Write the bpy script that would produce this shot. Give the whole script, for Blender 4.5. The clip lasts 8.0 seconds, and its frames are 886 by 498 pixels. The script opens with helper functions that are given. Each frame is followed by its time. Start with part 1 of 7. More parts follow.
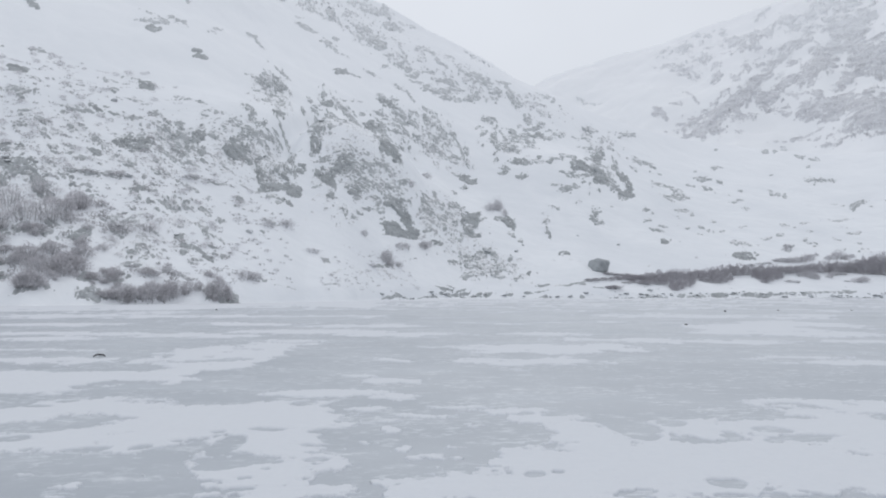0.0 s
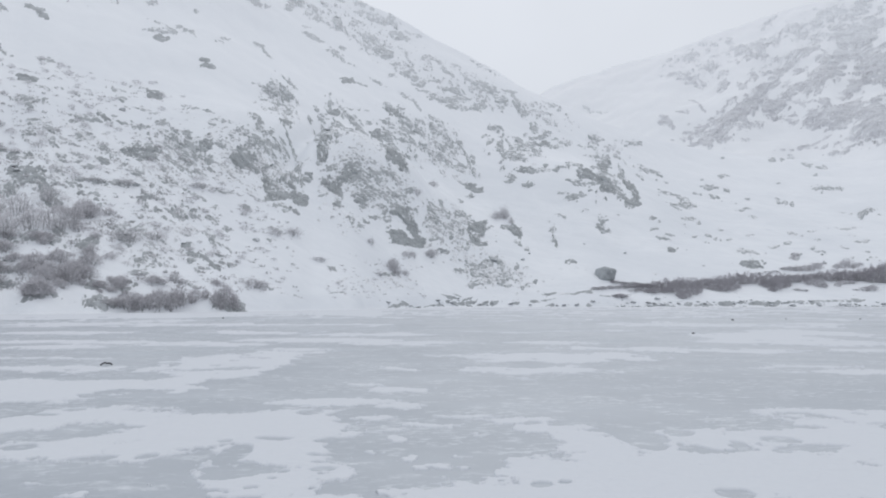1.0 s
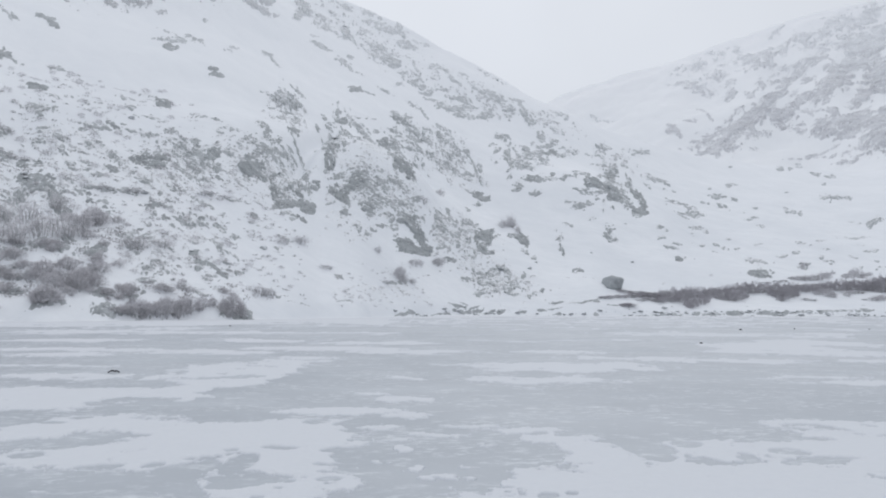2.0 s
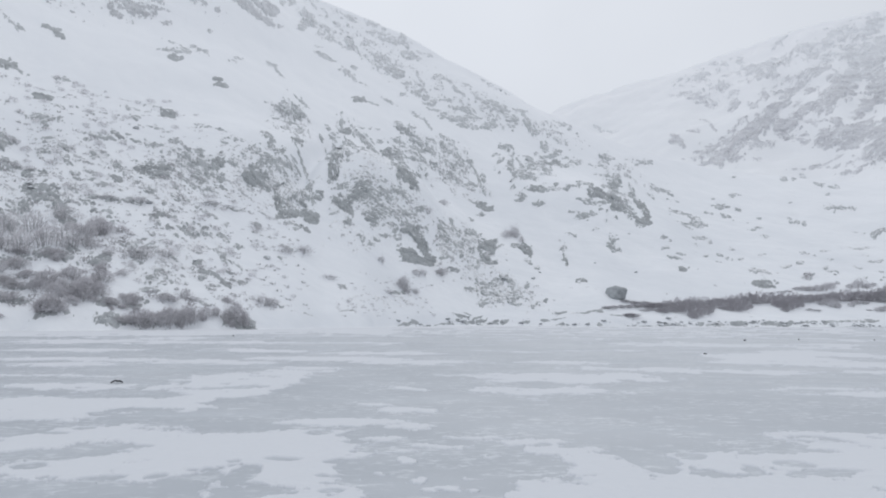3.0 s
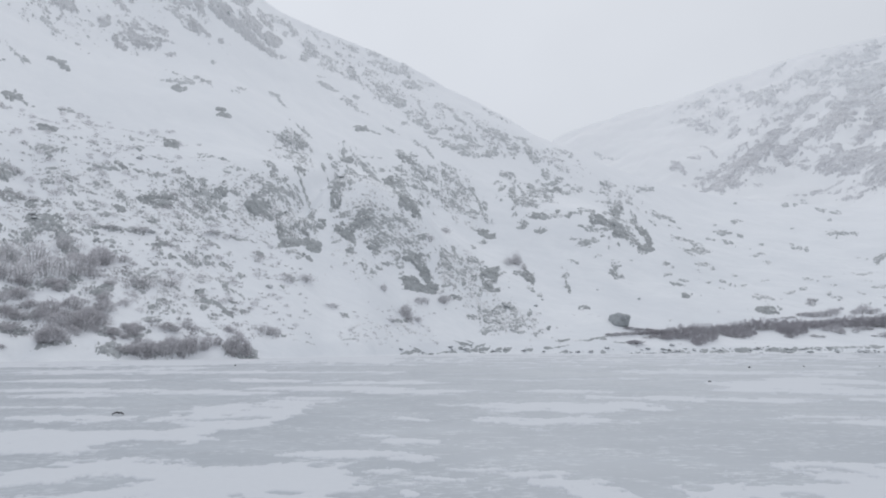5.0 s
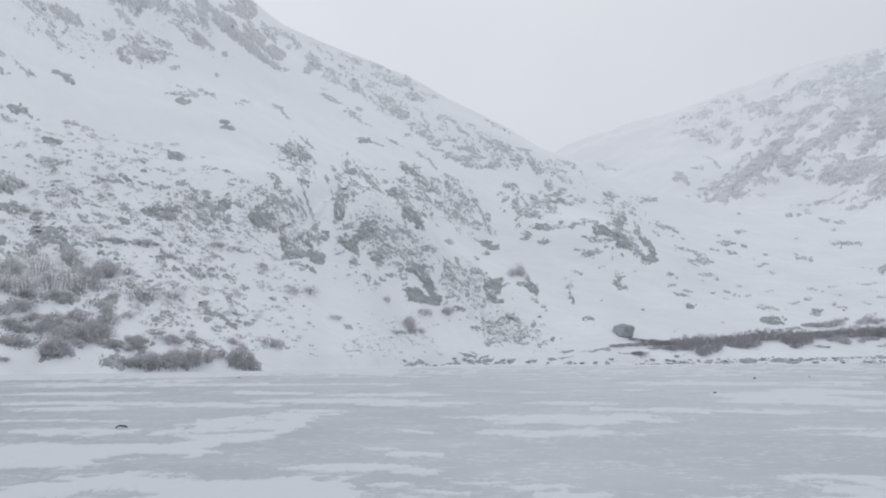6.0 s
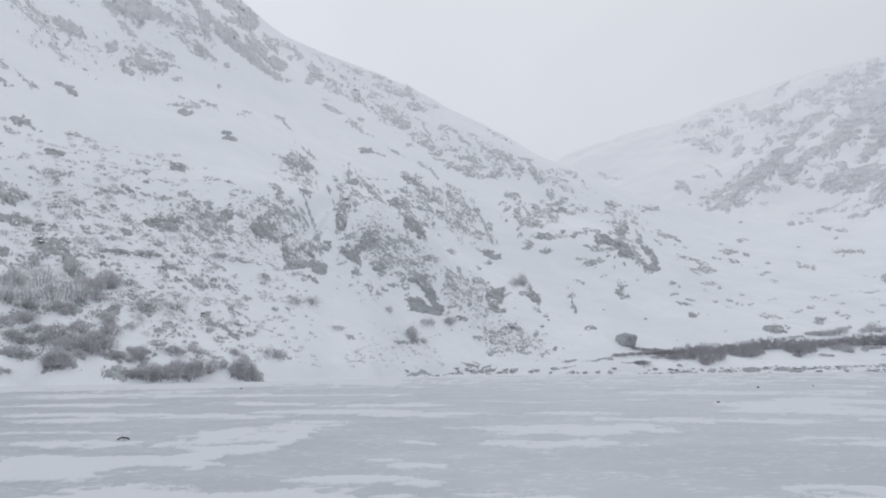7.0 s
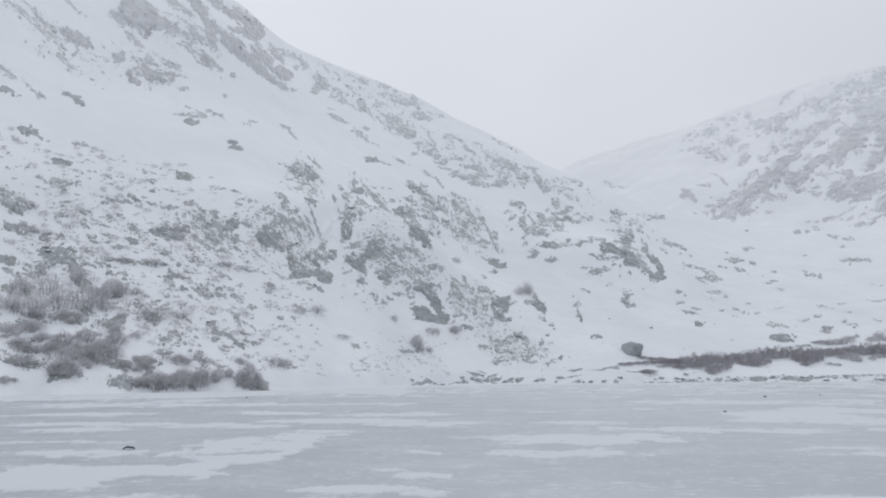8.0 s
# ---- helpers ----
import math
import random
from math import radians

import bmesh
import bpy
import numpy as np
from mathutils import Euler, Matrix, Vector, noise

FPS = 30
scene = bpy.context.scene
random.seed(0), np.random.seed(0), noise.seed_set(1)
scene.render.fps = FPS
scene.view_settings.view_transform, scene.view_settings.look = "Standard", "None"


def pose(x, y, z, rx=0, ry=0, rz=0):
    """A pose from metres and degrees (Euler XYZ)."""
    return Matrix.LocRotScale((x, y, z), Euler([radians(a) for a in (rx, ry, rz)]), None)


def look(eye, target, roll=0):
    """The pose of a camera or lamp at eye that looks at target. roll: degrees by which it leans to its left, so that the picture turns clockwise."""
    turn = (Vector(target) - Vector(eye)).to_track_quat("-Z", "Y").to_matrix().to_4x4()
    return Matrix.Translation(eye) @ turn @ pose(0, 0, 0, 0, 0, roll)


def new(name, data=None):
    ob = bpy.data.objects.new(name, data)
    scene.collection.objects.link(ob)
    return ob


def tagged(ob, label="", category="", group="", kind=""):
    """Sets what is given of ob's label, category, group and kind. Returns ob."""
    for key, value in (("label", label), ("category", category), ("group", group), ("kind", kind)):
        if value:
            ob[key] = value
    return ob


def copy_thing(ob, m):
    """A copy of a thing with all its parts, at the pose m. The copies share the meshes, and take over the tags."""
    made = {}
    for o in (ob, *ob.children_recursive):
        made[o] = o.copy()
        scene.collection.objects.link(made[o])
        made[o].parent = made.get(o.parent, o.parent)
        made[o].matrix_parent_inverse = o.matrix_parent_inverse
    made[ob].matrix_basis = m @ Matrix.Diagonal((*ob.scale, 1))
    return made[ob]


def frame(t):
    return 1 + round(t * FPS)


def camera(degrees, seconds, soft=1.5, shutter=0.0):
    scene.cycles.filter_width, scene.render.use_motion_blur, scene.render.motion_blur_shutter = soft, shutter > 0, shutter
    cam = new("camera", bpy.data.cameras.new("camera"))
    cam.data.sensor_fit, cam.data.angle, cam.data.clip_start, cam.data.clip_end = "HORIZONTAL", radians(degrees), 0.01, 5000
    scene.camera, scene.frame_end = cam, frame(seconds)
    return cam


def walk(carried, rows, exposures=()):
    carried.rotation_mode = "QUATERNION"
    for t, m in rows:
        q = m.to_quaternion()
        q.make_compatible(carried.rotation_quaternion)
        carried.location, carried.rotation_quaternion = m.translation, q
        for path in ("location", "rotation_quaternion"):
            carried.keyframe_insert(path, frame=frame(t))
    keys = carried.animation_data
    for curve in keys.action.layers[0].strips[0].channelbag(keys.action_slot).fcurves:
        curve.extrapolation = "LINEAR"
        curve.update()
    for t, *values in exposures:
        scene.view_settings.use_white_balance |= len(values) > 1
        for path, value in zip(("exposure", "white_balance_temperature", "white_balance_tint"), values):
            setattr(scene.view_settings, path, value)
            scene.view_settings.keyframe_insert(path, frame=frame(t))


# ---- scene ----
cam = camera(59.5, 8.0, soft=1.9)
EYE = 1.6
PATH = [
    (0.0, 1.600, 93.088, 0.000, 0.000), (0.5, 1.601, 93.388, 0.033, 0.181), (1.0, 1.606, 93.707, -0.020, 0.469), (1.5, 1.614, 94.013, -0.126, 0.735),
    (3.0, 1.631, 95.054, -0.294, 1.209), (3.5, 1.641, 95.504, -0.301, 1.191), (4.0, 1.651, 96.023, -0.249, 1.149), (4.5, 1.659, 96.592, -0.111, 1.234),
    (6.0, 1.683, 97.927, 0.164, 1.684), (6.5, 1.692, 98.301, 0.296, 1.721), (7.0, 1.698, 98.643, 0.361, 1.859), (7.5, 1.702, 98.969, 0.353, 2.004),
    (8.0, 1.705, 99.294, 0.349, 2.250),
]
walk(cam, [(t, pose(0, 0, height, tilt, roll, yaw)) for t, height, tilt, roll, yaw in PATH],
     exposures=((0.0, -0.03), (1.5, -0.03), (3.0, -0.04), (3.5, -0.11), (4.5, -0.12), (8.0, -0.13)))

# ---------- light: an overcast winter day ----------
SUN_ELEVATION, SUN_BEARING = 48, 10
world = bpy.data.worlds.new("overcast_sky")
scene.world = world
world.use_nodes = True
wt = world.node_tree
wt.nodes.clear()
w_out = wt.nodes.new("ShaderNodeOutputWorld")
w_bg = wt.nodes.new("ShaderNodeBackground")
w_sky = wt.nodes.new("ShaderNodeTexSky")
w_sky.sky_type, w_sky.sun_disc = "NISHITA", False
w_sky.sun_elevation, w_sky.sun_rotation = radians(SUN_ELEVATION), radians(SUN_BEARING)
w_tc = wt.nodes.new("ShaderNodeTexCoord")
w_sep = wt.nodes.new("ShaderNodeSeparateXYZ")
w_height = wt.nodes.new("ShaderNodeMapRange")
w_height.inputs[1].default_value, w_height.inputs[2].default_value = 0.0, 1.0
w_ramp = wt.nodes.new("ShaderNodeValToRGB")
w_ramp.color_ramp.elements[0].color = (0.72, 0.755, 0.82, 1)
w_ramp.color_ramp.elements[1].color = (0.85, 0.885, 0.945, 1)
w_ramp.color_ramp.elements[1].position = 0.6
w_noise = wt.nodes.new("ShaderNodeTexNoise")
w_noise.inputs["Scale"].default_value, w_noise.inputs["Detail"].default_value = 2.2, 4
w_fleece = wt.nodes.new("ShaderNodeMapRange")
w_fleece.inputs[1].default_value, w_fleece.inputs[2].default_value = 0.3, 0.7
w_fleece.inputs[3].default_value, w_fleece.inputs[4].default_value = 0.95, 1.05
w_east = wt.nodes.new("ShaderNodeMapRange")
w_east.interpolation_type = "SMOOTHSTEP"
w_east.inputs[1].default_value, w_east.inputs[2].default_value = 0.0, 0.7
w_east.inputs[3].default_value, w_east.inputs[4].default_value = 1.0, 0.86
w_thick = wt.nodes.new("ShaderNodeMath")
w_thick.operation = "MULTIPLY"
w_cloud = wt.nodes.new("ShaderNodeMixRGB")
w_cloud.blend_type, w_cloud.inputs[0].default_value = "MULTIPLY", 1.0
w_dim = wt.nodes.new("ShaderNodeMixRGB")
w_dim.blend_type, w_dim.inputs[0].default_value, w_dim.inputs[2].default_value = "MULTIPLY", 1.0, (0.1, 0.1, 0.1, 1)
w_mix = wt.nodes.new("ShaderNodeMixRGB")
w_mix.inputs[0].default_value = 0.93
for a, b in ((w_tc.outputs["Generated"], w_sep.inputs[0]), (w_sep.outputs[2], w_height.inputs[0]), (w_height.outputs[0], w_ramp.inputs[0]),
             (w_tc.outputs["Generated"], w_noise.inputs["Vector"]), (w_noise.outputs[0], w_fleece.inputs[0]),
             (w_ramp.outputs[0], w_cloud.inputs[1]), (w_sep.outputs[0], w_east.inputs[0]), (w_fleece.outputs[0], w_thick.inputs[0]), (w_east.outputs[0], w_thick.inputs[1]), (w_thick.outputs[0], w_cloud.inputs[2]),
             (w_sky.outputs[0], w_dim.inputs[1]), (w_dim.outputs[0], w_mix.inputs[1]), (w_cloud.outputs[0], w_mix.inputs[2]),
             (w_mix.outputs[0], w_bg.inputs["Color"]), (w_bg.outputs[0], w_out.inputs["Surface"])):
    wt.links.new(a, b)
w_bg.inputs["Strength"].default_value = 0.98

sun = new("sun", bpy.data.lights.new("sun", "SUN"))
sun.data.energy, sun.data.angle, sun.data.color = 0.4, radians(40), (1.0, 0.97, 0.94)
sb, se = radians(SUN_BEARING), radians(SUN_ELEVATION)
sun.matrix_world = look((0, 0, 0), (-math.sin(sb) * math.cos(se), -math.cos(sb) * math.cos(se), -math.sin(se)))


# ---------- materials ----------
class Nodes:
    """A short hand for one material's nodes."""

    def __init__(self, name, roughness=0.8, specular=0.3):
        self.mat = bpy.data.materials.new(name)
        self.mat.use_nodes = True
        self.tree = self.mat.node_tree
        self.bsdf = self.tree.nodes["Principled BSDF"]
        self.bsdf.inputs["Roughness"].default_value = roughness
        self.bsdf.inputs["Specular IOR Level"].default_value = specular
        self.coord = self.tree.nodes.new("ShaderNodeNewGeometry").outputs["Position"]

    def link(self, a, b):
        self.tree.links.new(a, b)

    def scaled(self, sx, sy, sz, turn=(0, 0, 0)):
        n = self.tree.nodes.new("ShaderNodeMapping")
        n.inputs["Scale"].default_value = (sx, sy, sz)
        n.inputs["Rotation"].default_value = [radians(v) for v in turn]
        n.vector_type = "TEXTURE"
        self.link(self.coord, n.inputs["Vector"])
        return n.outputs[0]

    def noise(self, scale, detail=5, rough=0.55, vector=None):
        n = self.tree.nodes.new("ShaderNodeTexNoise")
        n.inputs["Scale"].default_value, n.inputs["Detail"].default_value = scale, detail
        n.inputs["Roughness"].default_value = rough
        self.link(vector or self.coord, n.inputs["Vector"])
        return n.outputs[0]

    def span(self, value, a, b, c=0.0, d=1.0, smooth=True):
        n = self.tree.nodes.new("ShaderNodeMapRange")
        n.interpolation_type = "SMOOTHSTEP" if smooth else "LINEAR"
        for k, v in enumerate((a, b, c, d)):
            n.inputs[k + 1].default_value = v
        self.link(value, n.inputs[0])
        return n.outputs[0]

    def math(self, kind, a, b):
        n = self.tree.nodes.new("ShaderNodeMath")
        n.operation = kind
        for k, v in enumerate((a, b)):
            if isinstance(v, (int, float)):
                n.inputs[k].default_value = v
            else:
                self.link(v, n.inputs[k])
        return n.outputs[0]

    def mix(self, factor, a, b):
        n = self.tree.nodes.new("ShaderNodeMixRGB")
        for k, v in enumerate((factor, a, b)):
            if isinstance(v, (int, float)):
                n.inputs[k].default_value = v
            elif isinstance(v, tuple):
                n.inputs[k].default_value = (*v, 1)
            else:
                self.link(v, n.inputs[k])
        return n.outputs[0]

    def up(self):
        g = self.tree.nodes.new("ShaderNodeNewGeometry")
        s = self.tree.nodes.new("ShaderNodeSeparateXYZ")
        self.link(g.outputs["Normal"], s.inputs[0])
        return s.outputs[2]

    def bump(self, height, strength, distance):
        n = self.tree.nodes.new("ShaderNodeBump")
        n.inputs["Strength"].default_value, n.inputs["Distance"].default_value = strength, distance
        self.link(height, n.inputs["Height"])
        self.link(n.outputs[0], self.bsdf.inputs["Normal"])

    def colour(self, c):
        if isinstance(c, tuple):
            self.bsdf.inputs["Base Color"].default_value = (*c, 1)
        else:
            self.link(c, self.bsdf.inputs["Base Color"])


SNOW = (0.82, 0.838, 0.865)


def snow_material():
    n = Nodes("wind_packed_snow", 0.75, 0.2)
    broad = n.span(n.noise(0.03, 4), 0.35, 0.65)
    fine = n.span(n.noise(0.5, 6, 0.6, n.scaled(1.6, 1, 1)), 0.3, 0.75)
    c = n.mix(broad, (0.745, 0.77, 0.805), (0.805, 0.826, 0.855))
    c = n.mix(n.math("MULTIPLY", fine, 0.3), c, (0.68, 0.71, 0.75))
    streak = n.span(n.noise(0.16, 6, 0.65, n.scaled(2.2, 1, 0.7, (0, 26, 0))), 0.48, 0.72)
    c = n.mix(n.math("MULTIPLY", streak, 0.35), c, (0.66, 0.69, 0.73))
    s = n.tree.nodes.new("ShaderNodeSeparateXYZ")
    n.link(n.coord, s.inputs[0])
    # mist put into the colour: snow nears the sky's tone with height and distance
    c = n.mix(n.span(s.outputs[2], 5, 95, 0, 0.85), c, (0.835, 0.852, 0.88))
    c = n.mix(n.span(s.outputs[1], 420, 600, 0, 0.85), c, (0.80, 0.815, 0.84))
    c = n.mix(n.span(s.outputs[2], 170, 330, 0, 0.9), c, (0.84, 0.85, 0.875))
    n.colour(c)
    n.bump(n.noise(0.9, 6, 0.6), 0.35, 0.35)
    return n.mat


def drift_material():
    """Thin snow lets the grey ice through; it whitens as it thickens."""
    n = Nodes("thin_drifted_snow", 0.7, 0.2)
    s = n.tree.nodes.new("ShaderNodeSeparateXYZ")
    n.link(n.coord, s.inputs[0])
    thick = n.math("ADD", n.span(s.outputs[2], 0.0, 0.021), n.math("MULTIPLY", n.math("SUBTRACT", n.noise(1.6, 6, 0.65), 0.5), 0.7))
    c = n.mix(n.span(thick, 0.0, 1.0), (0.585, 0.61, 0.655), (0.66, 0.682, 0.717))
    c = n.mix(n.math("MULTIPLY", n.span(n.noise(9, 5), 0.45, 0.8), 0.3), c, (0.60, 0.63, 0.675))
    n.colour(c)
    n.bump(n.noise(5, 6), 0.3, 0.02)
    return n.mat


def ice_material():
    n = Nodes("grey_lake_ice", 0.4, 0.5)
    big = n.span(n.noise(0.12, 5), 0.3, 0.7)
    c = n.mix(big, (0.378, 0.41, 0.447), (0.437, 0.468, 0.503))
    haul = n.span(n.noise(0.5, 6, 0.62, n.scaled(2.2, 1, 1, (0, 0, 8))), 0.42, 0.75)
    c = n.mix(n.math("MULTIPLY", haul, 0.4), c, (0.62, 0.65, 0.69))
    frost = n.span(n.noise(2.4, 7, 0.7, n.scaled(1.5, 1, 1, (0, 0, -12))), 0.54, 0.70)
    c = n.mix(n.math("MULTIPLY", frost, 0.62), c, (0.72, 0.745, 0.78))
    zone = n.span(n.noise(0.7, 4), 0.42, 0.6)
    fleck = n.span(n.noise(8, 6, 0.68, n.scaled(1.7, 1, 1, (0, 0, 15))), 0.51, 0.58)
    c = n.mix(n.math("MULTIPLY", n.math("MULTIPLY", fleck, zone), 0.55), c, (0.70, 0.73, 0.765))
    grit = n.span(n.noise(16, 5, 0.7), 0.5, 0.8)
    c = n.mix(n.math("MULTIPLY", grit, 0.25), c, (0.66, 0.70, 0.74))
    n.colour(c)
    n.link(n.span(haul, 0, 1, 0.38, 0.65), n.bsdf.inputs["Roughness"])
    n.bump(n.noise(3.5, 5), 0.15, 0.02)
    return n.mat


def rock_material(name, dark, light, grain, dust, ledge=1.12, high=0.34, mist=(25, 150), edge=(0.18, 0.52), fleck=0.62):
    """Rock under wind-blown snow: "bare" is the share of the rock that the wind keeps free; ledges that look up hold
    snow, and mist is put into the colour with height.
    """
    n = Nodes(name, 0.85, 0.25)
    tone = n.span(n.noise(grain * 0.3, 5), 0.3, 0.7)
    c = n.mix(tone, dark, light)
    cracks = n.span(n.noise(grain * 1.6, 6, 0.65, n.scaled(2.0, 1, 0.6, (0, 32, 0))), 0.50, 0.72)
    c = n.mix(n.math("MULTIPLY", cracks, 0.85), c, tuple(0.55 * v for v in dark))
    veil = n.span(n.noise(grain * 0.45, 5, 0.6, n.scaled(1.5, 1, 0.8, (0, 25, 0))), 0.34, 0.68)
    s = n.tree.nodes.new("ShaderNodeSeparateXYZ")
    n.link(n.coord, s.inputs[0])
    # white for mist, put into the colour between the two given heights
    thick = n.math("ADD", n.math("MULTIPLY", veil, dust), n.span(s.outputs[2], mist[0], mist[1], 0, high))
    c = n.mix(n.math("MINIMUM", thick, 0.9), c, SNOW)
    a = n.tree.nodes.new("ShaderNodeAttribute")
    a.attribute_name = "bare"
    speck = n.noise(grain * 1.3, 7, 0.72, n.scaled(1.8, 1, 0.55, (0, 28, 0)))
    free = n.math("ADD", a.outputs["Fac"], n.math("MULTIPLY", n.math("SUBTRACT", speck, 0.5), 0.8))
    c = n.mix(n.span(free, *edge), SNOW, c)
    spot = n.noise(grain * 0.62, 5, 0.62, n.scaled(1.7, 1, 0.8, (0, 34, 0)))
    c = n.mix(n.span(spot, fleck, fleck + 0.04, 0, 0.95), c, SNOW)
    lie = n.math("ADD", n.up(), n.math("MULTIPLY", n.noise(grain * 0.9, 6, 0.65), 0.5))
    c = n.mix(n.span(lie, ledge, ledge + 0.16), c, SNOW)
    n.colour(c)
    n.bump(n.noise(grain * 2.5, 7, 0.65), 0.6, 0.5 / grain)
    return n.mat


def plain_material(name, a, b, scale, roughness=0.85):
    n = Nodes(name, roughness, 0.2)
    n.colour(n.mix(n.span(n.noise(scale, 4), 0.3, 0.7), a, b))
    return n.mat


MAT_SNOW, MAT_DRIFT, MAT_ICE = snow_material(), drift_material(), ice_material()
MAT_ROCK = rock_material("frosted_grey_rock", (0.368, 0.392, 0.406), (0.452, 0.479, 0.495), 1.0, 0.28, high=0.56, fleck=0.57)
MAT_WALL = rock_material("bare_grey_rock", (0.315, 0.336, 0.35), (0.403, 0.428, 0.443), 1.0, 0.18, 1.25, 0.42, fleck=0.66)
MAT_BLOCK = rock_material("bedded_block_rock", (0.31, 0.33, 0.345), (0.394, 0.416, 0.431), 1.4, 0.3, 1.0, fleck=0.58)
MAT_SLAB = rock_material("misted_slab_rock", (0.385, 0.398, 0.425), (0.475, 0.488, 0.515), 0.5, 0.22, 1.25, 0.52, fleck=0.70)
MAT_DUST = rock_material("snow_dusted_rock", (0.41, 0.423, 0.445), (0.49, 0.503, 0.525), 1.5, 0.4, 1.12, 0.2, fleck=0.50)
# far rock: the haze of distance is put into its paler colour
MAT_FAR = rock_material("mist_paled_far_rock", (0.57, 0.578, 0.612), (0.64, 0.648, 0.682), 0.26, 0.55, 1.3, 0.6, (170, 330), (0.02, 0.8))
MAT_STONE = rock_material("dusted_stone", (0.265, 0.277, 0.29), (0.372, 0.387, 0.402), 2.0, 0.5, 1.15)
MAT_DARK = plain_material("wet_dark_stone", (0.05, 0.052, 0.056), (0.10, 0.10, 0.105), 12.0)
MAT_WILLOW = plain_material("willow_twigs", (0.385, 0.37, 0.40), (0.51, 0.495, 0.525), 3.0)
MAT_WILLOW_THIN = plain_material("thin_willow_twigs", (0.50, 0.49, 0.515), (0.63, 0.62, 0.645), 3.0)
MAT_HEATH = plain_material("heath_twigs", (0.38, 0.375, 0.39), (0.52, 0.51, 0.53), 2.0)
MAT_TWIG = plain_material("rimed_shrub_twigs", (0.52, 0.51, 0.535), (0.68, 0.67, 0.69), 3.0)
MAT_TWIG_SLOPE = plain_material("frosted_shrub_twigs", (0.54, 0.535, 0.555), (0.70, 0.695, 0.715), 3.0)
MAT_TWIG_RIME = plain_material("rimed_birch_twigs", (0.61, 0.60, 0.62), (0.75, 0.74, 0.76), 3.0)
MAT_STEM = plain_material("willow_stems", (0.38, 0.38, 0.395), (0.50, 0.50, 0.515), 4.0)


# ---------- relief of the land ----------
def grad_noise(x, y, seed=0):
    """Smooth noise on the plane, about -1 to 1."""
    x, y = np.asarray(x, float), np.asarray(y, float)
    xi, yi = np.floor(x).astype(np.int64), np.floor(y).astype(np.int64)
    xf, yf = x - xi, y - yi

    def corner(i, j):
        h = ((xi + i) * 374761393 + (yi + j) * 668265263 + seed * 974634777) & 0xFFFFFFFF
        h = ((h ^ (h >> 13)) * 1274126177) & 0xFFFFFFFF
        a = ((h ^ (h >> 16)) & 0xFFFF) / 65536.0 * 2 * math.pi
        return np.cos(a) * (xf - i) + np.sin(a) * (yf - j)

    u, v = xf * xf * xf * (xf * (xf * 6 - 15) + 10), yf * yf * yf * (yf * (yf * 6 - 15) + 10)
    low = corner(0, 0) * (1 - u) + corner(1, 0) * u
    high = corner(0, 1) * (1 - u) + corner(1, 1) * u
    return (low * (1 - v) + high * v) * 1.5


def layered(x, y, octaves=4, seed=0, gain=0.5):
    total, size, weight = 0.0, 1.0, 1.0
    for k in range(octaves):
        total = total + weight * grad_noise(x * size + 17.3 * k, y * size - 9.1 * k, seed + k)
        size, weight = size * 2.03, weight * gain
    return total


# bearing from the lake's middle (0 is ahead, to the right positive): distance of the shore,
# distance and rise angle of the crest above it, rise angle of the mountain behind
SHORE_A = [-180, -70, -45, -30, -15, -8, -3, 2, 9, 20, 30, 45, 70, 180]
SHORE_R = [230, 110, 92, 90, 101, 113, 140, 160, 160, 182, 205, 230, 240, 230]
CREST_A = [-180, -80, -50, -33, -18, -14.5, -8.4, -4, 0, 3, 5, 7, 11, 15, 18, 22.4, 28, 40, 80, 180]
CREST_E = [6, 12, 25, 28.5, 26.4, 24.0, 22.0, 20.5, 18.4, 16.7, 15.4, 14.6, 13.0, 11.5, 10.5, 9.8, 9, 9, 7, 6]
CREST_R = [600, 500, 420, 400, 400, 395, 390, 385, 380, 375, 370, 370, 380, 400, 420, 440, 450, 450, 500, 600]
FAR_A = [-180, -60, 0, 5, 7, 9.2, 13.3, 19.3, 23.1, 25, 29, 35, 50, 90, 180]
FAR_E = [4, 4, 9, 13.5, 15.2, 16.0, 16.9, 18.25, 19.15, 19.45, 19.75, 20.4, 19, 8, 4]
FAR_FOOT, FAR_TOP = 500.0, 1000.0
BEARING = np.arange(-184, 184.01, 0.25)


def rounded(at, values, width):
    """The table's values at each BEARING, with the corners rounded off."""
    v = np.interp((BEARING + 180) % 360 - 180, at, values)
    k = np.exp(-0.5 * (np.arange(-24, 25) * 0.25 / width) ** 2)
    return np.convolve(np.pad(v, 24, mode="edge"), k / k.sum(), mode="valid")


SHORE, CREST, CREST_DIST, FAR_CREST = rounded(SHORE_A, SHORE_R, 2), rounded(CREST_A, CREST_E, 0.8), rounded(CREST_A, CREST_R, 2), rounded(FAR_A, FAR_E, 0.8)


def shore(a):
    return np.interp(a, BEARING, SHORE)


def crest_distance(a):
    return np.interp(a, BEARING, CREST_DIST)

# swellings and gullies of the near slope: x, y, half width, half depth, height
SWELLS = [(-21, 196, 20, 26, 9.0), (-49, 184, 15, 24, 6.5), (46, 268, 30, 26, 8.0), (-8, 205, 12, 20, 4.0), (-110, 320, 36, 34, 9.0), (20, 345, 34, 26, 6.0)]
GULLIES = [(-36.5, 168, -37.5, 235, 2.6, 4.0), (-2, 190, -14, 260, 4.5, 2.5)]


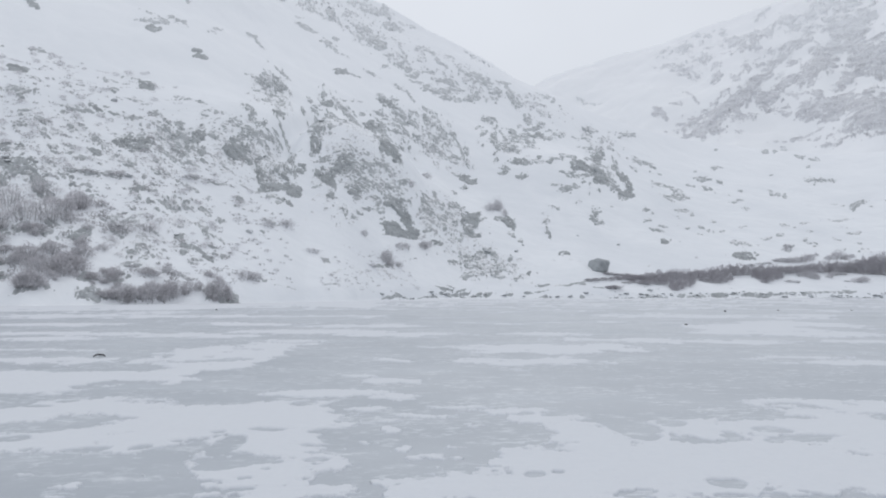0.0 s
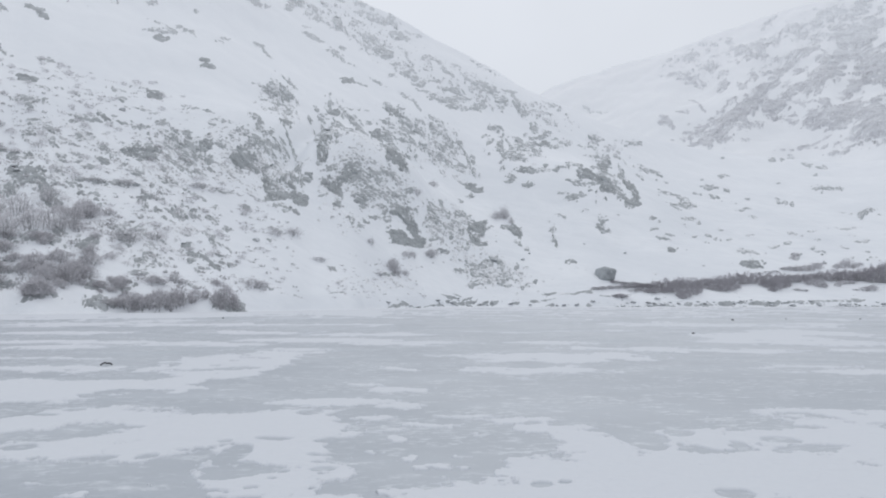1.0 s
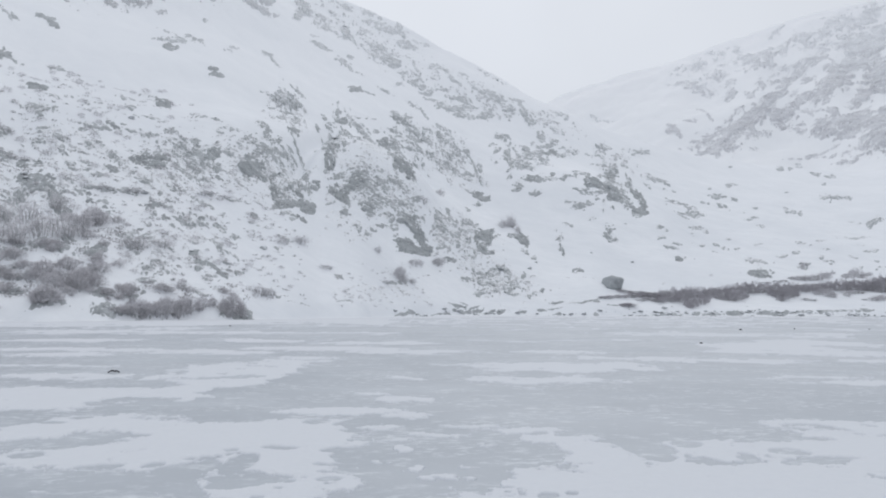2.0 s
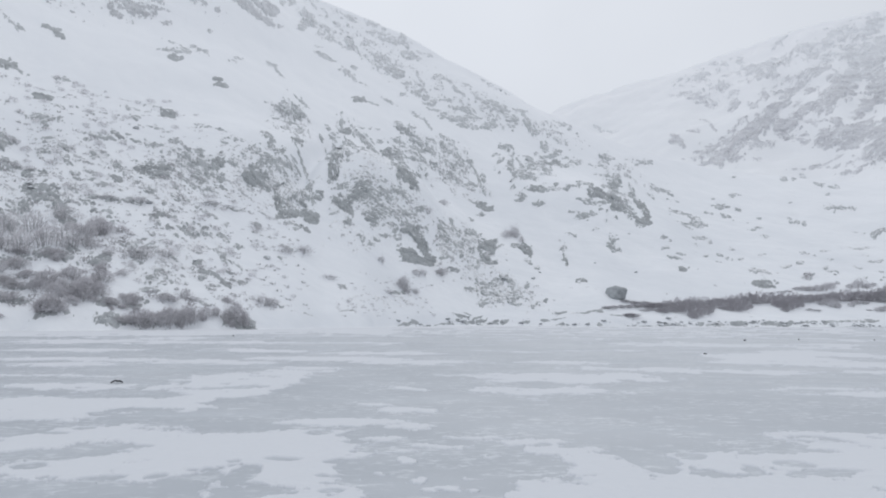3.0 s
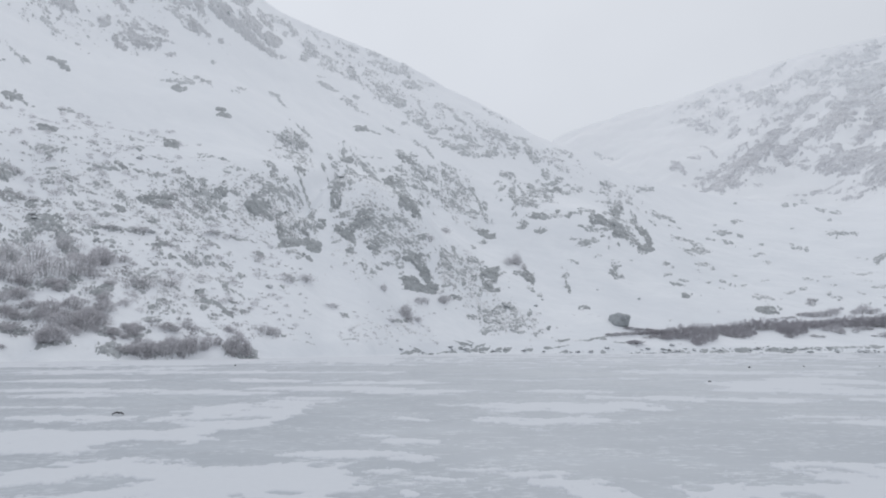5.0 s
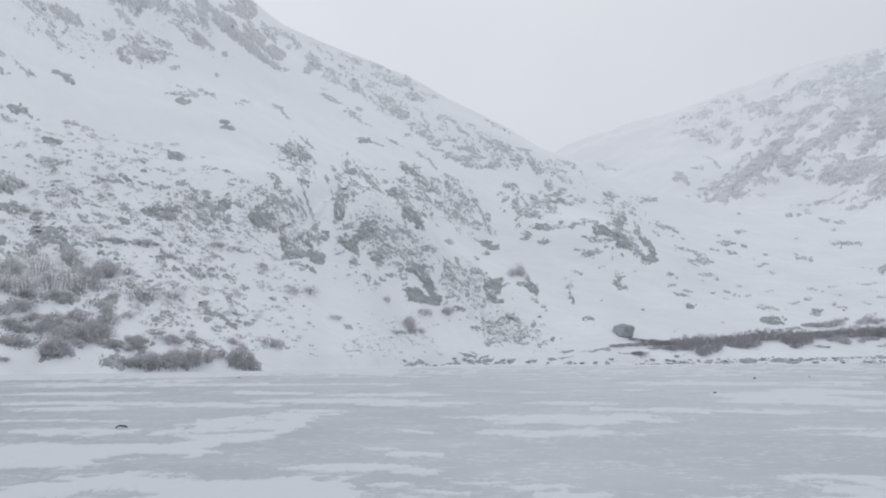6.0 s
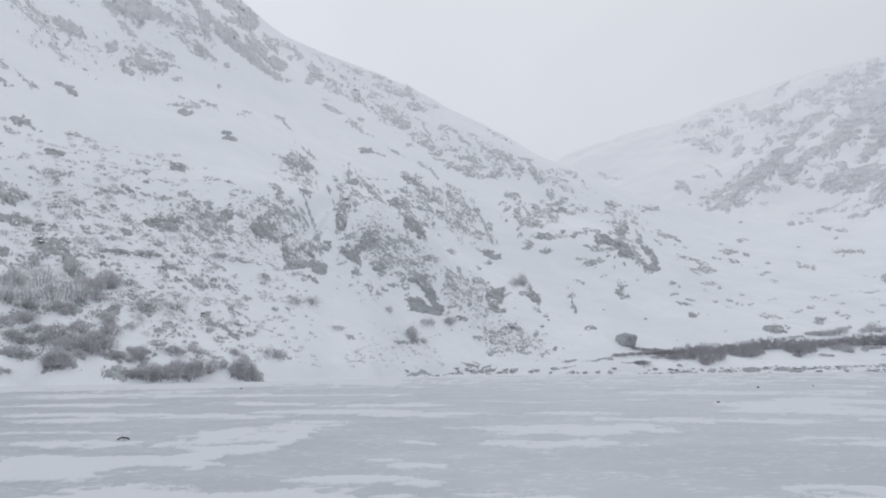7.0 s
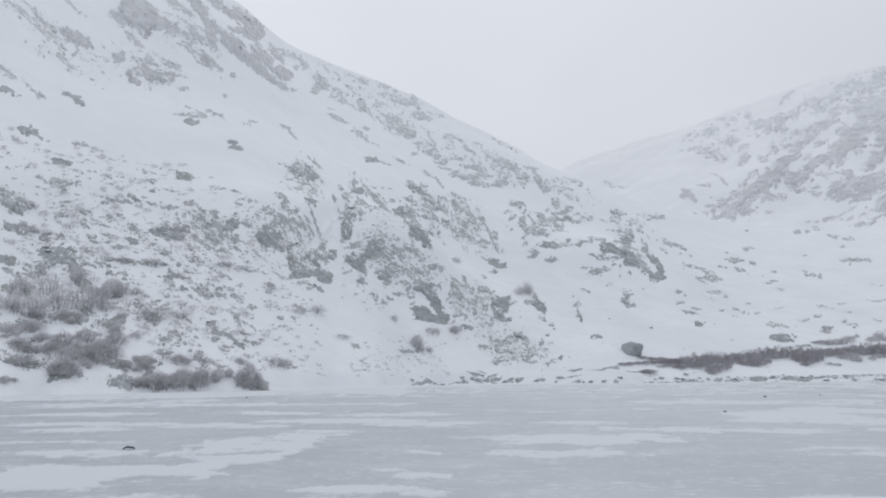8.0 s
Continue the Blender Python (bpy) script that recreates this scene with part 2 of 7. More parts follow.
def land(x, y):
    """Height of the snow surface above the ice."""
    x, y = np.asarray(x, float), np.asarray(y, float)
    a, r = np.degrees(np.arctan2(x, y)), np.hypot(x, y)
    r0, rt = shore(a) + 2.5 * grad_noise(a * 0.35, a * 0, 5), crest_distance(a)
    top = rt * np.tan(np.radians(np.interp(a, BEARING, CREST)))
    t = (r - r0) / (rt - r0)
    s = np.clip(t, 0, 1)
    rise = top * (0.62 * s + 0.38 * s * s)
    bank = 0.7 * np.clip((r - r0) / 4.0, 0, 1) ** 0.7
    near = np.where(t < 0, np.maximum(-0.6, (r - r0) * 0.08), bank + rise)
    near = np.where(t > 1, near - 0.10 * (r - rt), near)
    rough = np.clip(t * 3, 0, 1)
    near = near + rough * (3.0 * grad_noise(x / 55, y / 55, 3) * np.clip(1.3 - t, 0, 1) + 0.55 * layered(x / 16, y / 16, 3, 8))
    for px, py, w, d, h in SWELLS:
        near = near + h * np.exp(-((x - px) / w) ** 2 - ((y - py) / d) ** 2)
    for xa, ya, xb, yb, w, h in GULLIES:
        k = np.clip((y - ya) / (yb - ya), 0, 1)
        along = np.clip((y - ya) / 12 + 0.4, 0, 1) * np.clip((yb - y) / 15, 0, 1)
        near = near - h * along * np.exp(-((x - xa - (xb - xa) * k) / w) ** 2)
    q = np.clip((r - FAR_FOOT) / (FAR_TOP - FAR_FOOT), 0, 1)
    ftop = FAR_TOP * np.tan(np.radians(np.interp(a, BEARING, FAR_CREST)))
    base = 0.55 * top
    far = base + (ftop - base) * (0.75 * q + 0.25 * q * q) + q * (1 - q) * 70 * grad_noise(a / 4.5, r / 160, 21)
    far = far - np.clip(r - FAR_TOP, 0, None) * 0.05 + np.clip(q * 4, 0, 1) * 3.0 * layered(x / 45, y / 45, 3, 31)
    return np.where(r > FAR_FOOT - 60, np.maximum(near, far), near)


# ---------- where things stand ----------
# rocks: x, y, half width, half height, lean of the beds (degrees), cover
GULLY_TOP = [
    (-59.4, 231.2, 1.08, 0.36, 20, 0.6), (-55.1, 229.4, 1.78, 1.42, 45, 0.7), (-55.3, 239.9, 2.23, 1.12, 30, 0.6),
    (-53, 250.2, 1.94, 0.77, 40, 0.6), (-50.1, 246.6, 1.33, 0.76, 20, 1), (-48.9, 233.8, 1.62, 1.62, 30, 0.9),
    (-49.2, 221.1, 2.04, 0.85, 20, 0.9), (-53.8, 221.5, 1.03, 0.51, 10, 0.7), (-45.7, 216.5, 1.16, 1.33, 60, 1),
    (-41.7, 195.2, 1.34, 0.9, 20, 1.1), (-48.7, 212.2, 1.31, 0.49, 30, 0.8), (-51.8, 232.6, 3.59, 2.87, 45, 0.5),
    (-39.9, 187.1, 1.71, 0.43, 66, 0.95), (-38.4, 184.7, 1.68, 0.56, 66, 0.95), (-36.6, 181.8, 1.65, 0.48, 70, 1),
    (-34, 173.3, 1.57, 0.52, 75, 0.95),
]
GULLY_WEST = [
    (-47.2, 184.5, 1.71, 0.86, 25, 0.9), (-44.8, 180.7, 0.83, 0.83, 30, 0.9), (-46.8, 173.1, 1.34, 0.67, 10, 0.7),
    (-42.8, 172.1, 2.11, 1.19, 20, 0.85), (-44, 168.7, 1.04, 0.78, 0, 1), (-42, 177.7, 1.36, 0.68, -20, 0.7),
    (-39.3, 180.6, 0.96, 0.55, 10, 1), (-39, 176.7, 1.88, 0.81, 30, 0.7), (-39.2, 170.7, 1.04, 0.52, 0, 0.8),
    (-34.1, 172.4, 0.91, 1.04, 30, 0.95), (-34.8, 163.9, 2.72, 2.72, 20, 0.45), (-36.5, 197.2, 0.6, 0.3, 0, 0.8),
    (-32.7, 177, 0.53, 0.4, 0, 0.5), (-31.9, 166.2, 1.75, 0.5, 78, 1), (-38.3, 179, 1.36, 0.54, 30, 0.85),
    (-40.4, 174.1, 1.33, 0.66, 20, 0.85),
]
GULLY_FACE = [
    (-43.7, 161.5, 1.98, 1.98, 35, 1.2), (-41.9, 162.8, 1.24, 1.24, 45, 1.15), (-40.7, 160.4, 2.2, 0.98, 10, 1.15),
    (-38.9, 164, 1, 0.75, -15, 1.1), (-43.1, 156.2, 0.6, 0.48, 0, 1.1), (-37.5, 157.5, 1.67, 0.84, 75, 1.1),
    (-36, 153.6, 0.93, 0.7, 20, 1.1), (-31.1, 169.4, 1.02, 1.02, 20, 1.25),
]
GULLY_BASE = [
    (-32.8, 155.3, 3.73, 0.82, -6, 1.25), (-30.4, 157.4, 1.53, 1.18, -4, 1.3), (-34.5, 153.8, 1.62, 0.81, 0, 1.2),
    (-35.4, 149, 0.56, 0.56, 0, 1), (-32.8, 148.2, 1.34, 0.45, 10, 0.9), (-31, 149.3, 1.12, 0.45, 20, 0.9),
    (-29.8, 149.6, 0.67, 0.45, 20, 1.1), (-31.4, 146.2, 0.88, 0.33, 0, 1),
]
CLIFF_PATCHES = [
    (-20.2, 179.3, 7.46, 4, 28, 0.46), (-17.5, 255.2, 8, 8.76, 42, 0.42), (-15.8, 176.2, 6.25, 2.34, 25, 0.5),
    (-2.5, 272.7, 7.31, 6.5, 50, 0.38), (-42.8, 170.4, 6.27, 3.92, 28, 0.44), (-36.5, 166, 3.77, 3.51, 32, 0.4),
    (-0.3, 191.5, 6.45, 3.93, 35, 0.42), (25.4, 292.1, 10.45, 4.79, 12, 0.46), (60.5, 291.3, 7.46, 5.27, 38, 0.42),
    (-52.8, 151.9, 6.67, 3.57, 32, 0.42), (-32.3, 225.9, 6.48, 4.77, 32, 0.36), (8.7, 175.5, 6.92, 2.56, 15, 0.36),
]
WEST_HIGH = [
    (-80.1, 145.4, 1.24, 0.74, 15, 0.8), (-72.8, 146.5, 1.1, 0.37, -5, 0.8), (-71.5, 150.8, 2.24, 0.75, 8, 0.85),
    (-70.1, 154.8, 1.78, 0.63, 25, 1), (-69.3, 157.8, 0.64, 0.26, 0, 0.9), (-64.4, 156.5, 3.03, 0.63, 12, 0.75),
    (-66.9, 156.1, 1.77, 0.32, 10, 0.75), (-66.7, 167.1, 1.35, 0.54, 15, 0.8), (-69.1, 166.8, 1.89, 0.41, 5, 0.6),
    (-60.3, 162.1, 1.03, 0.64, 10, 0.8), (-74.1, 134, 1.14, 1.02, 20, 0.75), (-67.4, 141.4, 1.86, 0.93, 0, 0.7),
    (-76.1, 139.4, 1.42, 0.59, 0, 0.75), (-72.6, 138.3, 1.16, 0.7, 20, 0.75), (-79.7, 131.4, 1.37, 1.83, 60, 0.85),
]
WEST_MID = [
    (-62.8, 138.5, 0.79, 0.68, 30, 0.95), (-61.1, 137.7, 1, 0.67, 30, 1.05), (-60.4, 133.7, 0.98, 0.54, 10, 1.15),
    (-61.6, 133.8, 0.54, 0.33, 20, 0.8), (-60.2, 142.3, 1.14, 0.8, 10, 1.1), (-57.8, 142.4, 2.28, 1.02, 12, 1.15),
    (-56.2, 144.4, 1.38, 1.15, 30, 1.2), (-55.4, 140.4, 1.56, 0.33, 5, 1.1), (-59.5, 147.1, 2.94, 0.47, 5, 0.8),
    (-57.4, 135.2, 0.33, 0.33, 0, 1.1), (-54.4, 133.6, 1.28, 0.64, 35, 0.95), (-58.6, 123.6, 2.01, 0.5, 3, 1.05),
    (-56.8, 123.8, 1.4, 0.5, 8, 1), (-54.1, 126.6, 1.52, 0.61, 12, 1.05), (-55.2, 126, 1.01, 0.41, 0, 0.9),
    (-59.3, 120.4, 0.89, 0.49, 20, 0.95),
]
WEST_LOW = [
    (-58, 120.2, 0.39, 0.29, 0, 1), (-56.7, 118, 0.77, 0.38, 30, 1), (-54.8, 119.3, 1.16, 0.29, 10, 0.9),
    (-54, 117.5, 0.47, 0.28, 10, 1.1), (-49.2, 123.7, 1.56, 0.59, 5, 0.95), (-47.6, 125.5, 0.89, 0.49, 20, 0.7),
    (-48.5, 128.3, 0.71, 0.2, 30, 1.05), (-65.4, 128.5, 1.07, 0.75, 20, 0.7), (-60.8, 129.1, 1.47, 0.42, 8, 0.9),
    (-62.7, 129.9, 1.06, 0.43, 10, 0.7), (-64.6, 132.7, 1.31, 0.44, 10, 0.6), (-69.7, 133.6, 0.89, 0.89, 0, 0.7),
    (-62.8, 122.6, 1.22, 0.81, 20, 0.6),
]
WEST_TUFTS = [
    (-71.1, 124.5, 1.09, 0.61, 10, 1.1), (-69.4, 125.7, 0.74, 0.61, 20, 1.1), (-74.2, 125, 1.48, 0.99, 0, 0.9),
    (-67.2, 122.6, 0.47, 0.24, 0, 1.1), (-67.4, 119.8, 1.63, 0.47, 5, 1.15), (-65.1, 120.5, 0.93, 0.34, 0, 1.1),
    (-63.5, 118.4, 1.02, 0.68, 30, 1.15), (-66, 116.9, 0.91, 0.68, 20, 1.1), (-64.2, 116.6, 1.01, 0.56, -10, 1.15),
    (-64.5, 112.9, 0.99, 0.87, 80, 1.2), (-65.2, 111.2, 1.31, 0.98, 0, 0.8), (-59.8, 114.3, 1.31, 0.76, 20, 1.2),
    (-60.6, 116.8, 0.89, 0.55, -40, 1.1), (-58.8, 112.1, 0.85, 0.64, -20, 1.2), (-63.1, 105.9, 1.03, 0.83, 40, 1.1),
    (-61.1, 104.6, 1.02, 0.82, 30, 1),
]
GULLY_SIDE = [
    (-60.7, 161.5, 1.03, 0.64, 10, 0.8), (-59.5, 175.5, 1.94, 0.42, 10, 0.8), (-55.1, 175.1, 1.1, 0.41, 5, 0.9),
    (-52.6, 168.8, 1.06, 0.66, 20, 0.9), (-51.2, 172.4, 1.61, 0.67, 10, 0.85), (-55.3, 161, 0.89, 0.63, 0, 0.95),
    (-55.2, 153.5, 1.45, 0.73, 20, 0.85), (-53.5, 157, 1.23, 0.99, 40, 0.8), (-50.3, 159.3, 1.24, 1.12, 20, 1.1),
    (-51.1, 156.8, 1.47, 1.22, 40, 0.85), (-48.2, 161.8, 1.13, 0.88, 10, 1.05), (-47.8, 152.3, 1.06, 0.71, -60, 1),
    (-46.4, 148.9, 0.81, 0.46, 20, 1.1), (-51.2, 149, 1.63, 1.17, 30, 0.75), (-53, 145.3, 1.14, 0.69, 40, 1),
    (-51.3, 144.5, 1.36, 0.57, 35, 0.9),
]
WEST_RIBS = [
    (-49.7, 148, 0.92, 0.58, 30, 0.95), (-49.8, 143.6, 1.35, 0.56, 30, 0.9), (-47.8, 143.5, 1.12, 0.67, 20, 0.7),
    (-50.3, 152.7, 1.67, 0.95, 40, 0.7), (-56.3, 156.5, 2.97, 1.73, 30, 0.5), (-49.4, 134.8, 0.74, 0.42, 0, 1.1),
    (-50.1, 133.9, 1.05, 0.42, 10, 0.85), (-47.7, 134.9, 1.68, 0.42, 25, 0.85), (-44.1, 139.3, 1.29, 0.54, 15, 0.85),
    (-42.2, 140, 1.72, 0.32, 8, 0.9), (-40.8, 142.6, 0.87, 0.22, 5, 0.8), (-44.3, 133.8, 1.45, 0.52, 40, 0.9),
    (-42.5, 132.6, 0.82, 0.31, 45, 0.9), (-51.7, 138.6, 0.44, 0.33, 20, 1), (-50.2, 129.6, 0.51, 0.51, -30, 0.8),
]
WEST_LEDGES = [
    (-47.5, 120.4, 0.57, 0.47, 40, 1), (-45.7, 120.4, 0.66, 0.38, 10, 1.1), (-44.2, 122.9, 1.15, 0.48, 20, 0.9),
    (-43.1, 122.3, 1.33, 0.48, 30, 0.95), (-43.6, 118.8, 1.11, 0.37, 20, 0.8), (-46.8, 116.5, 0.55, 0.37, 30, 1.05),
    (-45, 114.6, 0.72, 0.18, 10, 1), (-46.9, 114.1, 0.45, 0.27, 10, 0.9), (-41.2, 124, 0.96, 0.48, 25, 0.8),
    (-38.3, 124.8, 1.34, 0.48, 30, 0.85), (-40, 131.4, 0.81, 0.4, 0, 0.7), (-36.6, 138.9, 0.74, 0.42, 30, 1.1),
    (-35.1, 135.2, 1.64, 0.31, 20, 0.7), (-35.7, 123.9, 0.76, 0.57, 0, 0.85), (-29.8, 133.5, 1.4, 0.5, 20, 0.8),
]
FALLEN_BLOCKS = [
    (-38.3, 112.3, 0.69, 0.43, 0, 1.25), (-36.4, 109.7, 1.01, 0.42, 30, 1.1), (-35.9, 107.7, 0.58, 0.5, 20, 1.05),
    (-35.2, 109.7, 0.84, 0.34, 40, 1.1), (-33.5, 108.5, 0.99, 0.33, 42, 1.2), (-32.4, 108.1, 0.58, 0.33, 40, 1.2),
    (-33.9, 105.6, 0.97, 0.49, 0, 0.7), (-31.6, 110.5, 1.17, 0.5, 15, 0.8), (-47.3, 111.7, 0.71, 0.44, 0, 1),
    (-45.2, 111.4, 1.23, 0.53, 10, 0.85), (-45, 107.7, 1.19, 0.77, 20, 0.75), (-42.8, 110.2, 1.38, 0.35, 20, 0.85),
    (-41.2, 109.5, 1.03, 0.43, 15, 0.85), (-47, 108.4, 1.04, 0.43, 10, 0.7), (-44, 104.9, 0.58, 0.33, 0, 1),
]
FALLEN_SCRAPS = [
    (-36, 117.4, 1.26, 0.63, 35, 0.85), (-33.4, 116.2, 1.06, 0.26, 40, 0.85), (-37.1, 118.2, 0.91, 0.36, 30, 0.7),
    (-40.3, 101.3, 1.11, 0.64, 0, 0.65), (-39.2, 103.2, 0.81, 0.48, -20, 0.8), (-38.7, 100.2, 0.63, 0.31, 0, 0.85),
    (-38.2, 101.8, 0.32, 0.24, 0, 1), (-38.6, 98.1, 0.77, 0.38, 10, 0.9), (-31.4, 102.9, 0.94, 0.31, 0, 0.8),
    (-33.4, 100, 0.61, 0.23, 30, 0.95), (-32.4, 99.7, 0.46, 0.23, 20, 1), (-24.8, 107.3, 0.4, 0.24, 30, 1),
    (-47.4, 100.9, 1.14, 0.57, 0, 1.05), (-47.4, 102.9, 0.58, 0.41, 0, 1), (-49.7, 103, 0.33, 0.25, 0, 1),
]
WEST_DARK = [
    (-47.8, 101.7, 1.4, 0.66, -5, 1.1), (-47.6, 103.5, 0.67, 0.5, -20, 1.1), (-55.5, 94.4, 1.36, 0.56, 5, 1.05),
    (-59.6, 113.8, 0.66, 1.04, 10, 1.1), (-56.7, 110.4, 1, 0.73, 10, 1.15), (-66.4, 119.7, 2.22, 0.71, 5, 1),
    (-62, 116.2, 1.26, 0.48, 10, 1.05), (-52.7, 90, 1.07, 0.38, 0, 1.05), (-50, 89.9, 1.13, 0.53, 0, 1.1),
    (-52.3, 98.7, 1.8, 0.41, 0, 1.05), (-51.8, 102.2, 0.84, 0.5, 10, 1.05), (-41.6, 91.1, 1.1, 0.37, 5, 1.1),
    (-39.4, 92.1, 0.8, 0.29, 0, 1.1), (-39.9, 93.9, 1.04, 0.37, 0, 1.1), (-49.8, 85.3, 1.3, 0.36, 0, 1.05),
]
BANK_EDGE = [
    (-39.7, 87.3, 1.4, 0.42, -5, 1), (-41.6, 90.5, 1.02, 0.36, 0, 1.1), (-38.9, 92.2, 1.17, 0.36, 0, 1),
    (-46.6, 110.4, 1.93, 0.88, 10, 0.5), (-40.6, 102.1, 2.09, 1.12, 10, 0.5), (-42.8, 125.4, 2.91, 1.36, 25, 0.45),
    (-52, 88.6, 1.05, 0.45, 0, 1), (-39.6, 97.8, 1.08, 0.31, 0, 0.9),
]
SLOPE_B = [
    (-68.3, 110.4, 1.34, 0.67, -10, 1), (-66, 106.9, 0.74, 0.46, 0, 0.95), (-62.1, 100.9, 1.04, 0.52, 0, 1.1),
    (-75.5, 122, 1.27, 0.85, 10, 0.95), (-81.7, 131.3, 2.99, 1.84, 20, 0.85), (-75.5, 121.9, 1.06, 0.53, 10, 1.15),
    (-68.1, 109.7, 1.14, 0.47, 0, 1.15), (-62.5, 101.5, 1.05, 0.52, 0, 1.15), (-83.5, 147.6, 1.9, 0.51, 0, 0.7),
    (-95.1, 179.4, 2.15, 0.61, 0, 0.6), (-36.6, 138.8, 0.84, 0.53, 20, 1), (46.3, 232.7, 2.43, 1.39, 20, 1),
]
SLOPE_D = [
    (47.6, 240, 1.79, 0.54, 0, 0.6), (29.1, 213.4, 1.42, 0.94, 80, 1), (30.2, 227.3, 1.68, 1.17, 80, 0.6),
    (30.1, 192.2, 1.28, 0.71, 0, 1), (-80, 165.3, 2.76, 0.83, 5, 0.4), (-76.7, 175.3, 2.3, 0.58, 10, 0.5),
    (-88.6, 147.2, 1.55, 0.52, 0, 0.4), (-75, 255.2, 2.45, 0.61, 20, 0.4),
]
CENTRAL_WEST = [
    (-41.2, 235.3, 1.43, 0.72, 50, 0.95), (-38.3, 231.2, 1.75, 1.23, 20, 0.85), (-40.7, 223.7, 1.36, 0.85, 70, 0.75),
    (-36, 241.1, 1.83, 0.91, 0, 1.15), (-37.4, 240.5, 1.1, 0.73, 0, 0.8), (-34.9, 249.3, 1.51, 0.38, 0, 0.7),
    (-31.5, 245.5, 2.97, 0.93, 30, 0.85), (-30.4, 258.8, 3.91, 0.59, 0, 0.6), (-30.9, 240.8, 2.54, 0.91, 40, 0.95),
    (-27.7, 236.5, 2.49, 1.07, 40, 0.95), (-26.9, 250.3, 1.69, 0.75, 0, 0.9), (-25.6, 234, 1.75, 0.7, 30, 0.9),
    (-32, 195.5, 1.77, 1.33, 20, 1.05), (-32.1, 189.9, 1.15, 1, 0, 1.05), (-29.2, 196.2, 1.33, 0.89, 40, 1),
    (-32, 220.2, 1, 0.83, 40, 0.95),
]
CENTRAL_LEDGES = [
    (-28, 192.7, 1.02, 0.44, 0, 1), (-27.7, 189.2, 0.57, 0.43, 0, 1), (-30.1, 181.6, 2.05, 1.23, 85, 1.25),
    (-30.1, 176.5, 0.8, 0.53, -30, 1), (-22.7, 246.1, 2.58, 1.47, 20, 1.15), (-21.5, 241.4, 1.8, 1.08, 10, 1),
    (-20, 251.4, 2.26, 0.94, 70, 1.05), (-17.2, 200.9, 1.35, 0.75, 30, 1), (-13.8, 197.7, 2.65, 1.47, 35, 1.15),
    (-11.9, 195.4, 2.32, 1.01, 60, 1.1), (-10.6, 193.3, 1.14, 0.43, 65, 1), (-15.4, 207, 1.54, 1.08, 40, 1),
    (-14.7, 257.3, 3.45, 0.77, 12, 0.95), (-11.4, 259.9, 1.55, 0.58, 55, 1),
]
CENTRAL_DOME = [
    (-22.7, 178.4, 2.13, 1.46, -15, 1.15), (-24, 173.7, 2.33, 1.29, -30, 1.15), (-27, 176.4, 1.58, 0.79, -25, 1),
    (-27.3, 170.5, 1.27, 1.15, 60, 1.1), (-25.2, 168.7, 1.51, 1, 40, 1.15), (-24, 167.7, 1, 0.75, 30, 1.15),
    (-21.1, 176.2, 1.05, 1.05, -50, 1), (-24.1, 181.3, 1.9, 0.41, -10, 0.9), (-21.9, 180.5, 0.81, 0.67, 0, 1),
    (-18.5, 186.7, 0.83, 0.56, 0, 1), (-17.9, 183.1, 1.63, 1.09, 20, 0.9), (-19.2, 180.7, 1.07, 0.8, 0, 0.9),
    (-15.5, 186.7, 1.66, 1.11, 30, 0.9), (-13.4, 186.8, 1.38, 0.97, 50, 1.05), (-16.4, 182.2, 2.16, 0.67, 15, 0.8),
    (-12, 186.4, 0.83, 0.55, 0, 1),
]
CENTRAL_LOW = [
    (-9.3, 187.9, 1.66, 0.83, -20, 0.9), (-17.9, 176.8, 2.62, 0.65, 10, 0.95), (-15.4, 179.1, 2.12, 0.53, 15, 0.95),
    (-19.9, 171.9, 1.53, 0.76, 0, 1), (-12.9, 180.8, 1.87, 0.8, 25, 1), (-10.4, 183.2, 1.35, 0.67, 50, 1),
    (-19.6, 169.6, 1.76, 1.13, 15, 1.1), (-18.4, 173.2, 1.15, 0.64, 0, 1.1), (-18.8, 168, 0.99, 0.62, 0, 1.05),
    (-23.7, 163.4, 0.97, 0.97, 20, 1.05), (-23.3, 166.1, 0.49, 0.49, 0, 0.9), (-27, 165, 0.98, 0.37, 0, 0.9),
    (-16.1, 172.3, 1.02, 0.38, 0, 1), (-21.7, 158.2, 0.94, 0.35, 0, 0.6), (-20, 158.6, 0.82, 0.7, 70, 0.85),
    (-18.3, 159, 0.7, 0.47, 0, 1),
]
CENTRAL_BASE = [
    (-17.6, 163.2, 0.96, 0.36, 40, 0.9), (-16.2, 167.3, 0.86, 0.49, 0, 1.1), (-14.2, 170, 1.13, 0.75, 20, 1.05),
    (-14.5, 172.1, 0.63, 0.63, 0, 0.9), (-13.2, 168, 0.62, 0.37, 0, 0.9), (-11.3, 176.8, 2.08, 1.17, 12, 1.25),
    (-10, 176.2, 1.55, 1.04, 40, 1.2), (-12.6, 176.9, 1.04, 0.52, 0, 1.1), (-8.6, 174.7, 1.41, 1.15, 60, 1.25),
    (-9.5, 174.5, 1.02, 0.64, 0, 1), (-7.7, 174.7, 1.54, 1.15, 70, 1.25), (-9.1, 167.9, 3.44, 0.98, 4, 1.35),
    (-6.5, 172.3, 1.26, 1.01, 0, 1.3), (-11, 167.5, 1.72, 0.98, 30, 1.15), (-12.1, 167.3, 1.23, 0.49, 10, 0.9),
    (-11.2, 147.8, 2.38, 0.43, 5, 0.95),
]
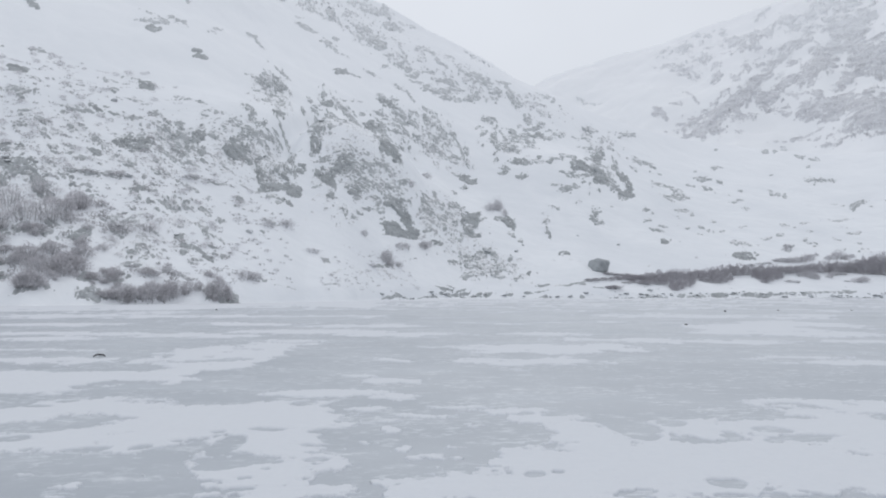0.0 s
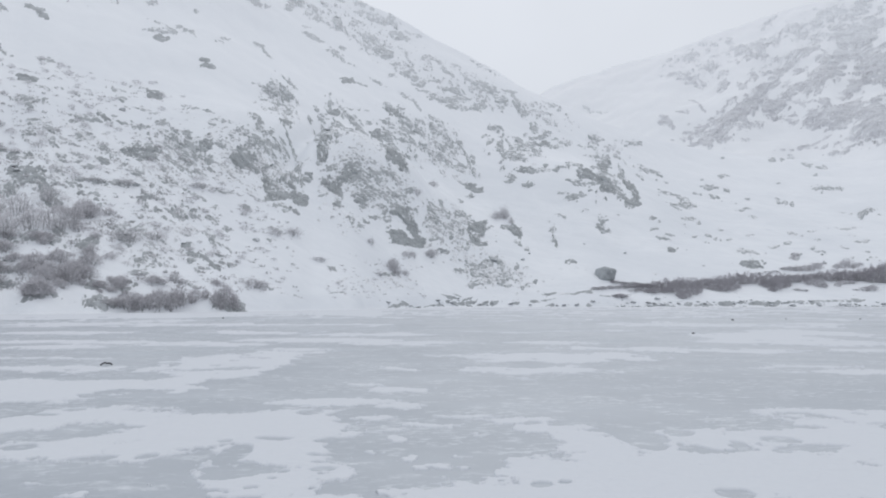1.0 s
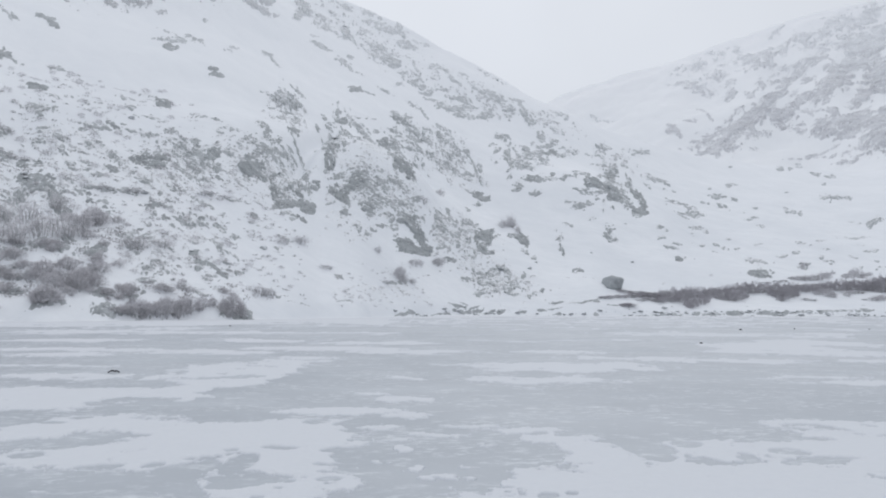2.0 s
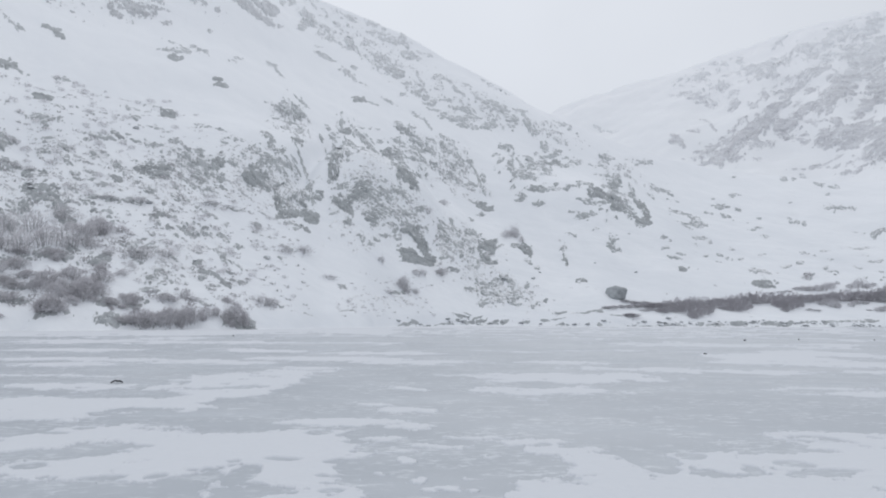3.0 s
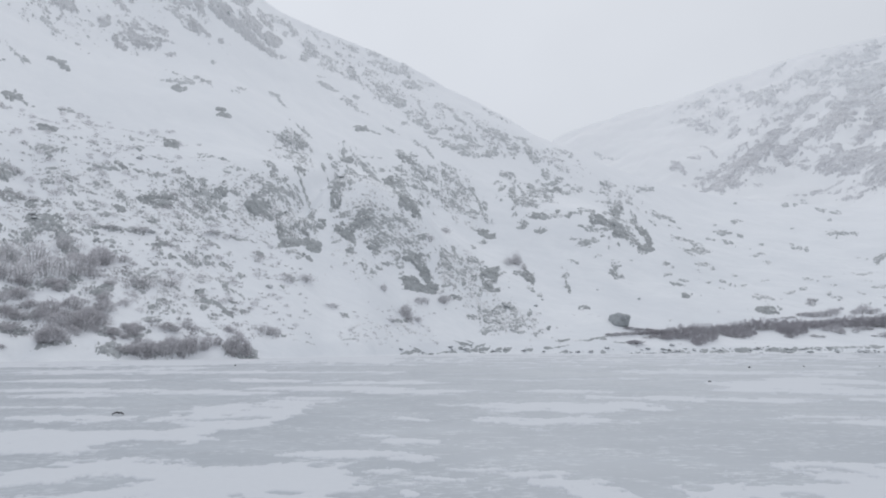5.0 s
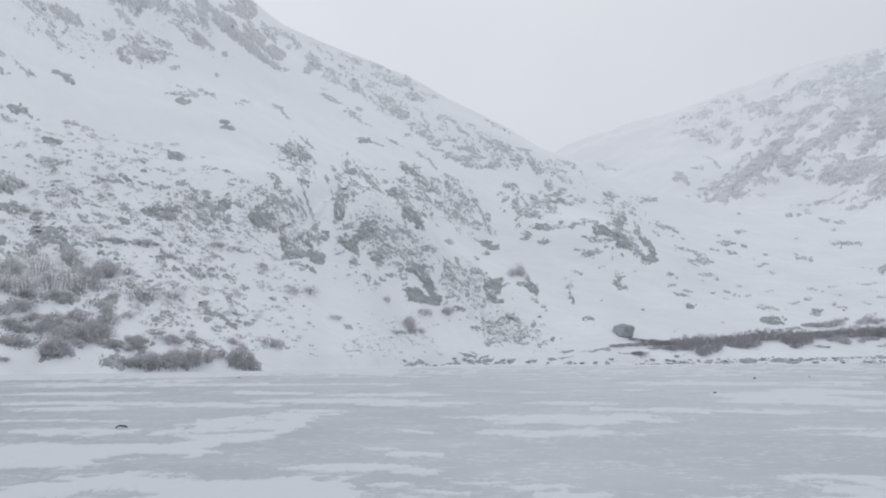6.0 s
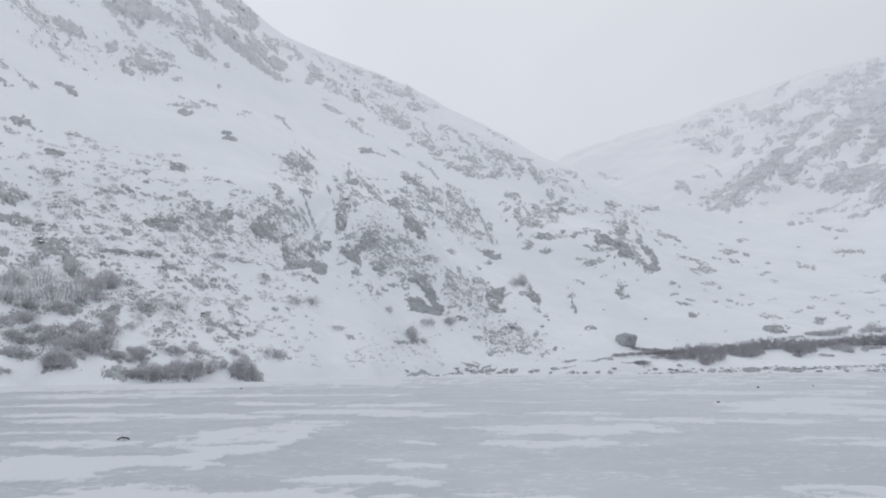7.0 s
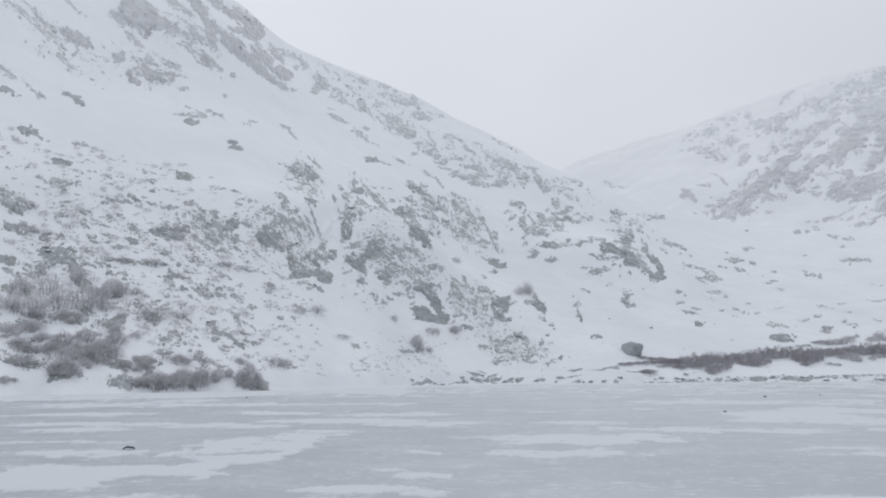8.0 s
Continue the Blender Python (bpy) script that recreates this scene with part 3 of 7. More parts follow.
CENTRAL_RIDGE = [
    (-17.2, 297.4, 3.15, 0.67, 30, 0.7), (-12.6, 295.6, 3.56, 0.67, 50, 0.85), (-22.3, 278.8, 1.68, 1.26, 20, 1.05),
    (-19.9, 274.5, 2.89, 1.45, 20, 1.1), (-18.3, 281.8, 1.7, 0.85, 10, 1), (-21.6, 263.4, 1.58, 0.99, 0, 0.9),
    (-15.6, 271.6, 3.66, 2.03, 30, 0.9), (-13.4, 267.5, 2.8, 1, 0, 0.8), (-16.8, 260, 1.94, 0.78, 0, 0.8),
    (-10.5, 271.4, 2.03, 1.22, 20, 0.95), (-9.9, 280.7, 1.68, 0.63, 40, 0.7), (-7, 281.5, 1.05, 0.84, 20, 1.1),
    (-6.5, 289.4, 1.95, 0.65, 50, 0.9), (-3.7, 287.9, 2.58, 0.86, 50, 0.85), (-0.9, 280, 3.34, 0.84, 60, 1),
    (3.7, 278.6, 2.07, 1.04, 60, 1.05),
]
CENTRAL_EDGE = [
    (5.6, 271.6, 3.22, 0.6, 60, 0.9), (8.5, 269.4, 2.8, 0.8, 70, 0.9), (7, 264.3, 1.57, 0.59, 60, 0.8),
    (-1.4, 259.2, 3.07, 0.96, 40, 0.85), (1.5, 257.4, 2.67, 0.76, 20, 0.95), (4.4, 261.3, 2.32, 0.58, 20, 0.9),
    (-3.3, 261, 1.55, 0.77, 0, 0.8), (-0, 268.3, 2.39, 1, 20, 0.5), (-8.2, 261.5, 1.55, 1.55, 0, 0.45),
    (-5.4, 269.6, 0.6, 0.6, 0, 1), (6.9, 247.9, 2.19, 1.1, 20, 1.2), (9, 246.4, 1.82, 0.91, 0, 1.2),
    (4.7, 248.9, 2.2, 0.92, 0, 0.75), (6.7, 240.4, 1.41, 0.71, 0, 0.95), (8.7, 258.1, 2.67, 1.53, 70, 0.4),
]
LOWER_CRAGS = [
    (-4.4, 187.7, 1.93, 0.96, 70, 0.95), (-3.7, 184.8, 1.9, 1.22, 30, 0.9), (-2.2, 200, 1.47, 0.44, 80, 0.9),
    (-2.9, 183.4, 1.34, 0.54, 0, 0.9), (-4.9, 180.7, 0.79, 0.66, 0, 0.8), (0, 188.5, 1.1, 0.69, 20, 0.9),
    (0.4, 185.6, 0.81, 0.54, 20, 0.9), (-3.1, 177.7, 1.56, 0.52, -5, 1), (3.3, 227.6, 1, 0.5, 20, 0.9),
    (3.5, 206.9, 1.37, 0.91, 20, 0.95), (5, 208.5, 0.92, 0.61, 0, 0.9), (2.6, 196.6, 1.15, 0.43, 0, 0.9),
    (3.7, 193.7, 1.42, 1.13, 0, 0.4), (-8.3, 182.2, 1.34, 1.07, 0, 0.5), (-8.8, 179.1, 1.05, 0.66, 60, 0.8),
    (1.1, 183.4, 0.54, 0.4, 0, 0.9),
]
LOWER_EAST = [
    (7.1, 200.9, 2.35, 1.47, 20, 1.2), (8, 206.9, 2.12, 0.91, 0, 1.1), (6.5, 193.3, 1.27, 1.13, 60, 1.15),
    (7.8, 191.1, 1.4, 0.56, 10, 1.25), (11.2, 210.2, 1.23, 0.62, -20, 0.95), (9, 212.4, 1.87, 0.47, 0, 0.8),
    (3.8, 184.8, 1.08, 0.54, 0, 1), (4.6, 188.7, 0.83, 0.69, 40, 0.85), (18.3, 217.4, 2.24, 1.28, 30, 1.1),
    (15.6, 217.2, 1.28, 0.8, 0, 0.95), (19.3, 213.2, 1.25, 0.63, 60, 1.1), (18.2, 203.2, 1.49, 0.6, 20, 0.75),
    (20.1, 199.9, 0.73, 0.59, 0, 0.8),
]
TALUS = [
    (10.5, 184, 2.15, 0.94, 25, 1), (12.3, 181.3, 1.06, 0.53, 30, 1), (15.9, 181.7, 0.67, 0.67, 0, 1.05),
    (5.6, 177.2, 1.81, 0.78, 10, 0.8), (2.3, 171.4, 1, 0.5, 0, 1.05), (8.3, 180.1, 1.84, 0.79, 20, 0.85),
    (6.7, 173.8, 0.63, 0.51, 0, 1), (9.3, 174.1, 2.03, 0.64, 10, 0.9), (8.5, 170.7, 1, 0.5, 0, 1),
    (11.9, 176.4, 1.29, 0.39, 20, 0.9), (13.7, 174.4, 1.28, 0.51, 10, 0.8), (5.3, 168, 1.72, 0.74, -10, 0.75),
    (12.1, 169.8, 1.49, 0.74, 20, 0.85), (16.4, 169.9, 1, 0.5, 0, 1), (19.3, 174.1, 0.64, 0.51, -20, 1.1),
    (16.4, 175.8, 0.77, 0.39, 0, 0.8),
]
EAST_TOP = [
    (18.9, 308.5, 3.23, 1.62, 10, 0.7), (13.8, 296.6, 2.21, 0.66, -10, 0.7), (15.7, 291.5, 1.74, 0.87, -30, 0.9),
    (19.2, 289.1, 3.01, 1.29, 75, 0.9), (21.2, 279.7, 2.91, 1.46, -20, 0.9), (24.2, 278.6, 3.32, 1.45, 0, 0.9),
    (24.1, 289.3, 2.59, 1.08, -30, 0.7), (27.1, 276.5, 2.06, 0.82, 20, 0.8), (27.7, 305, 1.82, 1.14, 10, 1),
    (29.6, 302.3, 3.61, 0.9, -5, 0.9), (35.6, 321.3, 1.93, 1.21, 35, 1.05), (36.8, 316, 4.27, 1.18, -10, 0.9),
    (41.2, 322.7, 1.94, 1.21, 20, 1), (37.3, 310.3, 3.72, 1.16, 5, 1.1), (41.9, 311.1, 3.73, 0.93, 10, 1.05),
    (44.4, 320, 1.44, 0.72, 0, 0.9),
]
EAST_MID = [
    (49.8, 321.7, 1.45, 1.45, 40, 1), (46.4, 318.3, 1.2, 0.72, 0, 0.9), (42.7, 333.7, 1.51, 1.01, 40, 0.8),
    (26.1, 266.5, 2.77, 0.99, 5, 1.1), (29.3, 265.6, 1.98, 0.99, 0, 1), (34.1, 271.1, 0.81, 0.81, 0, 1.1),
    (32.9, 266.2, 1.59, 0.79, 20, 0.9), (38, 267.9, 3.6, 1.2, 0, 0.65), (44.1, 275.5, 2.48, 0.83, 0, 0.85),
    (46.9, 276.2, 1.24, 1.04, 60, 1), (21, 259.6, 1.92, 1.54, 30, 0.9), (20, 256.5, 2.28, 0.57, 0, 0.9),
    (25.9, 255.6, 1.89, 0.95, -10, 1.05), (18.1, 265.2, 0.98, 0.79, -40, 0.8), (47.9, 268.6, 3.22, 1.61, 15, 1.2),
    (50.6, 267.4, 2.01, 1, 30, 1.1),
]
EAST_LOW = [
    (43.7, 259.3, 1.94, 1.36, -10, 1), (40.6, 260, 1.16, 0.58, 20, 0.8), (47.9, 260.5, 3.12, 0.78, -10, 0.7),
    (46.9, 256, 0.96, 0.57, 0, 1), (40.9, 250.7, 3.74, 1.12, -5, 1), (62.7, 312.5, 2.83, 2.12, 10, 1.1),
    (58.9, 301.5, 2.72, 0.91, 0, 1), (65.7, 321.8, 1.95, 1.46, 30, 1), (60.8, 320.4, 4.35, 0.72, 10, 0.75),
    (54.8, 276.7, 1.67, 1.25, 20, 0.95), (53.5, 267.4, 2.01, 1.61, 20, 1.15), (54.2, 263.5, 2.38, 1.78, 20, 1.2),
    (58.6, 273.1, 1.23, 1.03, 20, 1), (67.9, 305.6, 1.85, 1.85, 40, 0.95), (57.7, 264.6, 1.99, 1.59, 30, 0.9),
    (67.1, 285.7, 3.46, 1.73, 55, 1.1),
]
EAST_END = [
    (65.3, 269.6, 2.04, 1.22, 70, 1.1), (59.3, 259.2, 2.34, 1.17, 15, 1.1), (61.8, 259.3, 2.35, 0.98, 10, 1.2),
    (59.9, 254.1, 1.53, 0.77, 0, 1), (58.8, 262.8, 1.58, 0.99, 0, 0.9), (64.3, 340.9, 2.58, 2.32, 40, 0.75),
    (61.5, 330.2, 2.49, 0.75, 20, 0.8), (54.5, 324.6, 3.91, 0.73, 20, 0.5), (73, 333.3, 2.53, 0.76, 45, 0.7),
    (86.2, 332.9, 4.06, 1.02, 15, 0.8), (79.6, 321.2, 1.95, 0.98, 40, 0.7), (90.1, 325.5, 2.99, 0.5, 15, 0.6),
    (88.5, 366.5, 3.92, 1.4, 10, 0.5),
]
EAST_SCRAPS = [
    (47.3, 237.7, 1.78, 0.71, 0, 0.7), (53.3, 245, 0.74, 0.37, 0, 0.8), (65.7, 249.5, 1.13, 0.57, 10, 0.95),
    (67, 247.8, 0.75, 0.38, 0, 0.8), (34.3, 237.1, 1.76, 0.53, 15, 0.8), (42.4, 242, 1.08, 0.54, 0, 0.7),
]
EAST_SLOPE = [
    (90.6, 299.0, 5.04, 1.38, 8, 1.02), (91.6, 311.2, 5.72, 0.95, 18, 0.85), (86.4, 333.8, 5.6, 1.27, 25, 0.7),
    (86.9, 363.9, 6.11, 1.67, 8, 0.55), (163.7, 863.6, 14.5, 2.64, 10, 0.55), (49.5, 358.5, 4.89, 1.36, 20, 0.6),
    (109.4, 318.9, 3.22, 1.24, 20, 0.85), (89.3, 234.4, 2.01, 0.92, 5, 0.9), (83.4, 214.9, 3.36, 1.18, 2, 1.04),
    (105.2, 236.3, 1.51, 1.13, 0, 0.9), (63.8, 222.4, 1.35, 0.84, 0, 1.0), (83.0, 270.2, 2.9, 0.83, 12, 0.9),
    (65.5, 249.2, 1.32, 0.76, 0, 0.9), (169.3, 347.0, 5.68, 1.42, 8, 0.6), (136.8, 322.1, 2.05, 1.03, 25, 0.9),
    (113.8, 334.1, 3.12, 1.04, 0, 0.7),
]
EAST_STONES = [
    (167.1, 399.5, 1.6, 1.28, 0, 1.1), (262.7, 592.4, 2.87, 2.39, 0, 1.0), (174.6, 403.5, 1.3, 0.97, 0, 1),
    (182.7, 393.6, 2.56, 1.28, 10, 0.8), (188.0, 389.2, 2.55, 0.96, 5, 0.9), (217.5, 644.6, 1.51, 1.51, 0, 1),
    (138.5, 390.5, 0.92, 0.61, 0, 1), (127.0, 356.8, 2.23, 0.84, 10, 0.8), (111.6, 341.6, 0.79, 0.53, 0, 1),
    (119.9, 331.4, 1.81, 1.04, 30, 0.8), (63.7, 240.0, 1.27, 0.55, 0, 0.9), (86.7, 269.7, 0.83, 0.62, 0, 1),
    (86.0, 249.1, 1.35, 0.58, 15, 0.8), (93.3, 265.8, 1.24, 0.62, 10, 0.7), (110.7, 254.0, 1.42, 0.61, 5, 0.9),
    (114.1, 291.7, 1.61, 0.92, 10, 0.7),
]
EAST_FLECKS = [
    (164.2, 306, 2.54, 1.27, -35, 1.05), (167.7, 307.8, 2.31, 0.77, -5, 1), (159.3, 300.1, 1, 1.49, -30, 1),
    (158.4, 305.4, 1.01, 0.63, 0, 0.9), (144.9, 282.6, 4.64, 0.46, 0, 0.7), (137.7, 258.9, 2.57, 0.64, 8, 0.8),
    (127.5, 250, 2.46, 0.61, 10, 0.6), (139, 267.7, 1.76, 0.44, 5, 0.6), (125.9, 269.4, 1.52, 0.54, 5, 0.8),
    (117.9, 266.2, 1.92, 0.53, 8, 0.75), (116.3, 248.3, 1.2, 0.6, 10, 0.7), (116.1, 243.6, 1.97, 0.59, 10, 0.6),
]
EAST_STREAKS = [
    (103.9, 247.6, 2.35, 0.59, -8, 0.85), (90.5, 232.3, 1.64, 0.91, 20, 1), (122.8, 259.1, 1.05, 0.42, 5, 0.6),
    (139.2, 320.9, 1.03, 0.9, 0, 1.05), (141.6, 319.6, 0.9, 0.9, 0, 1.05), (151.5, 354.5, 1.13, 0.57, 0, 0.6),
    (178.7, 377.2, 1.23, 0.61, 0, 0.6), (171.1, 344.2, 3.39, 0.85, 12, 0.6), (165.7, 348.2, 2.55, 0.71, -10, 0.8),
    (131.5, 245.2, 1.63, 0.61, 0, 0.6), (123, 238.1, 1.56, 0.59, 0, 0.6), (128.9, 237.2, 1.58, 0.59, 0, 0.7),
]
EAST_CHIPS = [
    (64.5, 233.7, 2.13, 0.71, 10, 0.7), (67.4, 237.6, 1.44, 0.54, 5, 0.7), (78.2, 256.5, 0.98, 0.39, 20, 0.7),
    (77.9, 244.7, 1.5, 0.56, 10, 0.6), (84.2, 252.1, 0.97, 0.49, 20, 1), (74.3, 244.6, 0.75, 0.37, 0, 0.8),
    (100.5, 261, 0.61, 0.41, 0, 0.9), (102.1, 261.1, 0.82, 0.41, 0, 0.9), (113.9, 302.7, 1.66, 0.59, 15, 0.8),
    (117.9, 306.1, 1.92, 0.6, 10, 0.6), (123.6, 320.6, 1.26, 0.5, 5, 0.8), (111.5, 333.1, 2.33, 0.78, 15, 0.9),
]
EAST_CRUMBS = [
    (124.9, 355, 1.39, 0.83, 30, 0.8), (83.2, 283.8, 2.6, 0.65, 35, 0.9), (115.9, 313.1, 1.47, 0.49, 10, 0.5),
    (85.2, 308.4, 2.12, 0.71, -10, 0.6), (102.1, 319.3, 2.22, 0.62, 5, 0.6), (78.7, 237.9, 0.55, 0.37, 0, 0.7),
    (51.9, 194.9, 0.59, 0.29, 0, 0.6),
]
SHORE_LEDGES = [
    (-8.8, 135.7, 1.78, 0.3, -8, 1.1), (-7, 139.9, 2.25, 0.2, 5, 1), (-3.7, 145.9, 2.13, 0.16, 0, 1),
    (-1.6, 148.7, 0.76, 0.33, 0, 1.1), (1.1, 154.3, 1.8, 0.45, -5, 1.1), (0, 155, 1.58, 0.56, 5, 1),
    (1.8, 158.5, 1.16, 0.35, 10, 0.9), (4, 158.2, 1.38, 0.46, 0, 1.1), (3.8, 159.5, 1.16, 0.35, -10, 0.95),
    (6.9, 158.8, 1.62, 0.35, 0, 1.05), (9.2, 159.3, 0.93, 0.47, 0, 1.15), (13.6, 159.8, 0.82, 0.35, 0, 1.05),
    (17.8, 161.8, 0.95, 0.36, 0, 1.15), (20.5, 163.1, 1.68, 0.18, -5, 0.95), (20.8, 160.7, 0.95, 0.35, -10, 1.05),
]
SHORE_MIDDLE = [
    (28.8, 159.5, 0.71, 0.35, 0, 1.1), (21.7, 167, 1.47, 0.49, -10, 0.95), (24.6, 166.4, 1.23, 0.37, 0, 0.9),
    (27.6, 166.5, 1.97, 0.49, -8, 0.95), (32.7, 171.2, 3.05, 0.38, -8, 0.9), (30.2, 167.7, 0.99, 0.5, 0, 1),
    (33.6, 167.3, 1.24, 0.25, 0, 1), (44.8, 166.8, 3.78, 0.38, 0, 0.9), (52.1, 169.6, 0.65, 0.52, 0, 1.1),
    (55.9, 170.2, 2.35, 0.39, 0, 0.9), (61.7, 172.7, 1.87, 0.53, 0, 1.15), (65.4, 173.8, 0.81, 0.41, 0, 1.1),
    (68.6, 173.3, 1.63, 0.54, 5, 1.15), (71.3, 174, 3.43, 0.41, 0, 0.9),
]
SHORE_EAST = [
    (72.1, 174.1, 1.45, 0.43, 0, 1.07), (74.7, 176.2, 1.15, 0.43, 0, 1.04), (76.4, 176.9, 1.16, 0.28, 0, 1.01),
    (77.7, 177.4, 0.92, 0.29, 0, 1.12), (79.4, 177.5, 1.5, 0.26, 0, 1.04), (80.3, 177.7, 1.58, 0.28, 0, 0.91),
    (82.2, 176.9, 1, 0.45, 0, 1.01), (83.9, 178.2, 1.66, 0.39, 0, 1.14), (86, 179, 1.09, 0.27, 0, 0.89),
    (86.8, 179.3, 1.34, 0.23, 0, 1.05), (89, 180.4, 1.57, 0.35, 0, 0.94), (90.7, 180.7, 0.8, 0.47, 0, 0.86),
    (92.7, 181.1, 0.76, 0.42, 0, 0.96), (95, 183, 0.8, 0.28, 0, 1.14), (95.2, 181.3, 1.72, 0.46, 0, 0.95),
    (-22, 109.1, 1.62, 0.24, 0, 0.7), (-17.1, 118.8, 1.31, 0.26, 0, 0.7),
]
BANK_ROCKS = [
    (-27.7, 98.7, 1.79, 0.75, 25, 1.15), (-26.8, 98.9, 1.05, 0.45, 25, 1.15), (-29.4, 97.9, 0.75, 0.52, 0, 1.05),
    (-39.3, 87.6, 2.1, 0.49, 5, 0.9), (-35.6, 90.8, 2.84, 0.71, 0, 0.55), (-52.4, 98.4, 2.77, 0.81, 5, 0.75),
    (-41.4, 89.9, 1.15, 0.36, 0, 1.0), (-48.7, 85.0, 1.0, 0.29, 0, 1.0), (-50.4, 83.5, 1.07, 0.36, 0, 0.95),
    (-44.4, 83.7, 1.93, 0.35, 0, 1.0), (-38.4, 94.2, 0.45, 0.3, 20, 1.05), (-32.7, 100.0, 0.61, 0.23, 30, 0.9),
]
SUMMIT_CRAG = [
    (-141.8, 306.2, 7.04, 5.96, 25, 1.3), (-133.8, 299.7, 5.77, 2.62, 15, 1.3), (-129.7, 301.6, 3.68, 2.36, 10, 1.25),
    (-145.7, 307.6, 3.83, 3.28, 60, 1.2), (-144.2, 292.9, 3.65, 2.61, 50, 0.85), (-140.8, 289.6, 2.05, 1.54, 40, 0.8),
    (-128.9, 277.6, 3.39, 1.45, 30, 0.75), (-133.6, 282.4, 2.48, 0.99, 20, 0.75), (-123.3, 298.3, 3.09, 2.57, -50, 1),
    (-118.1, 297.3, 5.09, 1.53, 30, 0.9), (-112.8, 299.3, 4.58, 1.78, 40, 0.9), (-112, 288.6, 3.43, 1.47, 40, 1),
    (-109.4, 287.8, 1.94, 0.73, 20, 0.9), (-122.2, 292.9, 2.02, 1.26, 0, 0.9), (-103.4, 286.2, 3.83, 2.15, 50, 1.15),
    (-99.2, 285.6, 3.32, 0.95, 40, 1),
]
SUMMIT_SLABS = [
    (-139.3, 356.5, 9.32, 2.49, 42, 1.1), (-123.3, 331.3, 8.55, 2.28, 45, 1.15), (-107, 310.7, 10.5, 1.84, 44, 1.05),
    (-97.9, 306, 7.13, 3.06, 45, 1.2), (-91.1, 305.8, 5.53, 2.51, 40, 1.25), (-85.7, 307, 9.49, 1.75, 38, 1.1),
    (-81.2, 308.5, 5.48, 1, 35, 0.95), (-114.8, 361.4, 7.94, 3.36, 32, 1.2), (-106.8, 357.7, 4.78, 4.48, 60, 1.25),
    (-102.7, 330.1, 7.18, 1.38, 25, 1.1), (-120.2, 355.8, 8.49, 1.82, 40, 1.05), (-131.2, 363.8, 6.9, 1.88, 40, 1.1),
    (-92.9, 329.8, 5.97, 1.36, 45, 0.98), (-92.6, 350.3, 6.31, 2.01, 50, 0.98), (-82.5, 325.3, 3.95, 2.37, 35, 1.25),
    (-86.5, 318.2, 5.7, 1.04, 38, 1.05), (-93.7, 320.7, 3.44, 1.85, 45, 1),
]
SUMMIT_LEDGES = [
    (-78.3, 310.1, 2.99, 1.25, 20, 1), (-75.6, 314.2, 1.51, 1.01, 0, 0.9), (-90.2, 321.1, 5.27, 2.11, 40, 0.95),
    (-132.4, 328.5, 5.71, 1.71, 20, 1.05), (-139, 337.8, 4.72, 1.18, 20, 0.9), (-120.6, 306, 4.21, 0.79, 40, 0.85),
    (-92.7, 284.6, 1.17, 1.17, 0, 1.2), (-127.1, 261.7, 2.28, 1.83, 10, 1), (-125.5, 257.8, 1.79, 1.35, 0, 0.8),
    (-114.5, 248.4, 2.12, 1.27, 30, 1), (-117.4, 251, 2.59, 1.72, 80, 0.65), (-113.1, 258.3, 5.27, 2.2, 10, 1.1),
    (-116.2, 260.4, 3.56, 1.78, 20, 0.85), (-112, 272.7, 3.23, 1.39, 30, 0.9), (-108.9, 263.1, 2.66, 1.78, 30, 0.85),
    (-106.2, 266.7, 1.79, 0.67, 0, 0.9),
]
SUMMIT_SCRAPS = [
    (-101.8, 258.8, 2.16, 1.08, -10, 0.9), (-118.5, 267.6, 3.21, 1.38, 20, 0.65), (-105.7, 281.7, 1.89, 0.47, 30, 0.9),
    (-155.8, 259.9, 9.61, 1.2, 40, 0.8), (-162.5, 258.3, 8.73, 0.97, 35, 0.7), (-159.4, 286.4, 6.29, 0.79, 40, 0.85),
    (-149.6, 250, 4.6, 0.92, 40, 0.9), (-147, 251, 2.75, 0.69, 35, 1), (-142.9, 247, 1.12, 0.67, 30, 1),
    (-143.4, 257.3, 3.72, 1.86, 40, 1), (-138.8, 257.9, 3.23, 1.85, 40, 1.05), (-141.5, 257.7, 5.1, 1.39, 40, 0.9),
    (-139.1, 245.6, 1.33, 0.66, 40, 1), (-141.4, 251.1, 1.13, 1.13, 0, 0.75),
]
SLOPE_A = [
    (-135, 238.1, 2.56, 0.85, 35, 1.05), (-130.5, 235.4, 2.1, 0.84, 30, 1), (-129.3, 247.4, 1.31, 0.44, 20, 0.75),
    (-132.7, 206.1, 2.65, 1.14, 40, 0.85), (-129.5, 204.6, 1.5, 0.75, 40, 0.7), (-124.9, 194.6, 2.13, 1.07, 20, 1.1),
    (-123, 202.5, 2.92, 0.55, 45, 0.9), (-119, 201.4, 1.44, 0.54, 40, 0.9), (-120.5, 193.5, 0.52, 0.35, 0, 1),
    (-116.4, 209.7, 1.85, 0.92, 20, 0.95), (-113.6, 208.7, 1.83, 1.1, 30, 1), (-111, 206.7, 1.8, 0.9, 30, 0.95),
    (-106.3, 174.8, 2.17, 1.24, 0, 1.05), (-102.5, 175, 2.15, 0.46, 15, 0.85), (-103.1, 164.7, 0.88, 0.59, 40, 0.7),
    (-94.9, 177.7, 1.52, 0.61, 0, 0.85),
]
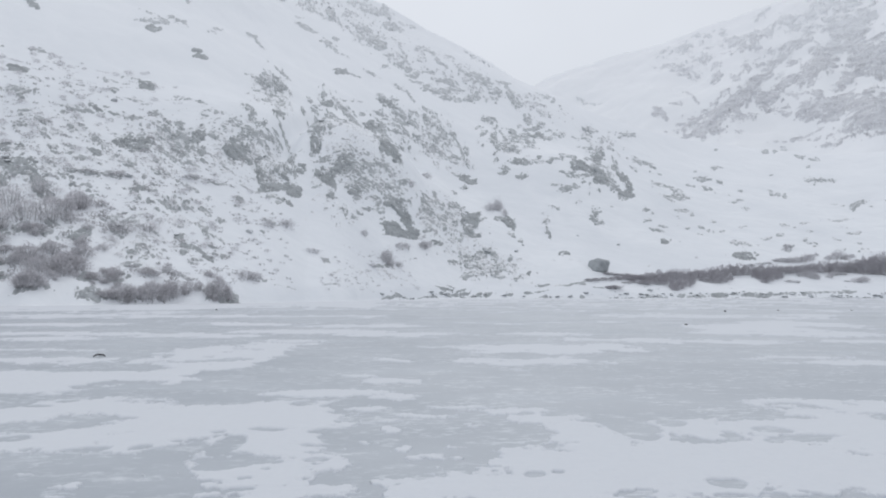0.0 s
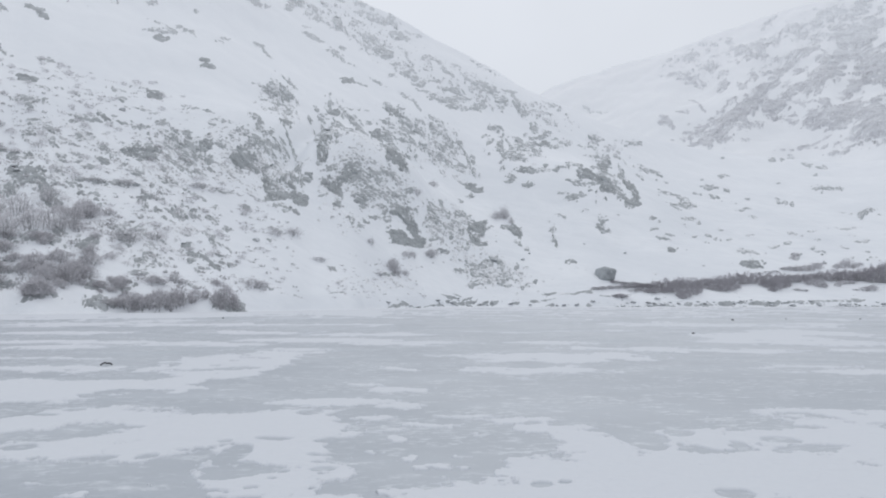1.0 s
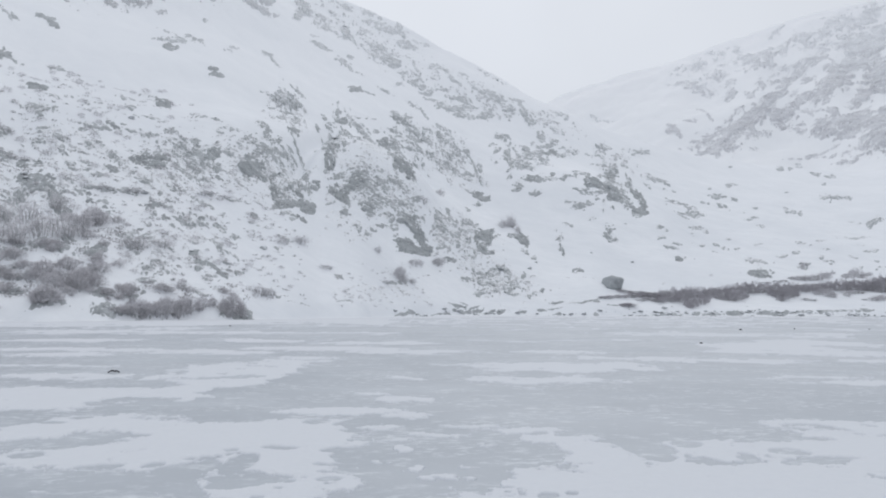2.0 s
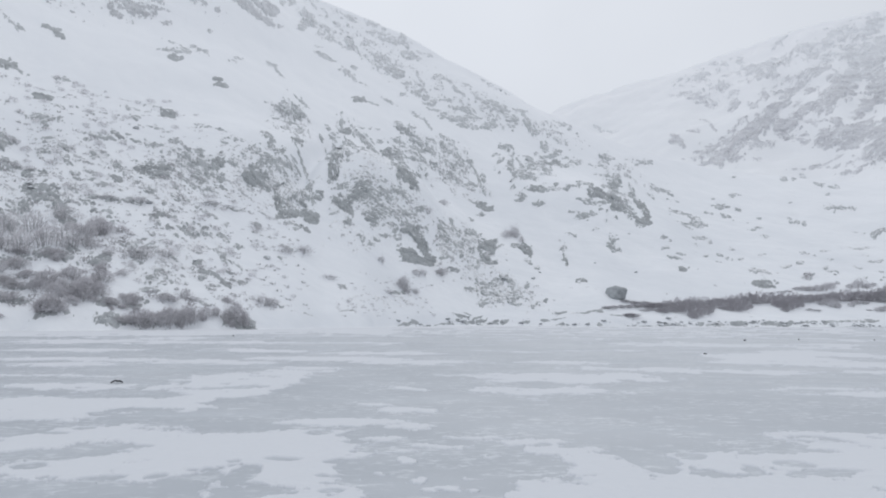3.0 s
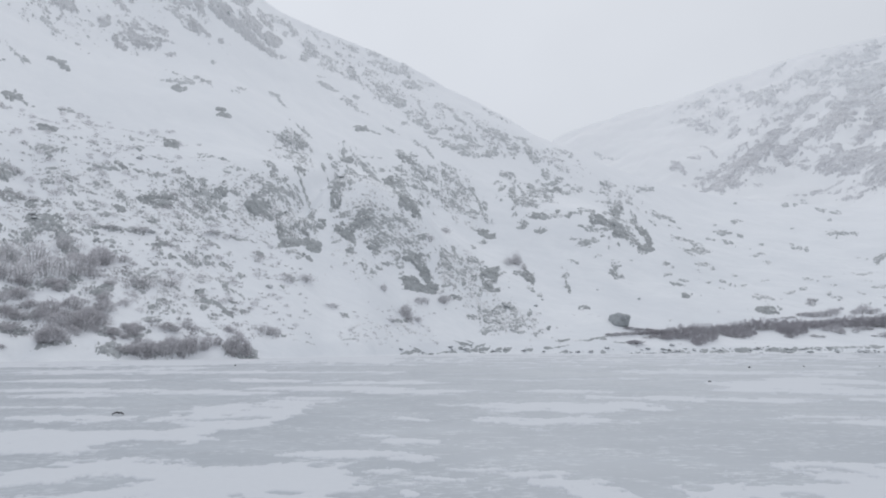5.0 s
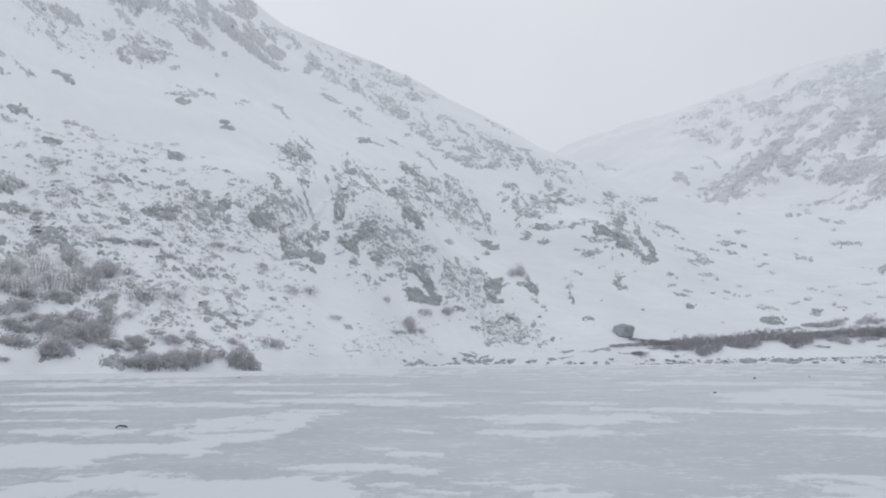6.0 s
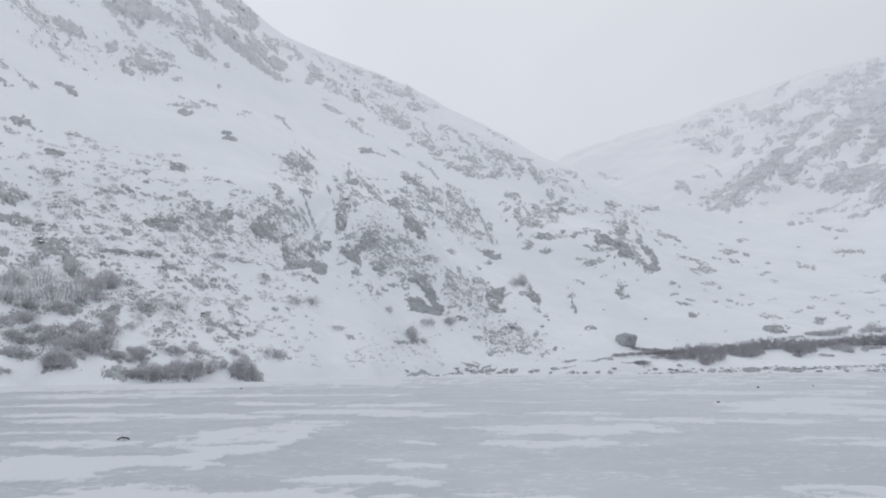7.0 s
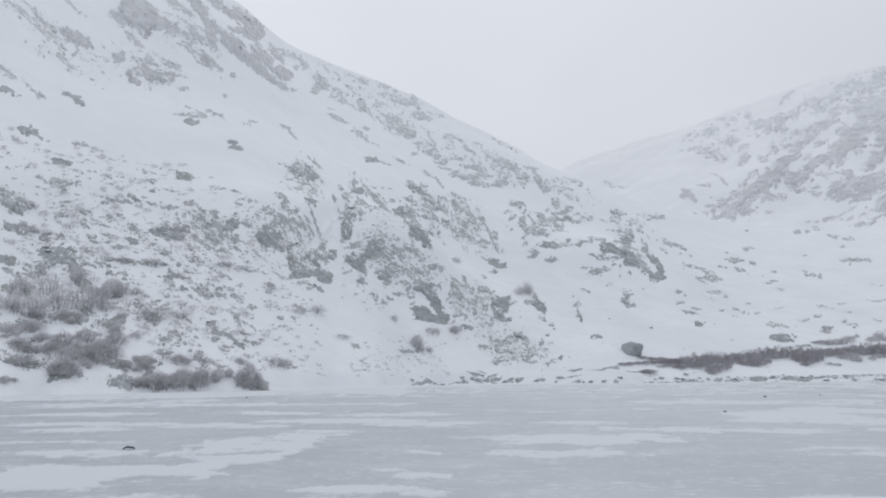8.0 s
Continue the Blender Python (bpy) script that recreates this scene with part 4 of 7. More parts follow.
SLOPE_C = [
    (-90.2, 162.3, 2.23, 0.84, 8, 0.95), (-81.6, 148.4, 3.8, 0.76, 5, 0.85), (-92.3, 240.2, 2.77, 0.59, 15, 0.7),
    (-88.5, 233.2, 5.75, 0.77, 0, 0.8), (-87.4, 237.4, 1.56, 0.78, 10, 1), (-87.1, 243.2, 1.19, 0.6, -20, 1),
    (-86.7, 226.2, 1.85, 1.11, 10, 1.1), (-84.8, 228.3, 0.75, 0.75, 0, 1), (-82.9, 242.2, 2.75, 0.98, 20, 0.65),
    (-72, 223.6, 1.61, 0.54, 0, 1.25), (-70.3, 221, 2.11, 0.7, 8, 1.25), (-69.4, 179.3, 1.73, 1.01, 5, 1.2),
    (-74.3, 182.5, 2.08, 0.44, 0, 0.7), (-73.6, 170.8, 1.4, 0.7, 20, 0.8), (-88.8, 265.9, 1.09, 0.87, 40, 0.7),
    (-75.1, 247.8, 1.59, 0.6, 20, 0.7),
]
RIDGE_WEST = [
    (-91.8, 367.4, 6, 1.8, 20, 0.82), (-84.3, 366.5, 4.75, 1.48, 40, 0.92), (-80.4, 362.2, 2.92, 2.34, 40, 0.87),
    (-73.2, 352.8, 3.39, 2.54, 20, 0.92), (-74.6, 375.6, 4.22, 0.9, 50, 0.68), (-69.7, 332.4, 2.12, 2.12, 10, 0.92),
    (-66.4, 348.8, 6.65, 2.77, 20, 0.63), (-63, 349.9, 3.88, 1.39, 50, 0.92), (-59.9, 336.1, 4.24, 2.12, 20, 0.58),
    (-58, 340.2, 2.68, 0.8, 40, 0.87), (-59.9, 318.5, 1.5, 0.75, 0, 0.82), (-56.7, 311.8, 4.39, 0.98, 18, 1.02),
    (-54.2, 311.4, 2.92, 0.49, 20, 0.87), (-83.8, 352.7, 2.28, 1.71, 20, 0.73),
]
RIDGE_MID = [
    (-68.4, 272.5, 1.72, 0.86, 10, 0.82), (-65.6, 270.2, 2.98, 0.64, 50, 1.02), (-62.5, 266.1, 1.67, 0.63, 45, 0.92),
    (-44.4, 315.1, 1.46, 0.98, 10, 0.92), (-46.3, 307.1, 3.33, 1.43, 30, 0.82), (-42.1, 302.4, 2.8, 0.7, 30, 0.87),
    (-38.4, 300.8, 1.85, 0.46, 25, 0.82), (-37.6, 282.7, 3.03, 1.08, 0, 1.12), (-32.7, 287, 2.19, 0.66, 15, 0.78),
    (-27.7, 296.9, 4.07, 0.68, 25, 0.82), (-50.9, 345.5, 2.71, 2.71, 20, 0.73), (-50.7, 335.6, 2.62, 1.05, 0, 0.73),
    (-46, 339, 3.7, 0.66, 60, 0.82), (-62.5, 379, 1.21, 0.91, 0, 0.92), (-55.8, 377.3, 4.18, 1.49, 20, 0.78),
    (-52.5, 375, 2.37, 0.59, 10, 0.73),
]
RIDGE_HIGH = [
    (-46.9, 383.4, 3.02, 0.91, 20, 0.82), (-43.8, 370.4, 2.32, 1.45, 0, 0.92), (-43.5, 354.5, 3.32, 1.38, 0, 0.87),
    (-38, 375, 4.11, 1.17, 20, 0.82), (-34, 369.5, 4.03, 2.01, 20, 0.92), (-38.7, 367.6, 2.3, 1.72, 30, 0.87),
    (-27.9, 373.8, 4.07, 1.74, 30, 0.92), (-28.6, 384, 1.8, 1.5, 10, 1.07), (-24.2, 361, 3.91, 2.23, 20, 0.92),
    (-21.4, 360.4, 3.34, 1.11, 10, 0.87), (-17.8, 372.9, 5.76, 0.86, 15, 0.73), (-35.7, 344.3, 3.73, 2.13, 20, 0.97),
    (-34.9, 332.5, 3.08, 2.05, 20, 0.87), (-29, 331.2, 4.58, 2.29, 20, 1.02), (-31.8, 339.3, 3.14, 1.31, 30, 0.73),
    (-41.8, 383.4, 4.22, 0.9, 20, 0.68),
]
RIDGE_EAST = [
    (-22.7, 323.9, 2.23, 1.49, 20, 0.97), (-18.5, 320.1, 2.92, 1.46, 30, 0.97), (-16.9, 326.2, 2.98, 0.99, 30, 0.82),
    (-21.7, 344, 2.12, 0.53, 30, 0.82), (-23.3, 311.9, 1.9, 0.95, 0, 0.68), (-12.2, 317.4, 3.37, 1.44, -5, 1.02),
    (-14.2, 320.7, 1.46, 1.46, 40, 0.92), (-10.3, 312.5, 3.31, 0.71, 10, 0.82), (-6.8, 312.4, 2.36, 1.18, -10, 1.02),
    (-5.9, 328.3, 4.98, 0.75, 5, 0.73), (-1, 325.7, 4.43, 1.23, 10, 0.92), (3.4, 327.4, 2.97, 1.73, 25, 1.02),
    (5, 323, 3.41, 1.22, 10, 1.02), (-1, 314.5, 4.26, 1.42, 10, 1.02), (2.5, 313.5, 3.77, 1.18, 8, 1.02),
    (6, 316, 2.37, 0.95, 5, 1.02),
]
RIDGE_SPUR = [
    (12.2, 322.8, 3.4, 1.7, 0, 0.97), (14.3, 327, 1.97, 1.48, -40, 0.82), (-4.8, 347.1, 4.77, 0.79, 45, 0.87),
    (-0.9, 340.1, 4.66, 0.78, 35, 0.92), (-8, 349, 2.67, 0.8, 10, 0.73), (-11.4, 347.2, 2.13, 0.8, 0, 0.73),
    (-7.3, 339.3, 1.55, 0.78, 0, 0.73), (8.8, 341.5, 4.15, 1.04, 35, 0.92), (11.8, 340, 2.58, 1.03, 20, 0.87),
    (15.6, 340.3, 5.15, 1.8, 20, 1.02), (18.7, 338.5, 3.07, 1.54, 10, 1.02), (15.7, 369.1, 6.76, 1.13, 30, 0.68),
]
RIDGE_END = [
    (3, 352.3, 3.22, 0.54, 25, 0.73), (22.8, 335.9, 2.54, 1.78, 20, 0.87), (22.3, 329.5, 1.99, 0.99, 0, 0.82),
    (28.5, 344.5, 4.17, 0.78, 50, 0.92), (29.7, 338.4, 2.04, 2.04, 40, 1.02), (31.7, 333.8, 2.52, 1.76, 60, 0.92),
    (32.8, 330.6, 1.49, 1.49, 0, 0.92), (27.6, 348, 3.69, 0.79, 20, 0.82), (36.2, 325.2, 2.44, 1.22, 40, 0.68),
    (46.7, 357.3, 3.25, 0.81, 25, 0.68), (51.7, 355.9, 2.7, 0.81, 30, 0.58),
]
FAR_BANDS = [
    (231.1, 697.5, 18.39, 5.52, -25, 0.86), (254, 692.2, 18.51, 7.4, -30, 1.01), (279.7, 711.2, 16.68, 7.7, -40, 1.06),
    (304.8, 736.5, 14.77, 6.72, -45, 1.06), (335.4, 773.2, 15.69, 5.71, -50, 1.01), (356.8, 784.9, 16.13, 5.86, -40, 1.01),
    (374.6, 791.4, 10.44, 5.22, -20, 0.91), (386.6, 828.1, 10.95, 3.91, -20, 0.86), (296.8, 699.5, 10.17, 11.45, -20, 1.06),
    (311.4, 711.8, 9.13, 5.22, -30, 1.01), (326.7, 713.8, 14.53, 5.95, -15, 1.11), (335.1, 700.3, 10.46, 6.54, -50, 1.06),
    (355.2, 724.4, 8.18, 9.54, -60, 1.06), (374.4, 738.9, 6.31, 19.62, 0, 1.11), (314.9, 686, 12.65, 2.53, 10, 0.86),
    (298.7, 673.5, 7.38, 4.92, 10, 0.96),
]
FAR_HIGH = [
    (422.3, 792.3, 18.38, 13.79, -10, 1.15), (401.3, 759.8, 17.5, 6.56, -5, 1.06), (441.4, 799.7, 10.93, 10.93, -30, 1.06),
    (411.1, 810.2, 9.32, 6.99, -20, 0.96), (396.8, 772.4, 10.33, 4.43, -50, 0.96), (462.1, 846, 8.31, 8.31, 30, 0.91),
    (444.2, 848.3, 9.89, 4.95, -15, 0.76), (434.8, 866.6, 15.05, 4.18, -15, 0.66), (391.2, 812.7, 7.7, 5.39, -10, 0.91),
    (378, 774.7, 8.8, 3.67, 20, 0.76), (395.1, 709.9, 5.49, 12.36, -60, 1.06), (365.4, 685, 9.15, 7.84, -20, 1.06),
    (345.2, 666.3, 7.56, 4.41, -50, 0.96), (334.2, 636.9, 8.43, 3.01, -10, 0.96),
]
FAR_EAST = [
    (313, 637.3, 15.42, 8.3, -15, 1.06), (305.8, 646.9, 8.36, 8.36, -30, 1.01), (321.9, 618.7, 10.48, 6.99, -10, 1.01),
    (323.2, 600.2, 11.38, 4.55, 10, 1.01), (310.8, 615.4, 11.48, 4.59, 0, 0.96), (311.9, 568.7, 6.47, 5.4, -20, 0.96),
    (320.1, 655.6, 4.89, 4.89, 0, 0.96), (336.3, 615.5, 5.87, 3.52, 0, 0.86), (345.4, 755.4, 7.03, 4.22, -10, 0.91),
    (344.4, 724.3, 4.06, 5.42, -60, 0.81), (369.5, 763.7, 3.6, 4.32, -30, 0.86), (327.4, 738.3, 8.17, 2.04, -30, 0.66),
    (301.8, 765, 6.95, 4.17, -30, 1.01), (288.9, 756.8, 4.1, 5.47, -50, 0.96),
]
FAR_PATCHES = [
    (338.7, 839.2, 8.5, 6.96, 0, 1.01), (325.3, 858.4, 7.83, 9.4, -20, 0.91), (359.1, 842.9, 6.27, 7.05, -60, 0.91),
    (321.7, 816.4, 4.48, 3.73, 0, 0.91), (330.2, 807.7, 5.94, 3.71, -30, 0.91), (340.3, 794.1, 5.14, 4.4, -60, 0.86),
    (333.6, 903.8, 4.95, 4.95, 0, 0.86), (380, 905.5, 13.54, 4.23, -50, 0.76), (279.3, 786.6, 7.04, 5.64, -50, 0.96),
    (286.7, 793.4, 5.71, 2.85, -40, 0.86), (293.3, 815.9, 5.88, 4.41, -20, 0.66), (319.7, 927.6, 13.46, 6.73, 0, 0.61),
]
FAR_WEST = [
    (283.2, 901.3, 6.44, 9.66, -60, 0.66), (264.3, 843.1, 11.97, 6.73, 0, 0.91), (271, 822.5, 7.32, 5.85, 40, 0.86),
    (259, 866.5, 15.34, 4.6, 0, 0.61), (246.6, 879.5, 10.84, 3.1, 0, 0.56), (290.7, 855.3, 9.21, 7.68, -30, 0.51),
    (244.4, 764, 10.79, 2.02, 40, 0.66), (265, 720.7, 6.45, 2.58, -40, 0.66), (270.3, 670.6, 4.83, 3.62, 0, 0.86),
    (262.3, 668.9, 4.8, 2.4, 0, 0.76), (204.9, 725.5, 7.57, 5.68, 35, 0.91), (224.9, 737.7, 7.76, 1.94, 5, 0.76),
]
FAR_FOOT_ROCKS = [
    (233, 668.2, 28.43, 5.56, -25, 0.72), (225.8, 662, 25.98, 5.2, -8, 0.7), (288.1, 612.7, 15.05, 2.01, -15, 0.85),
    (292.9, 595.5, 11.8, 1.97, -15, 0.85), (291.3, 568, 11.34, 3.78, -10, 0.8), (274.1, 611.5, 14.89, 1.49, -5, 0.7),
    (302.3, 576, 6.76, 2.41, -15, 0.9), (399.5, 703.3, 24.49, 30.62, -20, 0.85), (325.5, 580.8, 19.86, 19.86, -20, 0.85),
]
FAR_VEILS = [
    (308.4, 851.3, 41.28, 15.14, -10, 0.36), (391.2, 850.4, 57.42, 14.35, -18, 0.42), (439.4, 845.3, 36.59, 19.03, -10, 0.45),
    (342.5, 785.9, 38.97, 10.39, -40, 0.36), (285, 916.9, 29.28, 11.71, -15, 0.36),
]
CLIFF_VEILS = [
    (-25.0, 172.4, 5.14, 2.83, -25, 0.3), (-41.8, 162.2, 5.45, 2.23, 25, 0.6),
    (-43.7, 162.3, 11.45, 7.72, 30, 0.46), (-53.8, 147.6, 6.98, 4.65, 32, 0.44), (-18.6, 184.8, 10.99, 9.62, 40, 0.26),
    (-23.4, 189.7, 8.53, 8.53, 20, 0.26), (-2.0, 268.3, 13.16, 6.78, 50, 0.45), (1.8, 192.6, 9.31, 5.64, 25, 0.5),
    (-49.1, 221.2, 7.83, 4.77, 62, 0.48), (-21.7, 158.4, 5.86, 3.28, 20, 0.34),
    (-12.3, 183.5, 8.12, 5.42, 55, 0.3),
]
UPPER_VEILS = [
    (-115.4, 299.6, 20.46, 9.21, 42, 0.21), (-120.4, 264.8, 13.67, 10.48, 25, 0.21), (-52.8, 357.9, 25.33, 8.44, 38, 0.21),
    (-16.2, 338.6, 28.49, 8.81, 35, 0.21), (14.2, 339.1, 20.54, 7.19, 35, 0.21), (-147.5, 251.8, 20.7, 7.82, 35, 0.21),
    (42.3, 343.8, 15.59, 5.2, 25, 0.21), (71.1, 339.6, 18.03, 5.67, 20, 0.21),
]
LOW_VEILS = [
    (-66.1, 120.8, 9.14, 3.65, 10, 0.34), (-54.1, 132.3, 8.43, 3.37, 25, 0.3), (-43.0, 108.5, 7.68, 2.73, 20, 0.38),
    (-61.6, 106.0, 6.29, 3.59, 10, 0.42), (-40.3, 119.4, 4.61, 2.77, 35, 0.3), (10.5, 176.8, 10.34, 3.62, 15, 0.34),
    (-68.3, 137.8, 10.27, 3.42, 15, 0.26), (-11.9, 139.7, 8.18, 1.43, 5, 0.28),
]
# snow (1) and bare ice (-1) on the lake, later ones over earlier: x, y, half width, half depth as a share of y, kind
FAR_STREAKS_WEST = [
    (-13.65, 25.98, 1.93, 0.047, 1), (-12.15, 28.67, 3.41, 0.039, 1), (-16.11, 29.44, 1.96, 0.04, 1),
    (-18.53, 36.77, 3, 0.05, 1), (-8.69, 27.6, 2.54, 0.038, 1), (-4.92, 30.24, 3.58, 0.055, 1),
    (-1.75, 28.67, 2.52, 0.052, 1), (-3.72, 35.59, 2.87, 0.049, 1), (-8.92, 36.77, 3.31, 0.042, 1),
    (-22.58, 49, 4.72, 0.067, 1), (-13.67, 49, 4.45, 0.045, 1), (-11.05, 21.05, 1.56, 0.019, 1),
    (-4.75, 24.82, 1.29, 0.034, 1),
]
FAR_STREAKS_EAST = [
    (1.22, 22.1, 1.29, 0.04, 1), (2.74, 21.46, 2.21, 0.078, 1), (4.74, 22.1, 0.99, 0.07, 1),
    (5.13, 21.05, 0.55, 0.038, 1), (1.1, 17.7, 1.04, 0.032, 1), (2.2, 17.28, 1.28, 0.031, 1),
    (2.79, 17.84, 0.66, 0.057, 1), (5.64, 25.39, 2.66, 0.035, 1), (8.3, 24.54, 2.46, 0.045, 1),
    (13.06, 32.94, 2.84, 0.12, 1), (13.86, 28.67, 3.02, 0.065, 1), (16.73, 37.39, 3.29, 0.085, 1),
    (10.6, 29.44, 1.37, 0.054, 1), (3.71, 29.05, 1.71, 0.04, 1), (14.81, 49, 5.6, 0.067, 1),
    (8.56, 18.58, 1.2, 0.025, 1), (9.09, 17.28, 1.29, 0.039, 1), (13.64, 24.54, 1.64, 0.034, 1),
    (1.56, 15.81, 0.21, 0.014, 1),
]
WEST_TONGUE = [
    (-6.18, 20.1, 0.92, 0.128, 1), (-4.81, 18.74, 0.74, 0.171, 1), (-6.44, 17.98, 0.7, 0.041, 1),
    (-5.02, 22.78, 1.02, 0.062, 1), (-4.8, 16.39, 1.13, 0.052, 1), (-9.04, 17.98, 1.62, 0.049, 1),
    (-5, 17.98, 0.55, 0.02, -1), (-6.85, 13.84, 1.47, 0.139, 1), (-5.82, 15.06, 1.06, 0.062, 1),
    (-7.95, 14.76, 0.98, 0.108, 1), (-4.94, 14.11, 0.49, 0.051, 1), (-7.25, 16.04, 1.22, 0.044, -1),
    (-5.53, 13.43, 0.48, 0.031, -1), (-5.94, 12.96, 0.37, 0.018, -1), (-3.34, 13.03, 1.28, 0.131, -1),
    (-4.54, 11.98, 0.85, 0.055, -1), (-3.74, 11.67, 0.99, 0.053, -1), (-2.89, 11.98, 0.63, 0.055, -1),
    (-1.17, 18.13, 0.6, 0.021, 1),
]
WEST_SHEET = [
    (-4.84, 10.09, 1.4, 0.156, 1), (-3.16, 9.66, 1.5, 0.132, 1), (-2.15, 9.78, 0.96, 0.134, 1),
    (-4.14, 8.39, 0.83, 0.076, 1), (-3.05, 8.39, 0.79, 0.076, 1), (-2.12, 10.72, 0.76, 0.063, 1),
    (-1.81, 12.25, 1, 0.045, 1), (-0.79, 11.67, 0.52, 0.043, 1), (-1.62, 14.57, 0.43, 0.02, 1),
    (-0.84, 13.84, 0.61, 0.025, 1), (-4.67, 9.33, 0.77, 0.038, -1), (-4.49, 9.74, 0.4, 0.04, -1),
    (-4.9, 9.07, 0.46, 0.037, -1), (-6.06, 10.98, 0.26, 0.035, -1), (-4.65, 8.46, 0.2, 0.019, -1),
    (-5.44, 11.26, 0.13, 0.015, -1), (-4.02, 9.78, 0.14, 0.013, -1), (-5.66, 10.82, 0.22, 0.01, -1),
]
WEST_BARE = [
    (-3.05, 6.7, 1.15, 0.134, -1), (-2.67, 7.68, 0.31, 0.087, -1), (-3.68, 7.07, 0.59, 0.09, -1),
    (-2.17, 6.66, 0.24, 0.106, -1), (-3.36, 6.29, 0.64, 0.115, -1), (-3.61, 6.76, 0.09, 0.009, 1),
    (-3.08, 6.41, 0.07, 0.009, 1), (-3, 6.15, 0.06, 0.007, 1), (-2.6, 6.66, 0.01, 0.005, 1),
    (-2.32, 6.8, 0.03, 0.011, 1), (-3.5, 7.92, 0.16, 0.014, -1), (-3.08, 8, 0.09, 0.015, -1),
    (-2.84, 8.33, 0.07, 0.008, -1),
]
RAGGED_SNOW = [
    (-1.71, 7.55, 0.66, 0.172, 1), (-1.66, 8.72, 0.59, 0.119, 1), (-1.78, 6.47, 0.25, 0.035, 1),
    (-1.45, 6.66, 0.46, 0.076, 1), (-1.14, 6.66, 0.25, 0.121, 1), (-2.05, 6.9, 0.13, 0.038, 1),
    (-1.26, 6.17, 0.62, 0.039, 1), (-2.24, 8.09, 0.17, 0.066, -1), (-1.98, 7.35, 0.34, 0.037, -1),
    (-2.06, 7.19, 0.2, 0.036, -1), (-1.69, 7.47, 0.26, 0.014, -1), (-2.52, 8.86, 0.08, 0.01, -1),
    (-2, 9, 0.2, 0.012, -1), (-1.39, 8.09, 0.09, 0.009, -1), (-1.19, 8.09, 0.13, 0.009, -1),
    (-1.56, 7.3, 0.07, 0.008, -1), (-1.56, 7.01, 0.04, 0.006, -1), (-1.69, 6.66, 0.05, 0.006, -1),
    (-1.97, 6.25, 0.2, 0.028, -1),
]
MIDDLE_BARE = [
    (-1.65, 6.3, 0.1, 0.011, -1), (-0.81, 7.81, 0.23, 0.1, -1), (-0.49, 8.09, 0.54, 0.118, -1),
    (0.1, 8.72, 0.9, 0.119, -1), (0.69, 8.24, 0.55, 0.12, -1), (-1.15, 8.65, 0.19, 0.055, -1),
    (-0.54, 7.19, 0.38, 0.098, -1), (-0.81, 6.7, 0.28, 0.055, -1), (-0.57, 6.43, 0.2, 0.082, -1),
    (-0.23, 7.3, 0.49, 0.06, -1), (0.37, 7.76, 0.64, 0.085, -1), (0.78, 7.42, 0.17, 0.03, -1),
    (1.09, 8.33, 0.24, 0.034, -1), (-1.34, 8.89, 0.17, 0.02, -1), (-1.2, 7.42, 0.14, 0.01, -1),
    (-1.15, 11.04, 0.49, 0.04, -1), (-1.95, 11.09, 0.18, 0.02, -1), (-0.11, 11.09, 0.49, 0.071, -1),
    (-0.59, 9.78, 0.47, 0.04, -1),
]
MIDDLE_FLECKS = [
    (-0.47, 10.09, 0.17, 0.014, 1), (-0.61, 9, 0.11, 0.02, 1), (-0.37, 7.95, 0.11, 0.015, 1),
    (-0.13, 7.5, 0.19, 0.019, 1), (-1.09, 10.52, 0.26, 0.017, 1), (-0.72, 9.57, 0.21, 0.01, 1),
    (-0.24, 9.96, 0.28, 0.014, 1), (0.36, 10.72, 0.41, 0.012, 1), (0.64, 10.32, 0.29, 0.011, 1),
    (-0.74, 8.3, 0.07, 0.009, 1), (-1.24, 9.37, 0.21, 0.016, 1), (0.41, 9.37, 0.16, 0.008, 1),
    (0.09, 8.09, 0.11, 0.009, 1), (-0.02, 6.3, 0.5, 0.063, 1), (0.52, 6.25, 0.76, 0.077, 1),
    (-0.31, 6.17, 0.21, 0.048, 1), (0.01, 7.07, 0.21, 0.019, -1), (-0.24, 6.82, 0.14, 0.025, -1),
]
EAST_SHEET = [
    (0.94, 10.37, 0.58, 0.024, 1), (1.27, 9.7, 0.47, 0.035, 1), (1.58, 9.07, 0.41, 0.066, 1),
    (1.61, 8.09, 0.49, 0.125, 1), (1.2, 7.07, 0.75, 0.129, 1), (1.89, 7.19, 1.05, 0.157, 1),
    (2.05, 6.86, 1.39, 0.144, 1), (3.13, 7.07, 1.44, 0.168, 1), (4.46, 8.89, 1.18, 0.194, 1),
    (1, 6.43, 1.32, 0.117, 1), (2.98, 8.03, 1.27, 0.11, 1), (4.75, 8.39, 0.86, 0.268, 1),
    (5.39, 11.2, 1.01, 0.026, 1), (5.89, 10.72, 0.81, 0.068, 1), (2.95, 9.18, 0.78, 0.059, 1),
]
EAST_BARE = [
    (3.94, 10.18, 0.52, 0.046, -1), (3.96, 10.82, 0.42, 0.069, -1), (4.3, 9.91, 0.33, 0.014, -1),
    (2.22, 8.79, 0.21, 0.048, -1), (2.76, 9.41, 0.17, 0.026, -1), (2.19, 9.18, 0.31, 0.038, -1),
    (2.81, 8.36, 0.42, 0.015, -1), (3.15, 8.65, 0.11, 0.028, -1), (3.84, 8.52, 0.33, 0.027, -1),
    (3.53, 8.3, 0.09, 0.019, -1), (4.11, 8.62, 0.21, 0.012, -1), (3.77, 9, 0.23, 0.02, -1),
]
